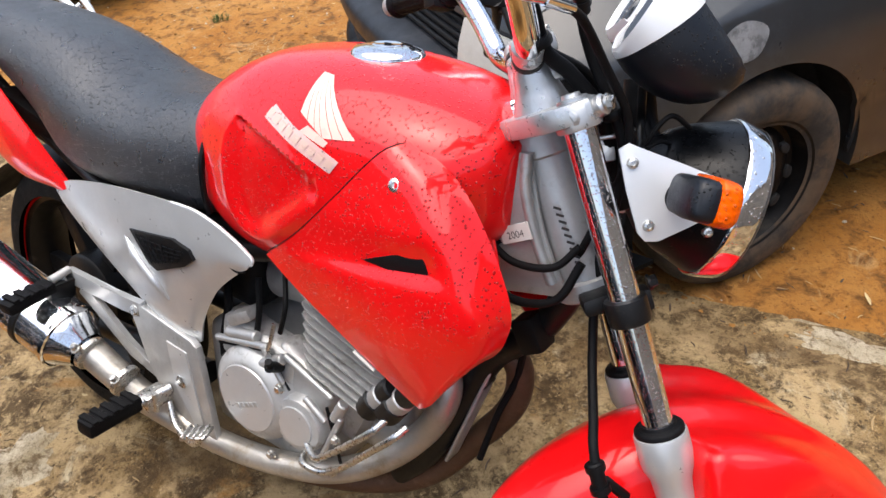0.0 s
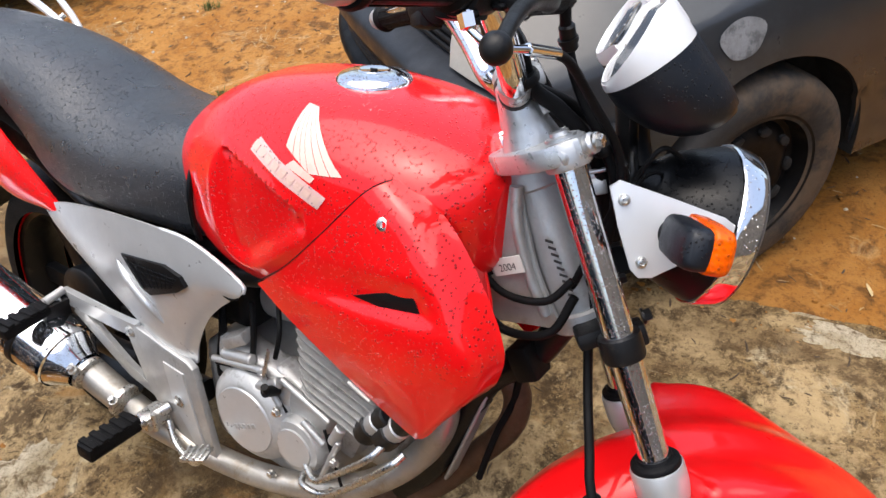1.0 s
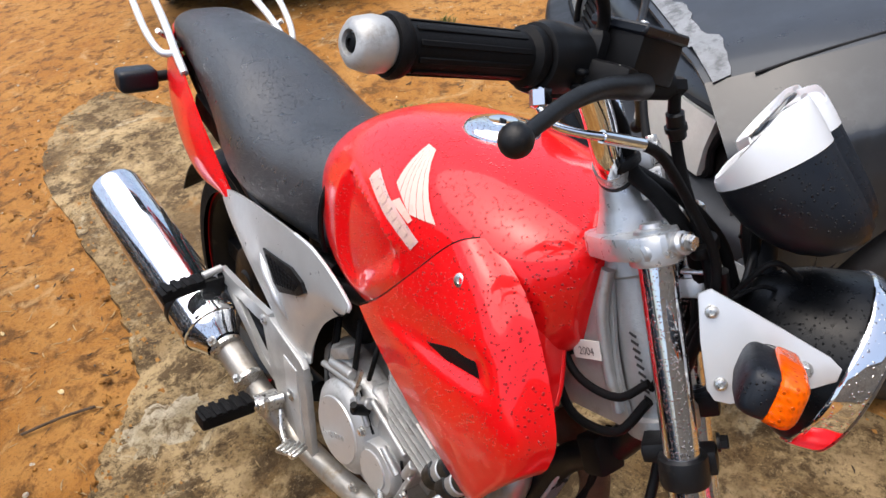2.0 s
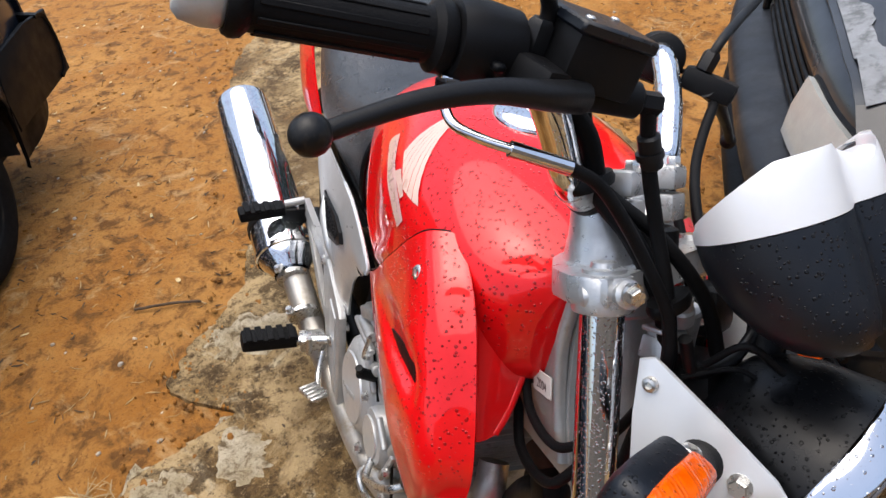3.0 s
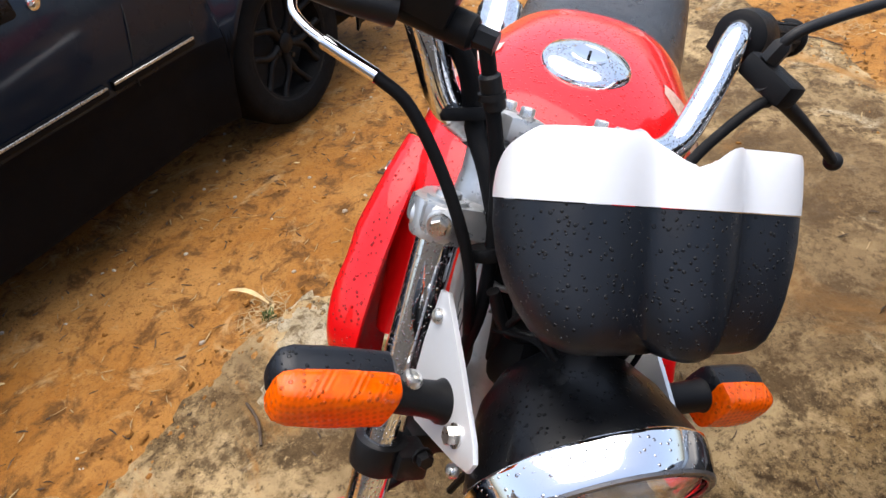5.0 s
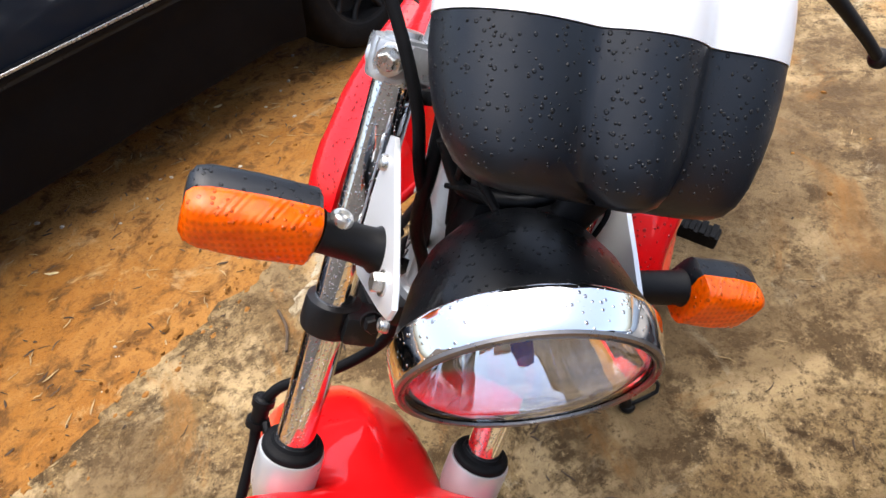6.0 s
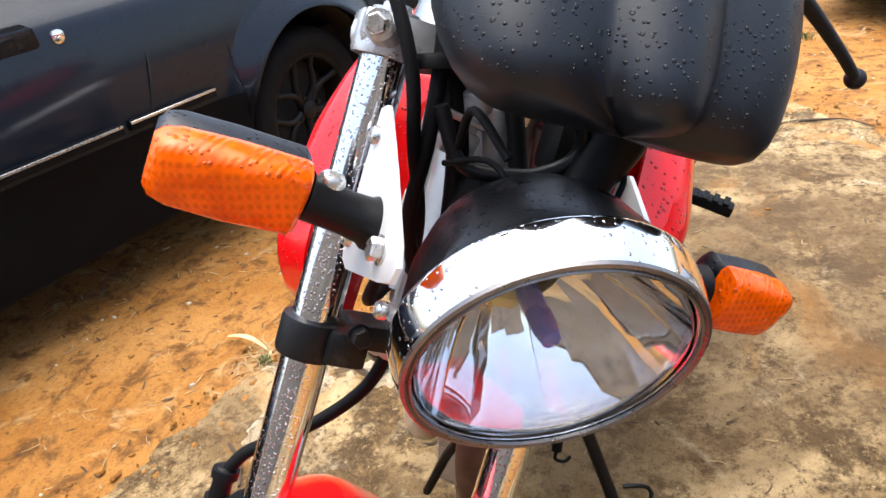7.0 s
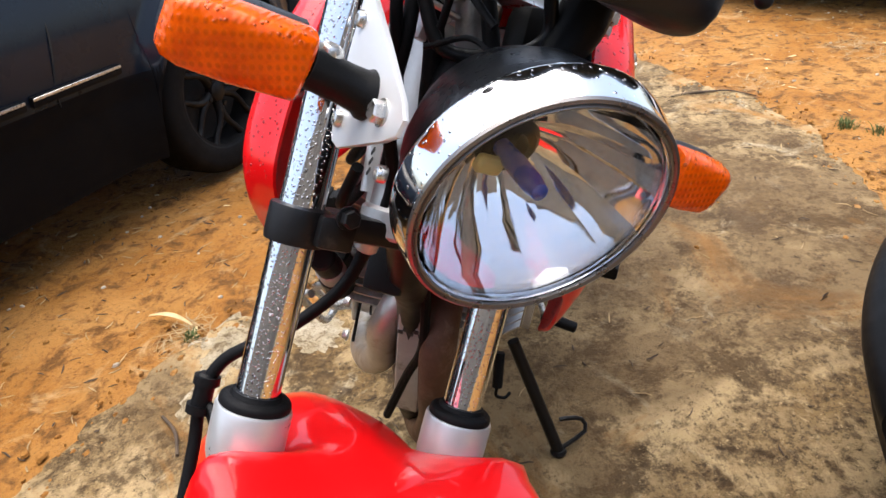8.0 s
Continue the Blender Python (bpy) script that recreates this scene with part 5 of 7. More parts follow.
    ball(bm, lv[-1] + V(-0.002, -0.003, -0.001), 0.0105 if side > 0 else 0.0118, 18)
    bpart("lever", bm, BLACK_METAL, side=side, steer=True, label="black lever with a ball end")
    bolt("lever_pivot", (-0.097, -0.213, 1.088), (0.1, 0, 1), 0.007, 0.006, sw, side=side, steer=True, hexa=True)
    # perch
    bm = bmesh.new()
    box(bm, (0.060, 0.030, 0.026), frame_at((-0.115, -0.203, 1.082), (0, 0, 1), (0.85, -0.2, 0)), 0.007, 2)
    if side < 0:
        rod(bm, (-0.150, -0.185, 1.091), (-0.140, -0.160, 1.092), 0.018, 20, bev=0.003)
    bpart("lever_perch", bm, BLACK, side=side, steer=True)
    # mirror stem and head
    bm = bmesh.new()
    tube(bm, [(-0.125, -0.195, 1.095), (-0.124, -0.198, 1.125), (-0.130, -0.235, 1.150), (-0.140, -0.30, 1.185), (-0.150, -0.35, 1.225)], 0.0055, 10)
    lathe(bm, [(0.010, 0.0), (0.010, 0.018), (0.007, 0.022)], frame_at((-0.125, -0.195, 1.095), (0, -0.1, 1)), 6)
    mirror = bpart("mirror", bm, BLACK_METAL, side=side, steer=True, label="black mirror on a thin stem")
    bm = bmesh.new()
    lathe(bm, [(0.0, -0.022), (0.03, -0.018), (0.045, -0.006), (0.05, 0.004), (0.047, 0.006), (0.0, 0.006)], frame_at((-0.155, -0.375, 1.245), (-1, 0.1, 0.1)) @ Matrix.Diagonal((0.8, 1.35, 1, 1)), 30, False)
    bpart("mirror_head", bm, BLACK, mirror, side=side, steer=True)

left_shift = LEFT_IN

# brake reservoir on the right
rm = frame_at((-0.098, -0.172, 1.104), (0.02, -0.02, 1), (0.5, 0.86, 0))
bm = bmesh.new()
box(bm, (0.056, 0.054, 0.036), rm, 0.004, 2)
res = bpart("brake_reservoir", bm, BLACK, steer=True, label="black brake fluid reservoir")
bm = bmesh.new()
box(bm, (0.060, 0.058, 0.009), rm @ Matrix.Translation((0, 0, 0.021)), 0.002, 1)
bpart("reservoir_lid", bm, BLACK_WET, res, steer=True)
for sx in (-1, 1):
    bolt("lid_screw", rm @ V(0.021 * sx, 0.018 * sx, 0.0255), (0.02, -0.02, 1), 0.0035, 0.002, res, steer=True)
bm = bmesh.new()
rod(bm, (-0.112, -0.195, 1.078), (-0.066, -0.135, 1.088), 0.013, 18, bev=0.003)
rod(bm, (-0.068, -0.138, 1.087), (-0.056, -0.123, 1.090), 0.0085, 6)
bpart("master_cylinder", bm, BLACK, res, steer=True)
bm = bmesh.new()
lathe(bm, [(0.009, 0), (0.009, 0.012), (0.006, 0.014)], frame_at((-0.150, -0.238, 1.062), (0.35, -0.1, -1)), 6)
rod(bm, (-0.150, -0.238, 1.064), (-0.148, -0.239, 1.048), 0.005)
bpart("cable_adjuster", bm, CHROME_DRY, res, steer=True)

# cables and hoses
CABLES = [
    ("throttle_cable_elbow", CHROME_DRY, [(-0.150, -0.240, 1.052), (-0.132, -0.243, 1.040), (-0.112, -0.235, 1.038), (-0.094, -0.223, 1.039)], 0.0037),
    ("throttle_ferrule", CHROME_DRY, [(-0.096, -0.2245, 1.039), (-0.067, -0.190, 1.0385)], 0.0056),
    ("throttle_cable", RUBBER, [(-0.068, -0.191, 1.0387), (-0.050, -0.165, 1.030), (-0.018, -0.130, 0.995), (0.018, -0.100, 0.950), (0.030, -0.080, 0.900), (0.020, -0.050, 0.840), (0.005, -0.03, 0.78)], 0.0048),
    ("brake_hose", RUBBER, [(-0.060, -0.128, 1.086), (-0.050, -0.108, 1.050), (-0.028, -0.088, 1.005), (0.005, -0.078, 0.955), (0.028, -0.072, 0.905), (0.030, -0.060, 0.84), (0.030, -0.030, 0.78), (0.034, -0.028, 0.735), (0.036, -0.030, 0.705), (0.039, -0.035, 0.678), (0.041, -0.048, 0.652), (0.043, -0.068, 0.626), (0.044, -0.095, 0.601), (0.045, -0.115, 0.578), (0.055, -0.125, 0.545), (0.075, -0.122, 0.505), (0.12, -0.125, 0.45)], 0.0058),
    ("wiring_loom", RUBBER, [(-0.13, -0.15, 1.075), (-0.100, -0.112, 1.045), (-0.078, -0.092, 1.005), (-0.045, -0.080, 0.985), (-0.005, -0.065, 0.95), (0.02, -0.045, 0.90), (0.03, -0.03, 0.85)], 0.0085),
    ("wiring_loom", RUBBER, [(-0.11, -0.115, 1.06), (-0.088, -0.090, 1.012), (-0.03, -0.060, 0.990), (0.02, -0.030, 0.955), (0.05, -0.01, 0.91)], 0.0065),
    ("clutch_cable", RUBBER, [(-0.122, 0.214, 1.068), (-0.116, 0.199, 1.066), (-0.104, 0.172, 1.042), (-0.085, 0.140, 1.012), (-0.050, 0.100, 0.980), (0.0, 0.065, 0.945), (0.02, 0.05, 0.88), (0.015, 0.04, 0.80)], 0.0055),
    ("wiring_loom", RUBBER, [(-0.172, 0.186, 1.070), (-0.138, 0.170, 1.034), (-0.108, 0.148, 0.990), (-0.05, 0.09, 0.955), (0.02, 0.04, 0.90)], 0.0055),
    ("headlamp_wire", RUBBER, [(0.10, -0.05, 0.945), (0.07, -0.07, 0.955), (0.05, -0.06, 0.92)], 0.003),
    ("steering_cable", RUBBER, [(-0.10, -0.052, 0.795), (-0.05, -0.062, 0.772), (0.005, -0.060, 0.780), (0.030, -0.045, 0.81)], 0.0048),
    ("steering_cable", RUBBER, [(-0.10, -0.050, 0.745), (-0.045, -0.064, 0.722), (0.015, -0.062, 0.740), (0.035, -0.045, 0.79)], 0.0055),
]
for nm, mt, pts, r in CABLES:
    bm = bmesh.new()
    tube(bm, pts, r, 10)
    bpart(nm, bm, mt, steer=nm != "steering_cable")
for c in ((-0.086, -0.098, 1.012), (0.006, -0.075, 0.953)):
    bm = bmesh.new()
    lathe(bm, [(0.018, -0.005), (0.0195, 0.0), (0.018, 0.005)], frame_at(c, (0.5, 0.2, -0.7)) @ Matrix.Diagonal((0.8, 1.25, 1, 1)), 18)
    bpart("cable_tie", bm, BLACK, steer=True)
bm = bmesh.new()
rod(bm, (-0.055, -0.118, 1.068), (-0.046, -0.104, 1.045), 0.0085, 12, bev=0.002)
rod(bm, (-0.051, -0.111, 1.056), (-0.049, -0.109, 1.052), 0.0105, 12)
bpart("hose_sleeve", bm, BLACK_METAL, steer=True)
bm = bmesh.new()
rod(bm, (0.046, -0.123, 0.565), (0.062, -0.124, 0.530), 0.009, 12, bev=0.002)
rod(bm, (0.047, -0.123, 0.563), (0.0505, -0.123, 0.556), 0.012, 12)
rod(bm, (0.0575, -0.124, 0.538), (0.061, -0.124, 0.531), 0.012, 12)
box(bm, (0.05, 0.008, 0.012), Matrix.Translation((0.080, -0.110, 0.530)) @ pose(0, 0, 0, 0, 35, 25), 0.003, 1)
bpart("hose_guide", bm, BLACK, steer=True)
bm = bmesh.new()
box(bm, (0.05, 0.05, 0.10), Matrix.Translation((0.13, -0.12, 0.42)) @ pose(0, 0, 0, 0, 27, 0), 0.012, 2)
bpart("brake_caliper", bm, BLACK_METAL, steer=True)

# headlamp
HC = V(0.179, 0, 0.863)
HN = V(math.cos(radians(-8.3)) * math.cos(radians(1.9)), math.cos(radians(-8.3)) * math.sin(radians(1.9)), math.sin(radians(-8.3)))
hm = frame_at(HC, HN, (0, -1, 0))
bm = bmesh.new()
lathe(bm, [(0.0, -0.128), (0.022, -0.126), (0.045, -0.116), (0.064, -0.098), (0.078, -0.074), (0.0865, -0.050), (0.0925, -0.034), (0.0935, -0.028), (0.090, -0.026)], hm, 56, False)
lamp = bpart("headlamp", bm, BLACK_GLOSS, steer=True, label="round headlamp with a black shell and chrome rim")
bm = bmesh.new()
lathe(bm, [(0.0910, -0.029), (0.0955, -0.029), (0.0970, -0.0275), (0.0973, -0.025), (0.0965, -0.016), (0.0945, -0.006), (0.0935, -0.001), (0.0925, 0.001)], hm, 96, False)
bpart("lamp_rim", bm, CHROME_RIM, lamp, "chrome rim with drops", steer=True)
bm = bmesh.new()
lathe(bm, [(0.0002, 0.0115), (0.030, 0.0105), (0.060, 0.007), (0.082, 0.0), (0.0860, -0.004), (0.0860, -0.007), (0.082, -0.003), (0.060, 0.004), (0.030, 0.0075), (0.0002, 0.0085)], hm, 56, True)
gasket = bmesh.new()
lathe(gasket, [(0.0932, 0.0005), (0.0925, 0.0028), (0.0905, 0.0038), (0.0885, 0.0022), (0.0876, 0.0036), (0.0866, 0.0034), (0.0860, 0.0012)], hm, 96, False)
bpart("lamp_gasket", gasket, DULL_RIM, lamp, "dull dark inner lip", steer=True)
lens = bpart("lamp_glass", bm, glass, lamp, "clear domed glass", smooth=60, steer=True)
lens.visible_shadow = False
# reflector: a bowl of long curved panes with creases between them
rnd = random.Random(4)
BOWL = [(0.016, -0.088), (0.030, -0.0815), (0.045, -0.070), (0.058, -0.055), (0.070, -0.036), (0.079, -0.018), (0.0855, -0.006), (0.0868, -0.0005)]
for i in range(18):
    a0, a1 = 2 * math.pi * i / 18, 2 * math.pi * (i + 1) / 18
    tilt, belly = rnd.uniform(-0.0045, 0.0045), rnd.choice((-0.0016, 0.0, 0.0022))
    bm = bmesh.new()
    g = []
    for r, d in BOWL:
        row = []
        for k in range(5):
            u = k / 4
            a = a0 + (a1 - a0) * u
            lift = (tilt * (u - 0.5) + belly * (1 - (2 * u - 1) ** 2)) * min(1.0, r / 0.06) * max(0.0, min(1.0, (0.0865 - r) / 0.01))
            row.append(hm @ V(r * math.cos(a), r * math.sin(a), d + lift))
        g.append(row)
    shell(bm, g, -0.0015)
    bpart("reflector_facet", bm, REFLECT, lamp, smooth=25, steer=True)
bm = bmesh.new()
lathe(bm, [(0.024, -0.082), (0.024, -0.070), (0.020, -0.066), (0.014, -0.066), (0.014, -0.08)], hm, 28, False)
bpart("bulb_socket", bm, BLACK, lamp, steer=True)
bm = bmesh.new()
lathe(bm, [(0.007, -0.070), (0.008, -0.050), (0.008, -0.022), (0.006, -0.013), (0.0, -0.010)], hm @ pose(0.004, -0.010, 0, 10, 0, 0), 20, False)
bpart("bulb", bm, BLUE, lamp, "blue-capped bulb", steer=True)
bm = bmesh.new()
box(bm, (0.022, 0.014, 0.010), hm @ Matrix.Translation((0.016, 0.010, -0.056)), 0.003, 1)
bpart("bulb_shield", bm, YELLOW, lamp, steer=True)
for side in SIDES:
    bolt("lamp_mount_screw", (0.128, -0.094, 0.838), (0, -1, 0), 0.006, 0.004, lamp, side=side, steer=True)

# lamp brackets
for side in SIDES:
    bm = bmesh.new()
    km = Matrix(((1, 0, 0, 0), (0, 0, -1, -0.1045), (0, 1, 0, 0), (0, 0, 0, 1)))
    plate(bm, [(0.014, 0.914), (0.024, 0.922), (0.036, 0.919), (0.085, 0.908), (0.138, 0.895), (0.150, 0.888), (0.150, 0.876), (0.135, 0.864), (0.100, 0.840), (0.074, 0.822), (0.060, 0.820), (0.050, 0.828), (0.030, 0.872)], 0.0045, km, 0.0014)
    br = bpart("lamp_bracket", bm, WHITE_SILVER, side=side, steer=True, label="pale metal headlamp bracket")
    bolt("bracket_bolt", (0.031, -0.107, 0.902), (0, -1, 0), 0.0065, 0.005, br, side=side, steer=True)
    bolt("bracket_bolt", (0.060, -0.107, 0.838), (0, -1, 0), 0.0065, 0.005, br, side=side, steer=True)
    bolt("bracket_nut", (0.120, -0.107, 0.876), (0, -1, 0), 0.0075, 0.008, br, side=side, steer=True, hexa=True)
    bm = bmesh.new()
    rod(bm, (0.060, -0.09, 0.87), (0.060, -0.104, 0.87), 0.012)
    bpart("bracket_spacer", bm, BLACK_METAL, br, side=side, steer=True)
    # front indicator
    bm = bmesh.new()
    lathe(bm, [(0.0175, 0.0), (0.0175, 0.004), (0.0150, 0.008), (0.0140, 0.020), (0.0145, 0.046), (0.016, 0.048)], frame_at((0.089, -0.105, 0.872), (-0.05, -1, 0.16)) @ Matrix.Diagonal((1, 1, 1.28 if side > 0 else 1, 1)), 24)
    ind = bpart("front_indicator", bm, BLACK, side=side, steer=True, label="orange front indicator on a black stalk")
    if side < 0:
        bolt("indicator_screw", (0.083, -0.139, 0.8905), (-0.1, 0.1, 1), 0.0085, 0.006, ind, side=side, steer=True)
    im = Matrix.Translation((0.086, -0.1975, 0.883)) @ pose(0, 0, 0, -2, 4, 0) @ Matrix.Diagonal((0.85, 0.88, 0.71, 1))
    if side > 0:  # this one has been knocked back
        im = Matrix.Translation((0.086, -0.204, 0.880)) @ pose(0, 0, 0, 3, 4, -4) @ Matrix.Diagonal((0.85, 0.70, 0.76, 1))
    bm = bmesh.new()
    rings = []
    for y, sx, z0, z1 in ((0.050, 0.012, -0.025, 0.023), (0.046, 0.018, -0.030, 0.028), (0.0, 0.020, -0.031, 0.029), (-0.034, 0.019, -0.029, 0.0285), (-0.044, 0.016, -0.026, 0.026), (-0.0485, 0.010, -0.019, 0.019)):
        ring = []
        for k in range(24):
            a = 2 * math.pi * k / 24
            c, s = math.cos(a), math.sin(a)
            x = sx * math.copysign(abs(c) ** 0.6, c) - 0.012
            z = (z0 + z1) / 2 + (z1 - z0) / 2 * math.copysign(abs(s) ** 0.6, s)
            ring.append(im @ V(min(x, 0.004), y, z))
        rings.append(ring)
    loft(bm, rings)
    bpart("indicator_housing", bm, BLACK_WET, ind, side=side, steer=True)
    bm = bmesh.new()
    rings = []
    for y, sx, z0, z1 in ((0.0495, 0.012, -0.027, 0.027), (0.0485, 0.018, -0.031, 0.031), (0.045, 0.022, -0.0325, 0.0325), (0.0, 0.024, -0.033, 0.033), (-0.034, 0.0225, -0.031, 0.031), (-0.045, 0.019, -0.027, 0.027), (-0.0495, 0.012, -0.021, 0.021)):
        ring = []
        for k in range(24):
            a = 2 * math.pi * k / 24
            c, s = math.cos(a), math.sin(a)
            x = 0.004 + sx * math.copysign(abs(c) ** 0.45, c) * (1.0 if c > 0 else 0.4)
            z = (z0 + z1) / 2 + (z1 - z0) / 2 * math.copysign(abs(s) ** 0.6, s)
            ring.append(im @ V(x, y, z))
        rings.append(ring)
    loft(bm, rings)
    bpart("indicator_lens", bm, ORANGE, ind, "ribbed orange lens", side=side, steer=True)

# instrument pod: two dials and a middle lobe in one moulded tub
PN = V(-0.69, 0, 0.724).normalized()
pm = Matrix.Translation((0.0428, -0.0114, 1.0497)) @ pose(0, 0, 0, 7.6) @ pose(0, 0, 0, 0, 1.54) @ pose(0, 0, 0, 0, 0, -1.77) @ Matrix((V(0, -1, 0), V(0.724, 0, 0.69), PN)).transposed().to_4x4()


def pod_ring(h, grow, n=72, ahead=0.0):
    """Outline in the dial plane (x to the bike's right, y to the front) at height h, scaled about lobe centres, moved ahead."""
    lobes = [(0.061, 0.0, 0.053), (-0.008, 0.022, 0.041), (-0.075, 0.002, 0.044)]
    out, radii = [], []
    for k in range(n):
        a = 2 * math.pi * k / n
        d = V(math.cos(a), math.sin(a), 0)
        total = 0.0
        for cx, cy, r in lobes:
            r = r * grow
            cx = cx * (0.9 + 0.1 * grow)
            b = cx * d.x + cy * d.y
            disc = r * r - (cx * cx + cy * cy - b * b)
            if disc > 0:
                total += max(0.0, b + math.sqrt(disc)) ** 9
        radii.append(total ** (1 / 9))
    for _ in range(10):
        radii = [(radii[k - 1] + 2 * radii[k] + radii[(k + 1) % n]) / 4 for k in range(n)]
    for k in range(n):
        a = 2 * math.pi * k / n
        x, y = math.cos(a) * radii[k], math.sin(a) * radii[k]
        y += ahead * (0.55 + 4.6 * x)
        z = h(x, y) if callable(h) else h
        out.append(pm @ V(x, y, z))
    return out


def hood_height(x, y):
    """The surround rises into a hood ahead of each dial and dips between them and towards the rider."""
    front = max(0.0, min(1.0, (y + 0.048) / 0.076))
    dip = math.exp(-((x - 0.006) / 0.019) ** 2)
    tall = 0.047 if x > 0.006 else 0.043
    return 0.012 + front * (tall - 0.012) * (1 - 0.52 * dip)


bm = bmesh.new()
loft(bm, [pod_ring(lambda x, y: 0.95 * h * (1 - 0.4 * x), g, 144, 0.030 * (h / 0.103) ** 2) for h, g in ((0.0, 1.0), (-0.018, 1.0), (-0.040, 0.965), (-0.060, 0.90), (-0.078, 0.80), (-0.091, 0.68), (-0.099, 0.54), (-0.103, 0.38), (-0.105, 0.2))])
pod = bpart("instrument_pod", bm, BLACK_WET, steer=True, label="black twin-dial pod with silver surround, wet", smooth=50)
bm = bmesh.new()
rings = [pod_ring(0.001, 1.012, 144), pod_ring(lambda x, y: 0.35 * hood_height(x, y), 1.010, 144), pod_ring(lambda x, y: 0.75 * hood_height(x, y), 0.990, 144), pod_ring(lambda x, y: hood_height(x, y) - 0.003, 0.970, 144),
         pod_ring(hood_height, 0.950, 144), pod_ring(lambda x, y: hood_height(x, y) - 0.001, 0.93, 144), pod_ring(lambda x, y: hood_height(x, y) - 0.007, 0.915, 144), pod_ring(lambda x, y: hood_height(x, y) - 0.008, 0.6, 144)]
loft(bm, rings)
bpart("pod_surround", bm, POD_SILVER, pod, "pale silver dial surround with two hoods", smooth=50, steer=True)
for cx, r in ((0.061, 0.046), (-0.075, 0.037)):
    def face(rr, a, lift):
        x, y = cx + rr * math.cos(a), rr * math.sin(a)
        return pm @ V(x, y, hood_height(x, y) + lift)

    bm = bmesh.new()
    loft(bm, [[face(r * k, 2 * math.pi * i / 48, lift) for i in range(48)] for k, lift in ((1.0, -0.012), (1.0, -0.0055), (0.97, -0.0045), (0.7, -0.0045), (0.35, -0.0045), (0.02, -0.0045))])
    dial = bpart("dial_face", bm, DIAL, pod, "black dial behind clear glass", steer=True, smooth=60)
    for i in range(11):
        a = radians(-40 + 26 * i)
        bm = bmesh.new()
        loft(bm, [[face(r * k, a + d, lift) for k, d, lift in ((0.72, -0.02, -0.0040), (0.88, -0.02, -0.0040), (0.88, 0.02, -0.0040), (0.72, 0.02, -0.0040))], [face(r * k, a + d, lift) for k, d, lift in ((0.72, -0.02, -0.0034), (0.88, -0.02, -0.0034), (0.88, 0.02, -0.0034), (0.72, 0.02, -0.0034))]])
        bpart("dial_mark", bm, LABEL, dial, steer=True)
# black boxes added to darken the open gap behind the headlamp
bm = bmesh.new()
box(bm, (0.035, 0.055, 0.045), frame_at((0.012, 0.045, 0.925), STEM, FWD), 0.010, 2)
box(bm, (0.05, 0.08, 0.06), frame_at((0.045, 0.0, 0.872), STEM, FWD), 0.012, 2)
bpart("black_filler", bm, BLACK, steer=True)
bm = bmesh.new()
rod(bm, (0.012, -0.030, 0.942), (0.018, -0.013, 0.9020), 0.0118, 24, bev=0.002)
rod(bm, (0.010, -0.047, 0.945), (0.014, -0.041, 0.931), 0.0112, 24, bev=0.002)
rod(bm, (0.008, -0.050, 0.955), (0.012, -0.046, 0.942), 0.0085, 20, bev=0.002)
lock = bpart("lock_body", bm, CAST, steer=True)
bm = bmesh.new()
box(bm, (0.024, 0.026, 0.020), frame_at((0.010, -0.046, 0.904), (-0.3, 0.15, 1), FWD), 0.003, 2)
box(bm, (0.028, 0.032, 0.005), frame_at((0.008, -0.049, 0.9215), (-0.3, 0.15, 1), FWD), 0.0015, 1)
box(bm, (0.020, 0.020, 0.006), frame_at((0.008, -0.047, 0.9165), (-0.3, 0.15, 1), FWD), 0.001, 1)
bpart("lock_bracket", bm, PALE_CAST, lock, steer=True)
bm = bmesh.new()
box(bm, (0.005, 0.014, 0.015), frame_at((0.022, -0.015, 0.936), (-0.3, 0.15, 1), FWD), 0.001, 1)
bpart("lock_plate", bm, STEEL, lock, steer=True)
bm = bmesh.new()
rod(bm, (0.034, -0.030, 0.745), (0.037, -0.031, 0.716), 0.0105, 14, bev=0.002)
box(bm, (0.020, 0.020, 0.010), frame_at((0.034, -0.028, 0.742), (-0.2, 0, 1), FWD), 0.002, 1)
bpart("hose_union", bm, CAST, steer=True)
for pts in ([(0.04, 0.03, 0.955), (0.075, 0.045, 0.945), (0.09, 0.04, 0.915)], [(0.04, -0.06, 0.90), (0.070, -0.045, 0.925), (0.095, -0.03, 0.918), (0.105, -0.02, 0.90)]):
    bm = bmesh.new()
    tube(bm, pts, 0.0022, 8)
    bpart("lamp_wire", bm, RUBBER, steer=True)
bm = bmesh.new()
tube(bm, [(0.030, -0.075, 0.935), (0.045, -0.050, 0.905), (0.058, -0.016, 0.914), (0.060, 0.0, 0.922), (0.060, 0.0131, 0.934), (0.059, 0.0163, 0.947), (0.055, 0.010, 0.962), (0.050, 0.0, 0.985)], 0.0055, 10)
bpart("pod_bracket", bm, BLACK_METAL, pod, "black bracket with worn paint", steer=True)

bm = bmesh.new()
tube(bm, [(0.052, 0.036, 0.995), (0.060, 0.036, 0.960), (0.074, 0.022, 0.922)], [0.019, 0.020, 0.015], 14)
bpart("pod_stay", bm, BLACK, pod, steer=True)

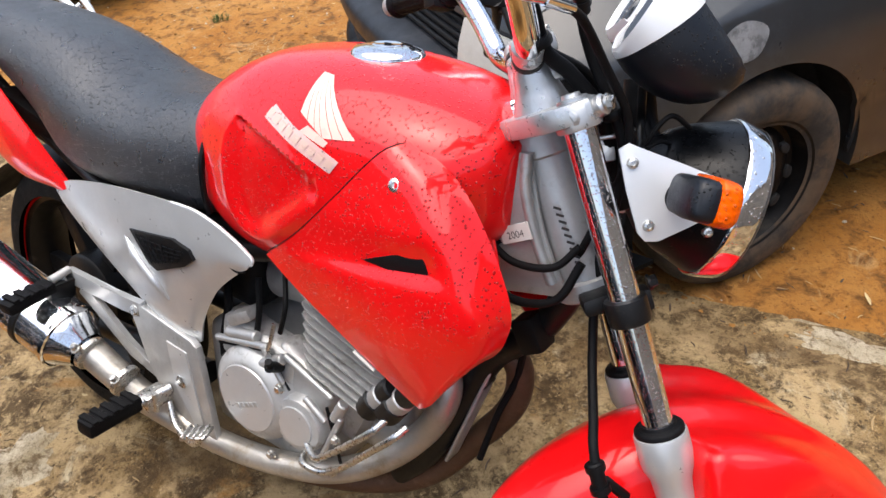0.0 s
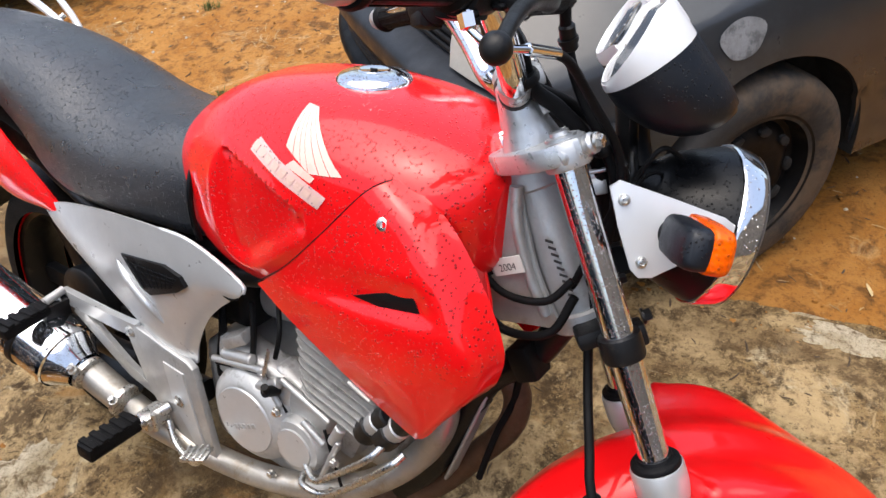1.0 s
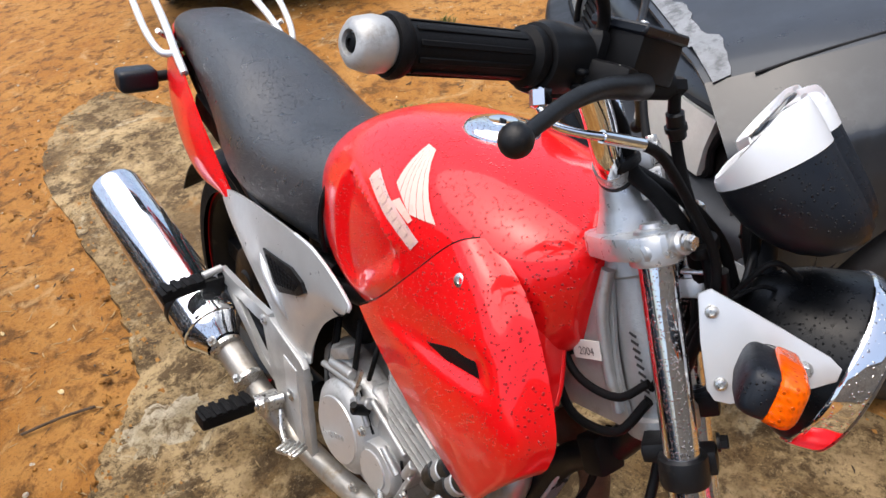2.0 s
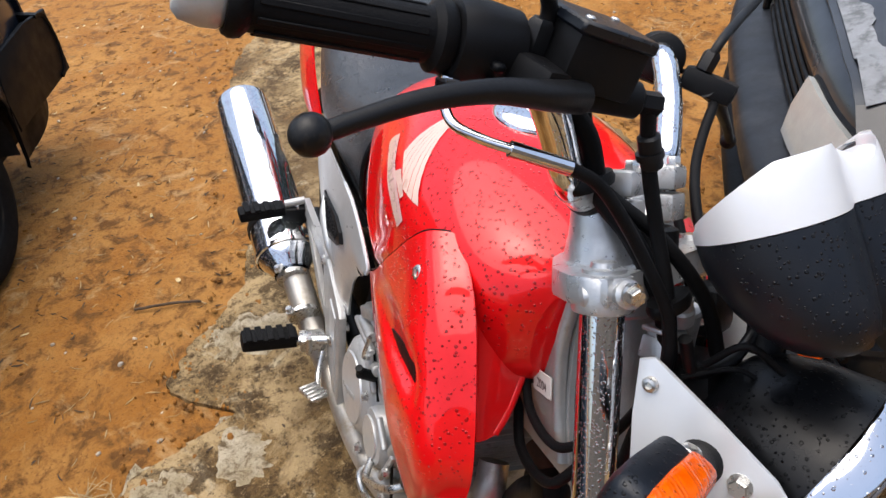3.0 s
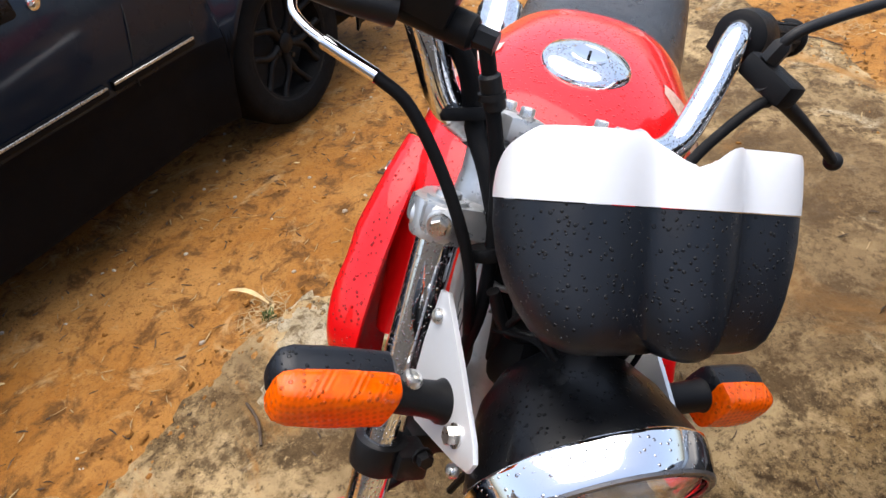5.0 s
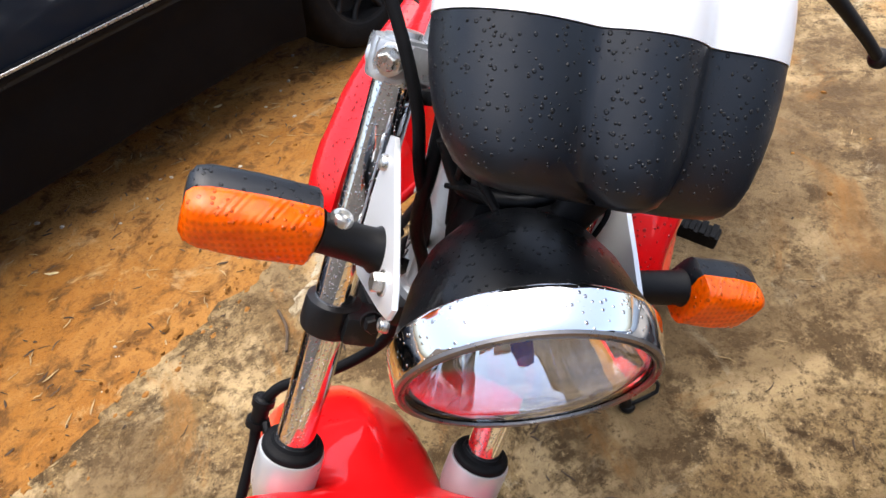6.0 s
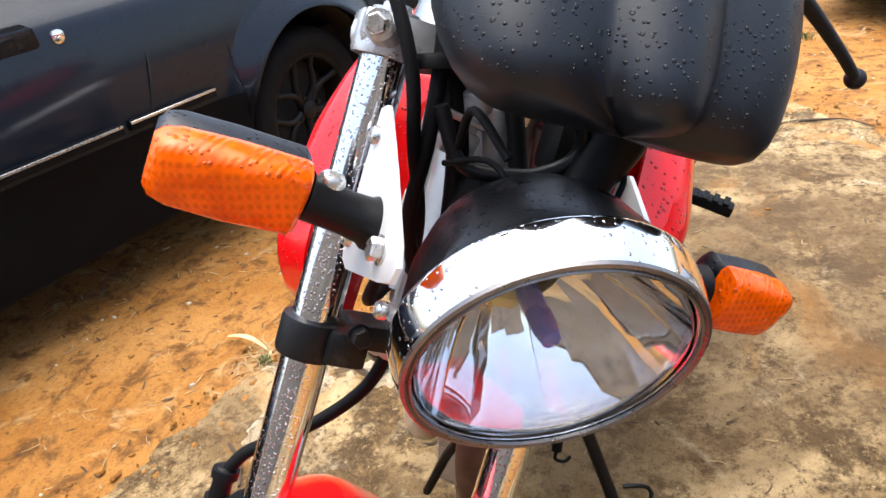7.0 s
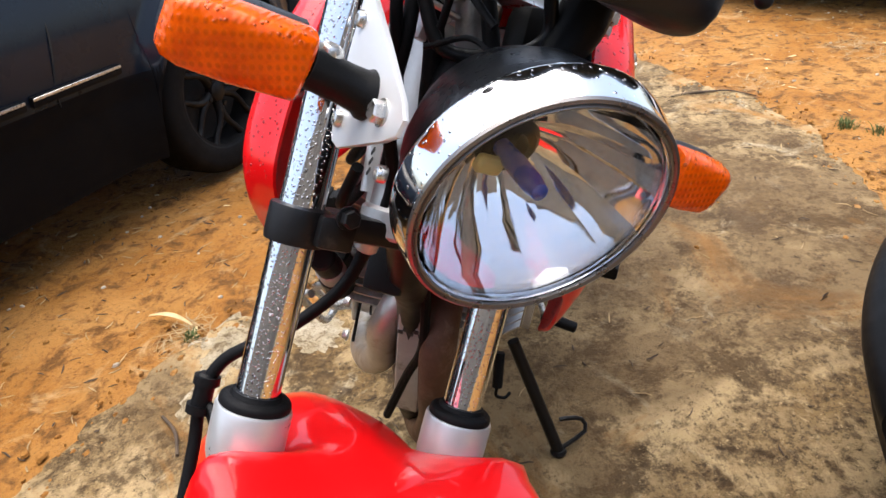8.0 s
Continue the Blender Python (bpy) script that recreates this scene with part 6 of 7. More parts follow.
# front mudguard, wrapped round the fork legs
rows = []
c = V(0.240, 0, 0.285)
for i in range(31):
    u = i / 30
    a = radians(172 - 146.4 * u)
    k = max(0.0, min(1.0, (u - 0.425) / 0.045))
    flare = k * k * (3 - 2 * k) * math.exp(-(max(0.0, u - 0.54) / 0.17) ** 2)
    w = 0.080 + 0.068 * flare - 0.012 * max(0, u - 0.7)
    r = 0.325 - 0.012 * max(0.0, u - 0.55) * 2 - 0.005 * min(1.0, max(0.0, (0.5 - u) / 0.2))
    row = []
    for y, dz in ((-1.0, -0.125), (-0.985, -0.070 + 0.050 * flare), (-0.90, -0.034 + 0.036 * flare), (-0.66, -0.014 + 0.016 * flare), (-0.36, -0.004), (0, 0.004), (0.36, -0.004), (0.66, -0.014 + 0.016 * flare), (0.90, -0.034 + 0.036 * flare), (0.985, -0.070 + 0.050 * flare), (1.0, -0.125)):
        row.append(c + V(math.cos(a) * (r + dz), y * w - 0.004, math.sin(a) * (r + dz)))
    rows.append(row)
bm = bmesh.new()
shell(bm, patch(rows, 3), -0.003)
guard = bpart("front_mudguard", bm, RED_DRY, steer=True, label="glossy red front mudguard", smooth=50)
for side in SIDES:
    bolt("mudguard_bolt", (0.197, -0.1285, 0.5785), (0.1, -1, 0.75), 0.009, 0.006, guard, side=side, steer=True, hexa=True)

# ---------------------------------------------------------------- cars
def car_wheel(parent, centre, outward, radius, width, mat_tyre, mat_rim, style, yaw=0.0):
    m = frame_at(centre, (0, outward, 0), (1, 0, 0)) @ Matrix.Rotation(yaw, 4, "Y")
    w = width / 2
    r0 = radius - 0.095
    bm = bmesh.new()
    prof = [(r0 - 0.01, -w * 0.8), (r0 + 0.01, -w * 0.92), (r0 + 0.045, -w), (radius - 0.025, -w * 0.95), (radius - 0.006, -w * 0.8), (radius, -w * 0.5)]
    prof += [(radius, w * 0.5), (radius - 0.006, w * 0.8), (radius - 0.022, w * 0.95), (r0 + 0.05, w * 1.0), (r0 + 0.042, w * 0.985), (r0 + 0.036, w * 1.0), (r0 + 0.012, w * 0.93), (r0 - 0.008, w * 0.82)]
    lathe(bm, prof, m, 64, False)
    tyre = part("wheel", bm, mat_tyre, parent)
    bm = bmesh.new()
    lathe(bm, [(r0 + 0.012, w * 0.86), (r0 + 0.006, w * 0.90), (r0 - 0.004, w * 0.84), (r0 - 0.012, w * 0.55), (r0 - 0.02, w * 0.2), (r0 - 0.02, -w * 0.8)], m, 64, False)
    part("rim_barrel", bm, mat_rim, tyre)
    if style == "steel":
        bm = bmesh.new()
        lathe(bm, [(r0 - 0.012, w * 0.35), (r0 - 0.03, w * 0.30), (r0 - 0.055, w * 0.55), (r0 - 0.085, w * 0.60), (0.05, w * 0.35), (0.038, w * 0.62), (0.0, w * 0.64)], m, 48, False)
        part("rim_disc", bm, mat_rim, tyre)
        for i in range(10):
            bm = bmesh.new()
            mr = m @ Matrix.Rotation(2 * math.pi * i / 10, 4, "Z") @ Matrix.Translation((r0 - 0.05, 0, w * 0.52))
            lathe(bm, [(0.0, 0.0), (0.016, 0.0), (0.016, 0.010), (0.013, 0.012), (0, 0.012)], mr @ Matrix.Diagonal((0.7, 1.1, 1, 1)), 16, False)
            part("rim_hole", bm, DARK, tyre)
    else:
        bm = bmesh.new()
        lathe(bm, [(0.0, -w * 0.1), (r0 - 0.015, -w * 0.1)], m, 40, False)
        part("brake_drum", bm, DARK, tyre)
        for i in range(5):
            for s in (-1, 1):
                bm = bmesh.new()
                mr = m @ Matrix.Rotation(2 * math.pi * i / 5 + 0.3, 4, "Z")
                line = []
                for r, a, h in ((0.030, 2, 0.45), (0.075, 4, 0.55), (0.115, 12, 0.60), (r0 - 0.035, 20, 0.62), (r0 - 0.006, 22, 0.66)):
                    line.append(mr @ V(r * math.cos(radians(a * s)), r * math.sin(radians(a * s)), w * h))
                tube(bm, line, [0.017, 0.014, 0.011, 0.011, 0.014], 10)
                part("rim_spoke", bm, mat_rim, tyre)
    bm = bmesh.new()
    lathe(bm, [(0.034, w * 0.35), (0.034, w * 0.66), (0.028, w * 0.72), (0.0, w * 0.73)], m, 28, False)
    part("hub_cap", bm, mat_rim, tyre)
    for i in range(4):
        bm = bmesh.new()
        lathe(bm, [(0.009, 0), (0.009, 0.012), (0, 0.013)], m @ Matrix.Rotation(radians(90 * i + 20), 4, "Z") @ Matrix.Translation((0.052, 0, w * 0.58)), 6, False)
        part("wheel_nut", bm, mat_rim, tyre)
    return tyre


def car_shell(root, paint, rear, front, axles, half, belt, arch, cabin, roof_z, shade_below=0.0, lip=0.0, sill=0.20, nose=0.10, arch_z=0.29, tail=0.10):
    """Body sides with wheel arches, the deck over them, glasshouse and roof. x ahead, y left."""
    xs = sorted(set(np.linspace(rear, front, 70).round(4)) | {round(a + arch * math.cos(t), 4) for a in axles for t in np.linspace(0, math.pi, 33)})

    def plan(x):
        u = (x - rear) / (front - rear)
        e = min(u, 1 - u)
        k = nose if u > 0.5 else tail
        return half - (k * (1 - e / 0.10) ** 2 if e < 0.10 else 0)

    def flare(x, z):
        d = min(math.hypot(x - a, z - arch_z) for a in axles) - arch
        return lip * min(1.0, 1.12 * (1 - d / 0.095)) if d < 0.095 else 0.0

    def side_y(x, z):
        b = belt(x)
        v = (z - sill) / (b - sill)
        return plan(x) - 0.045 * (1 - v) ** 2 - 0.26 * max(0.0, v - 0.40) ** 2 - 0.55 * max(0.0, v - 0.84) - (0.008 if v < 0.33 else 0.0) + flare(x, z)

    for s, nm in ((1, "body_side"), (-1, "body_side")):
        bm = bmesh.new()
        cols = []
        for x in xs:
            low = sill
            for a in axles:
                if abs(x - a) < arch:
                    low = max(low, arch_z + math.sqrt(max(0.0, arch * arch - (x - a) ** 2)))
            low = min(low, belt(x) - 0.03)
            zs = np.linspace(low, belt(x), 26)
            cols.append([V(x, s * side_y(x, z), z) for z in zs])
        shell(bm, cols, 0.012 * s)
        side = part(nm, bm, paint, root, second=SHADE_AND_VALANCE)
        # low faces get matte black, standing in for the shaded ground they reflect
        for p in side.data.polygons:
            p.material_index = 1 if p.center.z < shade_below else 0
    bm = bmesh.new()
    cols = []
    for x in xs:
        b, y = belt(x), side_y(x, belt(x))
        cols.append([V(x, y * k, b + 0.035 * (1 - k * k) + 0.012 * (abs(k) > 0.8) * (1 - (abs(k) - 0.8) / 0.2)) for k in np.linspace(-1, 1, 17)])
    shell(bm, cols, -0.01)
    part("deck", bm, paint, root)
    bm = bmesh.new()
    y0 = half - 0.10
    c0, c1, c2, c3 = cabin
    zb = min(belt(c0), belt(c3)) - 0.01
    low = [V(c0, y0 - 0.05, zb), V(c3, y0 - 0.05, zb), V(c3, -y0 + 0.05, zb), V(c0, -y0 + 0.05, zb)]
    top = [V(c1, y0 - 0.16, roof_z - 0.02), V(c2, y0 - 0.16, roof_z - 0.02), V(c2, -y0 + 0.16, roof_z - 0.02), V(c1, -y0 + 0.16, roof_z - 0.02)]
    loft(bm, [low, top])
    bmesh.ops.bevel(bm, geom=bm.edges[:], offset=0.03, segments=3, affect="EDGES")
    part("windows", bm, WINDOW, root)
    bm = bmesh.new()
    grid = [[V(x, y, roof_z + 0.03 * (1 - (y / (y0 - 0.14)) ** 2) - 0.02 * ((x - (c1 + c2) / 2) / (c2 - c1) * 2) ** 2) for y in np.linspace(-y0 + 0.14, y0 - 0.14, 11)] for x in np.linspace(c1 - 0.02, c2 + 0.02, 9)]
    shell(bm, grid, 0.02)
    part("roof", bm, paint, root)
    for a, s in product(axles, (1, -1)):
        bm = bmesh.new()
        ts = np.linspace(-0.15, math.pi + 0.15, 25)
        ys_ = (half - 0.03, half - 0.34)
        hoop = [[V(a + (arch + 0.012) * math.cos(t), s * y, arch_z + (arch + 0.012) * math.sin(t)) for t in ts] for y in ys_]
        loft(bm, hoop, False, False)
        bm.faces.new([bm.verts.new(p) for p in hoop[1]])
        part("wheel_housing", bm, DARK, root)
    bm = bmesh.new()
    box(bm, (front - rear - 0.3, half * 2 - 0.30, 0.34), Matrix.Translation(((front + rear) / 2, 0, sill + 0.16)))
    part("underbody", bm, DARK, root)
    return side_y


# dark grey saloon beside the motorcycle
ca = math.atan2(-0.30, 0.953)
CAR_A = Matrix.Translation((-1.82, -0.945, 0)) @ Matrix.Rotation(ca, 4, "Z") @ Matrix.Translation((0, -0.80, 0))
saloon = thing("saloon_car", "dark grey saloon car with black alloy wheels on dirt", "car", CAR_A)
belt_a = lambda x: 0.84 + 0.05 * math.exp(-((x - 0.9) / 1.2) ** 2) - 0.10 * max(0.0, (x - 2.0) / 1.2)
yA = car_shell(saloon, CAR_GREY, -0.90, 3.25, (0.0, 2.45), 0.83, belt_a, 0.345, (-0.40, 0.05, 1.25, 2.05), 1.36, 0.46, 0.042, sill=0.185)
bm = bmesh.new()
shell(bm, [[V(-0.89 - 0.02 * (1 - (y / 0.75) ** 2), y, z) for z in (0.24, 0.40, 0.55, 0.70, 0.84)] for y in np.linspace(-0.74, 0.74, 13)], -0.012)
part("tail_panel", bm, CAR_GREY, saloon)
bm = bmesh.new()
shell(bm, [spline([V(x + 0.10 * (abs(y) / 0.83) ** 4, y, z) for x, z in ((-0.90, 0.30), (-0.95, 0.32), (-0.98, 0.40), (-0.97, 0.50), (-0.93, 0.535), (-0.89, 0.54))], 3) for y in np.linspace(-0.83, 0.83, 25)], 0.012)
rear_bumper = part("rear_bumper", bm, CAR_TRIM, saloon, "black plastic rear bumper")
for s in (1, -1):
    bm = bmesh.new()
    plate(bm, [(-0.89, 0.30), (-0.89, 0.53), (-0.70, 0.545), (-0.44, 0.535), (-0.405, 0.47), (-0.39, 0.40), (-0.385, 0.30)], 0.016, Matrix(((1, 0, 0, 0), (0, 0, s, s * 0.815), (0, 1, 0, 0), (0, 0, 0, 1))), 0.005)
    part("bumper_side", bm, CAR_TRIM, rear_bumper)
for x, s in ((0.0, 1), (0.0, -1), (2.45, 1), (2.45, -1)):
    car_wheel(saloon, (x, 0.70 * s, 0.283), s, 0.285, 0.185, TYRE, STEEL_RIM, "alloy")
for x0, x1 in ((0.44, 0.745), (0.765, 2.05)):
    bm = bmesh.new()
    box(bm, (x1 - x0, 0.018, 0.030), Matrix.Translation(((x0 + x1) / 2, yA((x0 + x1) / 2, 0.5) + 0.004, 0.495)), 0.006, 2)
    strip = part("side_strip", bm, CAR_TRIM, saloon)
    bm = bmesh.new()
    box(bm, (x1 - x0 - 0.006, 0.004, 0.008), Matrix.Translation(((x0 + x1) / 2, yA((x0 + x1) / 2, 0.5) + 0.0135, 0.502)), 0.001, 1)
    part("strip_insert", bm, STEEL, strip, "thin bright insert")
bm = bmesh.new()
plate(bm, [(0.905, 0.725), (0.885, 0.745), (0.89, 0.785), (0.915, 0.80), (1.10, 0.80), (1.13, 0.785), (1.13, 0.74), (1.10, 0.725)], 0.012, Matrix(((1, 0, 0, 0), (0, 0, -1, yA(1.0, 0.76)), (0, 1, 0, 0), (0, 0, 0, 1))), 0.003)
handle = part("door_handle", bm, BLACK_GLOSS, saloon)
bm = bmesh.new()
box(bm, (0.20, 0.016, 0.022), Matrix.Translation((1.0, yA(1.0, 0.77) + 0.010, 0.780)), 0.005, 2)
part("handle_flap", bm, CAR_GREY, handle)
bm = bmesh.new()
lathe(bm, [(0.017, -0.004), (0.017, 0.004), (0.012, 0.007), (0.0, 0.007)], frame_at((0.835, yA(0.83, 0.75) + 0.001, 0.752), (0, 1, 0)), 24, False)
part("door_lock", bm, CHROME_DRY, saloon)
bm = bmesh.new()
tube(bm, [(0.66, yA(0.66, 0.455) + 0.001, 0.455), (0.66, yA(0.66, 0.50) + 0.001, 0.50), (0.62, yA(0.62, 0.65) + 0.001, 0.65), (0.56, yA(0.56, 0.84) + 0.001, 0.84)], 0.0025, 6)
part("door_gap", bm, DARK, saloon)

# black car whose front faces the motorcycle
CAR_B = Matrix(((-0.588, 0.809, 0, 0.157), (-0.809, -0.588, 0, 0.966), (0, 0, 1, 0), (0, 0, 0, 1))) @ Matrix.Translation((0.965, -0.78, 0))
hatch = thing("black_car", "worn black car with a muddy front wheel and grey bumper", "car", CAR_B)
belt_b = lambda x: 0.735 + 0.135 * (1 - math.exp(-max(0.0, (-0.41 - x)) / 0.5)) + 0.02 * max(0.0, min(1.0, (-1.4 - x)))
yB = car_shell(hatch, CAR_BLACK, -4.2, -0.44, (-0.905, -3.35), 0.78, belt_b, 0.315, (-4.05, -3.5, -2.3, -1.55), 1.42, nose=0.06, arch_z=0.272)
for x, s in ((-0.905, 1), (-0.905, -1), (-3.35, 1), (-3.35, -1)):
    car_wheel(hatch, (x, 0.685 * s, 0.270), s, 0.272, 0.17, TYRE_MUD, STEEL_RIM, "steel")


def nose_line(z_profile, y):
    k = (abs(y) / 0.80) ** 3.2
    return [V(x + 0.080 - 0.15 * k, y, z) for x, z in z_profile]


BUMPER = [(-0.56, 0.205), (-0.47, 0.205), (-0.428, 0.235), (-0.404, 0.308), (-0.397, 0.324), (-0.401, 0.338), (-0.424, 0.350), (-0.445, 0.352)]
BAR = [(-0.44, 0.462), (-0.415, 0.464), (-0.402, 0.482), (-0.400, 0.515), (-0.412, 0.535), (-0.46, 0.548), (-0.53, 0.555)]
ys = np.linspace(-0.78, 0.78, 41)
VALANCE, BUMPER = BUMPER[:4], BUMPER[3:]
bm = bmesh.new()
shell(bm, [[p for p in spline(nose_line(VALANCE, y), 3)] for y in ys], 0.012)
part("valance", bm, SHADE_AND_VALANCE, hatch)
bm = bmesh.new()
shell(bm, [[p for p in spline(nose_line(BUMPER, y), 3)] for y in ys], 0.012)
bumper = part("front_bumper", bm, CAR_TRIM, hatch, "scuffed grey plastic bumper")
# upper bar in a lighter trim colour that paints in the sky's sheen
bm = bmesh.new()
shell(bm, [[p for p in spline(nose_line(BAR, y), 3)] for y in ys], 0.012)
part("bumper_bar", bm, SKYLIT_TRIM, bumper, "grey upper bar with sky light put into its colour")
for i in range(5):
    bm = bmesh.new()
    tube(bm, [nose_line([(-0.425, 0.350 + 0.022 * i)], y)[0] for y in np.linspace(-0.74, 0.74, 15)], 0.007, 8, 2)
    part("intake_slat", bm, BLACK, bumper)
for y in np.linspace(-0.68, 0.68, 18):
    bm = bmesh.new()
    p = nose_line([(-0.432, 0.335)], y)[0]
    rod(bm, p, p + V(0, 0, 0.12), 0.006, 8)
    part("intake_rib", bm, BLACK, bumper)
bm = bmesh.new()
shell(bm, [[p + V(-0.035, 0, 0) for p in nose_line([(-0.43, 0.33), (-0.44, 0.40), (-0.47, 0.58), (-0.50, 0.69)], y)] for y in ys * 0.84], 0.01)
part("nose_backing", bm, DARK, hatch)
for i in range(6):
    bm = bmesh.new()
    tube(bm, [nose_line([(-0.485 - 0.006 * i, 0.575 + 0.018 * i)], y)[0] for y in np.linspace(-0.29, 0.29, 9)], 0.007, 8, 2)
    part("grille_slat", bm, BLACK, hatch)
for s in (1, -1):
    bm = bmesh.new()
    g = [[p for p in nose_line([(-0.47, 0.565), (-0.48, 0.62), (-0.50, 0.675)], s * y)] for y in np.linspace(0.31, 0.57, 9)]
    shell(bm, g, 0.02)
    hl = part("car_headlamp", bm, LAMP_FACE, hatch, "clouded car headlamp")
    bm = bmesh.new()
    loop = [g[0][0], g[0][1], g[0][2], g[4][2], g[8][2], g[8][1], g[8][0], g[4][0]]
    tube(bm, loop + loop[:1], 0.009, 8, 4)
    part("lamp_gasket", bm, BLACK, hl)
bm = bmesh.new()
shell(bm, [[p for p in nose_line([(-0.495, 0.672), (-0.502, 0.698), (-0.525, 0.722), (-0.60, 0.732)], y)] for y in np.linspace(-0.60, 0.60, 31)], -0.012)
part("bonnet_lip", bm, CAR_BLACK, hatch)
# bonnet shut line, worn bonnet edge, pale patch on the wing
for s in (1, -1):
    bm = bmesh.new()
    line_pts = []
    for x in np.linspace(-0.52, -1.5, 12):
        yy = s * (0.565 + 0.05 * (-0.43 - x))
        k = yy / yB(x, belt_b(x))
        line_pts.append(V(x, yy, belt_b(x) + 0.035 * (1 - k * k) + 0.0015))
    tube(bm, line_pts, 0.0028, 6, 2)
    part("bonnet_gap", bm, DARK, hatch)
def deck_point(x, yy, lift):
    k = yy / yB(x, belt_b(x))
    return V(x, yy, belt_b(x) + 0.035 * (1 - k * k) + 0.012 * (abs(k) > 0.8) * (1 - (abs(k) - 0.8) / 0.2) + lift)


# worn primer along the front edge of the bonnet
bm = bmesh.new()
g = []
for yy in np.linspace(-0.55, 0.55, 60):
    deep = 0.05 + 0.035 * noise.noise(V(yy * 9, 1.5, 0)) + 0.02 * noise.noise(V(yy * 31, 4.5, 0))
    g.append([deck_point(-0.452 - deep * v, yy, 0.0025) for v in np.linspace(0, 1, 5)])
shell(bm, g, 0.0015)
part("worn_edge", bm, PALE_GREY, hatch, "worn pale primer along the bonnet edge")
# pale grey oval just proud of the wing
bm = bmesh.new()
g = []
for u in np.linspace(0, 1, 7):
    row = []
    for v in np.linspace(0, 1, 25):
        a, r = v * 2 * math.pi, u
        x, z = -0.83 + 0.055 * r * math.cos(a) * (1 + 0.1 * math.sin(3 * a)), 0.660 + 0.04 * r * math.sin(a)
        row.append(V(x, yB(x, z) + 0.003, z))
    g.append(row)
for i in range(6):
    for j in range(24):
        q = [g[i][j], g[i][j + 1], g[i + 1][j + 1], g[i + 1][j]]
        bm.faces.new([bm.verts.new(p) for p in q])
bmesh.ops.remove_doubles(bm, verts=bm.verts[:], dist=1e-5)
part("pale_patch", bm, PALE_GREY, hatch, "pale grey oval patch on the wing")

# third car further back
CAR_C = Matrix.Translation((-3.57, 1.46, 0)) @ pose(0, 0, 0, 0, 0, -35)
far = thing("pale_car", "pale car parked at the back with a chromed bumper", "car", CAR_C)
belt_c = lambda x: 0.82 + 0.10 * (1 - math.exp(-max(0.0, -x) / 0.6))
car_shell(far, CAR_GREY, -3.8, -0.10, (-0.75, -3.1), 0.80, belt_c, 0.34, (-3.6, -3.0, -1.9, -1.2), 1.42)
for x, s in ((-0.75, 1), (-0.75, -1), (-3.1, 1), (-3.1, -1)):
    car_wheel(far, (x, 0.69 * s, 0.285), s, 0.287, 0.17, TYRE, STEEL_RIM, "steel")
bm = bmesh.new()
shell(bm, [[p for p in spline([V(x - 0.16 * (abs(y) / 0.8) ** 3, y, z) for x, z in ((-0.14, 0.325), (-0.02, 0.335), (0.0, 0.37), (0.0, 0.45), (-0.03, 0.49), (-0.12, 0.50))], 3)] for y in np.linspace(-0.79, 0.79, 25)], 0.012)
part("front_bumper", bm, WHITE_SILVER, far, "bright bumper with dirt")
bm = bmesh.new()
box(bm, (0.012, 0.40, 0.13), Matrix.Translation((0.012, -0.02, 0.395)), 0.006, 2)
pl = part("number_plate", bm, LABEL, far, "dirty pale number plate")
for i in range(6):
    bm = bmesh.new()
    box(bm, (0.002, 0.035, 0.062), Matrix.Translation((0.0195, -0.16 + 0.056 * i, 0.39)), 0, 1)
    part("plate_bar", bm, RUST, pl)
bm = bmesh.new()
shell(bm, [[V(-0.12 - 0.14 * (abs(y) / 0.8) ** 3, y, z) for z in (0.18, 0.34, 0.5, 0.66, 0.83)] for y in np.linspace(-0.78, 0.78, 19)], 0.01)
part("nose_panel", bm, DARK, far)

# ---------------------------------------------------------------- litter on the ground
rng = random.Random(11)


def on_slab(x, y):
    inside = False
    for (x1, y1), (x2, y2) in zip(EDGE, EDGE[1:] + EDGE[:1]):
        if (y1 > y) != (y2 > y) and x < (x2 - x1) * (y - y1) / (y2 - y1) + x1:
            inside = not inside
    return inside


def floor_z(x, y):
    return max(0.0, dirt_height(x, y)) if on_slab(x, y) else dirt_height(x, y)


def litter(name, count, make, mat, label, category, region):
    bm = bmesh.new()
    for _ in range(count):
        x, y = rng.uniform(*region[0]), rng.uniform(*region[1])
        make(bm, x, y, floor_z(x, y))
    ob = part(name, bm, mat, smooth=0)
    tagged(ob, label, category, kind="stuff")


def bit(lmin, lmax, wmin, wmax, flat=0.3):
    def make(bm, x, y, z):
        if on_slab(x, y) and rng.random() < (0.97 if wmax > 0.008 else 0.7):
            return False
        a, l, w = rng.uniform(0, math.pi), rng.uniform(lmin, lmax), rng.uniform(wmin, wmax)
        bend = rng.uniform(-0.35, 0.35) * l
        d, n = V(math.cos(a), math.sin(a), 0), V(-math.sin(a), math.cos(a), 0)
        o = V(x, y, z + 0.002)
        pts = []
        for k in range(4):
            u = k / 3 - 0.5
            c = o + d * (l * u) + n * (bend * (u * u - 0.1)) + V(0, 0, rng.uniform(0, 0.004))
            ww = w * (1 - 0.7 * abs(2 * u))
            pts.append([c - n * ww, c + V(0, 0, ww * flat + 0.001), c + n * ww])
        vs = [[bm.verts.new(p) for p in r] for r in pts]
        for r, s in zip(vs, vs[1:]):
            for k in range(2):
                bm.faces.new((r[k], r[k + 1], s[k + 1], s[k]))
        return True
    return make


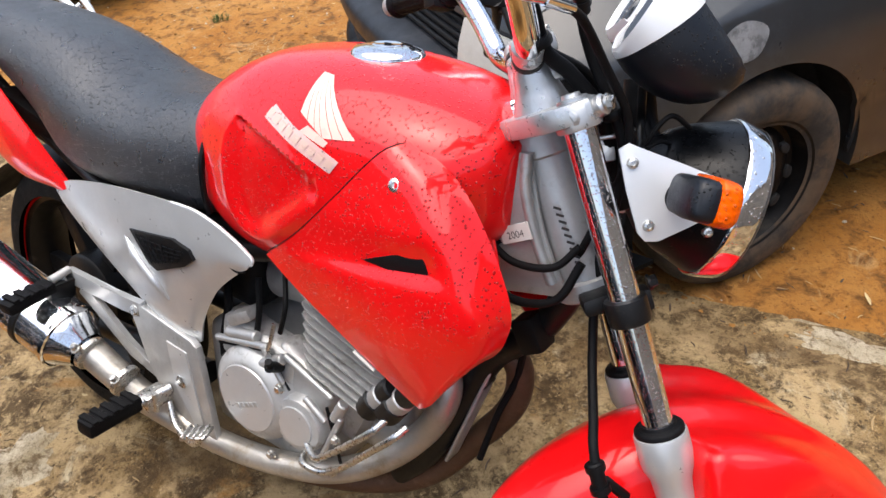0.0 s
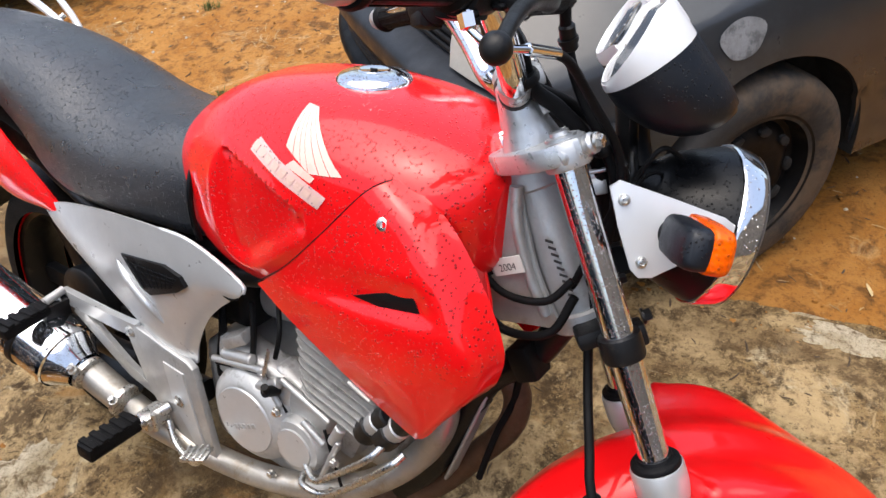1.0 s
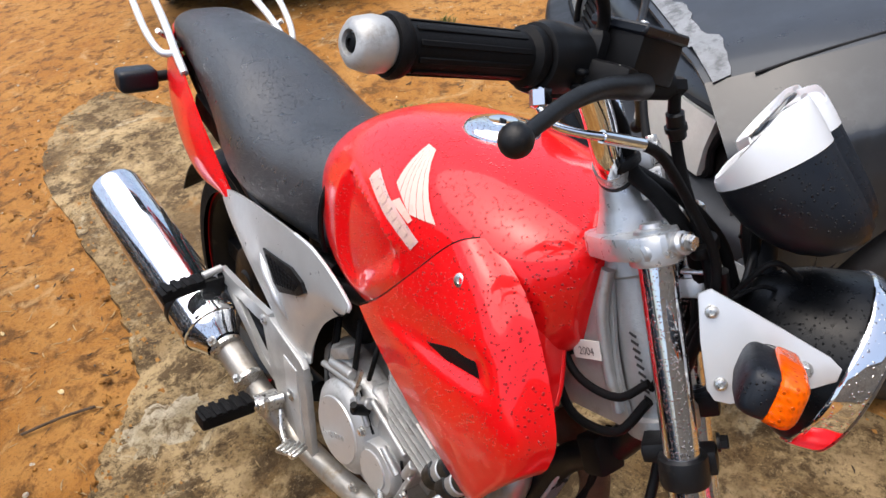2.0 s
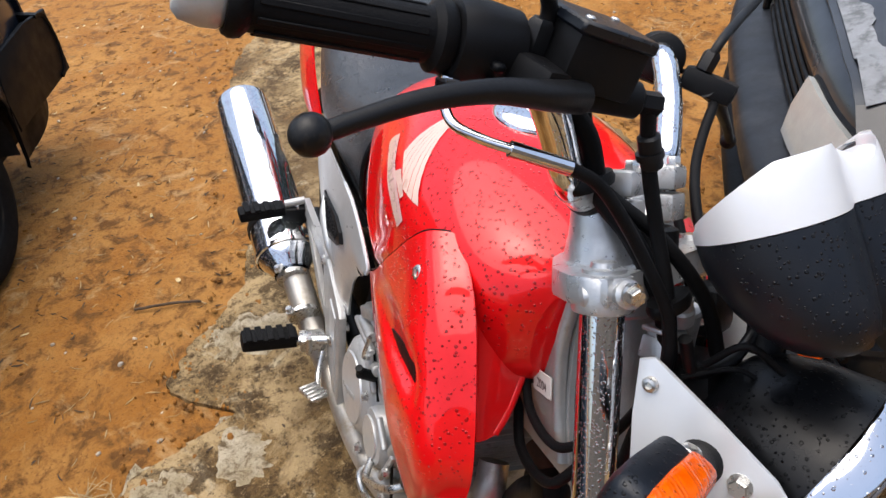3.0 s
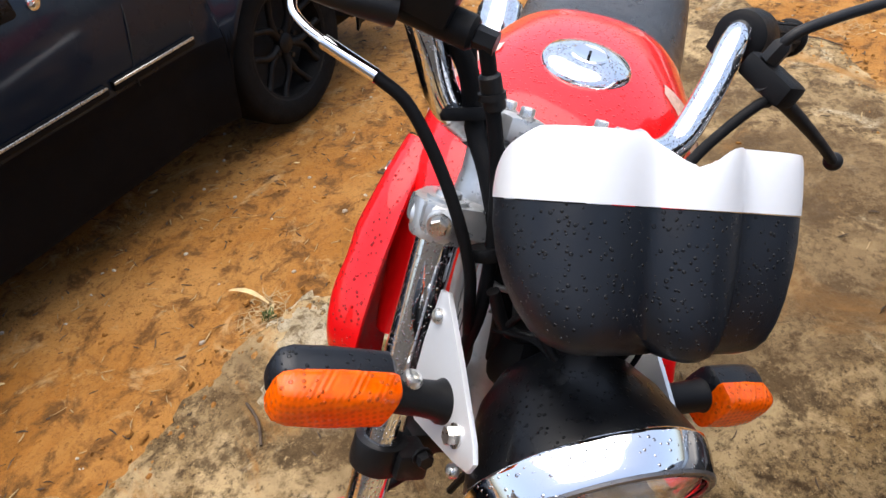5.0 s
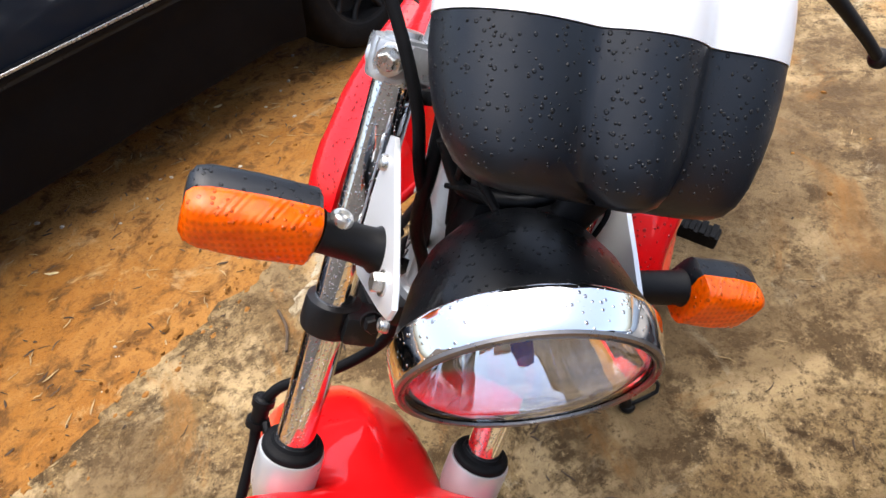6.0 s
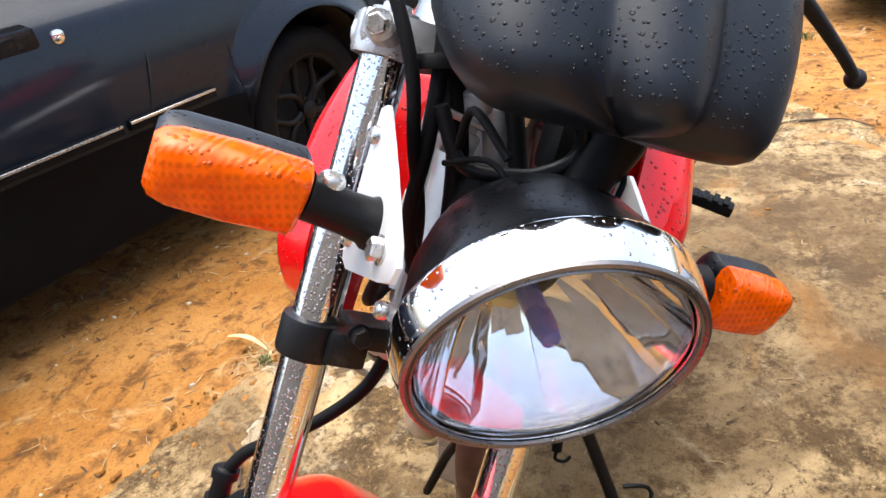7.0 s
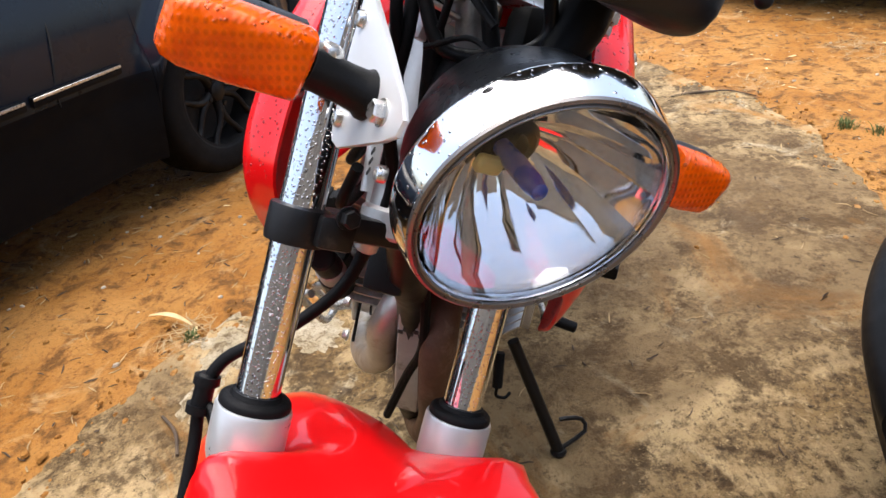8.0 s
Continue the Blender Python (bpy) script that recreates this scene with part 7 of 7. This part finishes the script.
def pebble(rmin, rmax):
    def make(bm, x, y, z):
        if on_slab(x, y) and rng.random() < 0.96:
            return False
        r = rng.uniform(rmin, rmax)
        m = Matrix.Translation((x, y, z + r * 0.25)) @ Matrix.Rotation(rng.uniform(0, 6), 4, "Z") @ Matrix.Diagonal((1, rng.uniform(0.6, 0.9), rng.uniform(0.4, 0.7), 1))
        top = bm.verts.new(m @ V(rng.uniform(-0.3, 0.3) * r, 0, r))
        rings = []
        for h, k in ((0.55, 0.8), (-0.3, 1.0)):
            rings.append([bm.verts.new(m @ (V(math.cos(a), math.sin(a), 0) * k * r * rng.uniform(0.75, 1.1) + V(0, 0, h * r))) for a in (0, 1.05, 2.1, 3.14, 4.2, 5.25)])
        for k in range(6):
            bm.faces.new((top, rings[0][k], rings[0][(k + 1) % 6]))
            bm.faces.new((rings[0][k], rings[1][k], rings[1][(k + 1) % 6], rings[0][(k + 1) % 6]))
        return True
    return make


def mound(name, x, y, rx, ry, h, mat, label, seed):
    """A low rough patch of old mortar."""
    bm = bmesh.new()
    rings = []
    for i in range(1, 15):
        u = i / 14
        ring = []
        for k in range(72):
            a = 2 * math.pi * k / 72
            w = 1 + 0.4 * noise.noise(V(math.cos(a) * 1.5, math.sin(a) * 1.5, seed)) + 0.25 * noise.noise(V(math.cos(a) * 4, math.sin(a) * 4, seed + 3)) + 0.14 * noise.noise(V(math.cos(a) * 11, math.sin(a) * 11, seed + 5))
            p = V(x + rx * u * w * math.cos(a), y + ry * u * w * math.sin(a), 0)
            z = h * (1 - u ** 1.3) * (0.7 + 0.9 * noise.noise(V(p.x * 28, p.y * 28, seed)) + 0.5 * noise.noise(V(p.x * 70, p.y * 70, seed))) - 0.004 * u
            ring.append(V(p.x, p.y, max(-0.004, z) + 0.002 * (1 - u)))
        rings.append(ring)
    loft(bm, rings, True, False)
    bm.faces.new([bm.verts.new(p) for p in rings[0]])
    bmesh.ops.remove_doubles(bm, verts=bm.verts[:], dist=1e-5)
    tagged(part(name, bm, mat, smooth=30), label, "concrete", kind="structure")


mound("mortar_patch", -1.19, -0.32, 0.11, 0.13, 0.014, MORTAR, "rough pale mortar patch on the concrete", 2)
mound("mortar_patch", -0.74, -0.60, 0.16, 0.10, 0.010, MORTAR, "rough pale mortar patch at the concrete edge", 5)
mound("mortar_patch", -0.56, -0.60, 0.10, 0.06, 0.009, MORTAR, "rough pale mortar patch at the concrete edge", 11)
mound("mortar_patch", -0.80, -0.40, 0.12, 0.08, 0.008, MORTAR, "rough pale mortar patch on the concrete", 14)
mound("mortar_patch", 0.40, 0.79, 0.20, 0.05, 0.010, MORTAR, "rough pale mortar patch by the dirt", 8)

AREA = ((-4.3, 1.4), (-2.2, 3.0))
litter("straw_litter", 2600, bit(0.010, 0.045, 0.001, 0.003), STRAW, "scattered dry grass and straw bits", "litter", AREA)
litter("dark_twigs", 3000, bit(0.008, 0.035, 0.0012, 0.0035, 0.8), TWIG, "scattered dark twigs and bark bits", "litter", AREA)
litter("dead_leaves", 170, bit(0.015, 0.045, 0.004, 0.010), LEAF, "scattered small dead leaves", "litter", AREA)
litter("pebbles", 500, pebble(0.003, 0.010), STONE, "scattered small pebbles", "pebbles", AREA)
litter("soil_clods", 2000, pebble(0.003, 0.011), DIRT, "small clods of orange soil", "soil", AREA)


# soil washed over the edge of the concrete
bm = bmesh.new()
edge_pts = spline([V(x, y, 0) for x, y in EDGE], 10, True)
for n in range(800):
    p = rng.choice(edge_pts)
    if p.x > 1.4:
        continue
    cx, cy, rr, sd = p.x + rng.gauss(0, 0.05), p.y + rng.gauss(0, 0.05), 0.002 + 0.008 * rng.random() ** 3, rng.uniform(0, 50)
    rings = []
    for u in (0.35, 0.75, 1.0):
        rings.append([])
        for k in range(10):
            a = 2 * math.pi * k / 10
            w = 1 + 0.6 * noise.noise(V(math.cos(a) * 2, math.sin(a) * 2, sd)) + 0.3 * noise.noise(V(math.cos(a) * 6, math.sin(a) * 6, sd))
            q = V(cx + 1.5 * rr * u * w * math.cos(a), cy + rr * u * w * math.sin(a), 0)
            rings[-1].append(V(q.x, q.y, min(0.003, rr * 0.2) * (1 - u * u) + 0.002 * noise.noise(V(q.x * 60, q.y * 60, 0)) * (1 - u) + 0.0012 - 0.006 * (u == 1.0)))
    loft(bm, rings, True, False)
    bm.faces.new([bm.verts.new(v) for v in rings[0]])
tagged(part("washed_soil", bm, DIRT, smooth=60), "thin orange soil washed over the concrete edge", "soil", kind="stuff")


def grass_tuft(x, y, n, h):
    bm = bmesh.new()
    z = floor_z(x, y)
    for _ in range(n):
        a, r = rng.uniform(0, 6.28), rng.uniform(0, h * 1.2)
        o = V(x + r * math.cos(a), y + r * math.sin(a), z)
        lean = V(rng.uniform(-1, 1), rng.uniform(-1, 1), 0) * h * 0.8
        t = V(rng.uniform(-1, 1), rng.uniform(-1, 1), 0).normalized() * 0.0016
        p = [o - t, o + t, o + lean * 0.4 + V(0, 0, h * 0.6) + t * 0.8, o + lean * 0.4 + V(0, 0, h * 0.6) - t * 0.8, o + lean + V(0, 0, h * rng.uniform(0.7, 1.1))]
        v = [bm.verts.new(q) for q in p]
        bm.faces.new((v[0], v[1], v[2], v[3]))
        bm.faces.new((v[3], v[2], v[4]))
    ob = part("grass_tuft", bm, GRASS, smooth=0)
    tagged(ob, "small sparse tuft of green grass in dirt", "grass", "grass tufts", "stuff")


for gx, gy, gn, gh in ((-2.0, 1.16, 90, 0.035), (-1.95, 1.25, 50, 0.03), (-2.6, 1.9, 60, 0.04), (-1.2, 2.3, 110, 0.05), (-1.6, 2.6, 90, 0.05), (-0.79, -0.72, 70, 0.02), (0.55, 1.2, 60, 0.03), (-3.6, 0.9, 60, 0.04)):
    grass_tuft(gx, gy, gn, gh)

# one long pale leaf by the edge of the concrete
bm = bmesh.new()
lx, ly = -0.86, -0.80
rows = []
for k in range(7):
    u = k / 6
    w = 0.0065 * math.sin(math.pi * min(1, u * 0.9 + 0.08)) + 0.001
    c = V(lx, ly, 0.004) + V(0.035 + 0.03 * (u - 0.5), 0.11, 0) * (u - 0.5) * 1.2 + V(0, 0, 0.010 * math.sin(math.pi * u))
    n = V(0.11, -0.03, 0).normalized()
    rows.append([c - n * w, c + V(0, 0, -0.003), c + n * w])
shell(bm, patch(rows, 3), 0.001)
tagged(part("dry_leaf", bm, LEAF), "long pale dry leaf lying by the concrete", "leaf")
bm = bmesh.new()
tube(bm, [(-0.50, -0.66, 0.004), (-0.45, -0.61, 0.008), (-0.39, -0.58, 0.005)], 0.0035, 6, 4)
tagged(part("stick", bm, TWIG), "short dark stick on the concrete", "stick")
bm = bmesh.new()
tube(bm, [(-1.40, -0.42, 0.0), (-1.43, -0.50, 0.004), (-1.46, -0.60, 0.0)], 0.004, 6, 4)
tagged(part("stick", bm, TWIG), "thin brown stick on dirt", "stick")


# heaps of straw and a branch along the edge of the concrete
for hx, hy, hn, hr in ((-2.93, 1.53, 160, 0.14), (-2.55, 0.98, 70, 0.10), (-2.35, 0.66, 60, 0.07), (-0.82, -0.74, 70, 0.07), (-2.1, 1.7, 60, 0.12), (-1.7, 2.0, 70, 0.15)):
    bm = bmesh.new()
    for _ in range(hn):
        a, r = rng.uniform(0, 6.28), hr * rng.random() ** 0.7
        c = V(hx + 1.4 * r * math.cos(a), hy + r * math.sin(a), 0)
        c.z = floor_z(c.x, c.y) + rng.uniform(0.002, 0.02) * (1 - r / hr)
        d = V(rng.uniform(-1, 1), rng.uniform(-1, 1), rng.uniform(-0.2, 0.2)).normalized() * rng.uniform(0.012, 0.05)
        n = V(-d.y, d.x, 0).normalized() * rng.uniform(0.0008, 0.002)
        v = [bm.verts.new(q) for q in (c - d - n * 0.4, c - d + n * 0.4, c + n + V(0, 0, 0.003), c + d, c - n + V(0, 0, 0.003))]
        bm.faces.new(v)
    tagged(part("straw_heap", bm, STRAW, smooth=0), "small heap of dry straw on dirt", "straw", "straw heaps", "stuff")
bm = bmesh.new()
tube(bm, [(-2.37, 0.63, 0.004), (-2.385, 0.70, 0.008), (-2.405, 0.79, 0.005), (-2.395, 0.86, 0.007), (-2.33, 0.94, 0.004)], [0.004, 0.005, 0.004, 0.003, 0.002], 8)
tagged(part("branch", bm, TWIG), "thin crooked branch lying on the concrete", "branch")
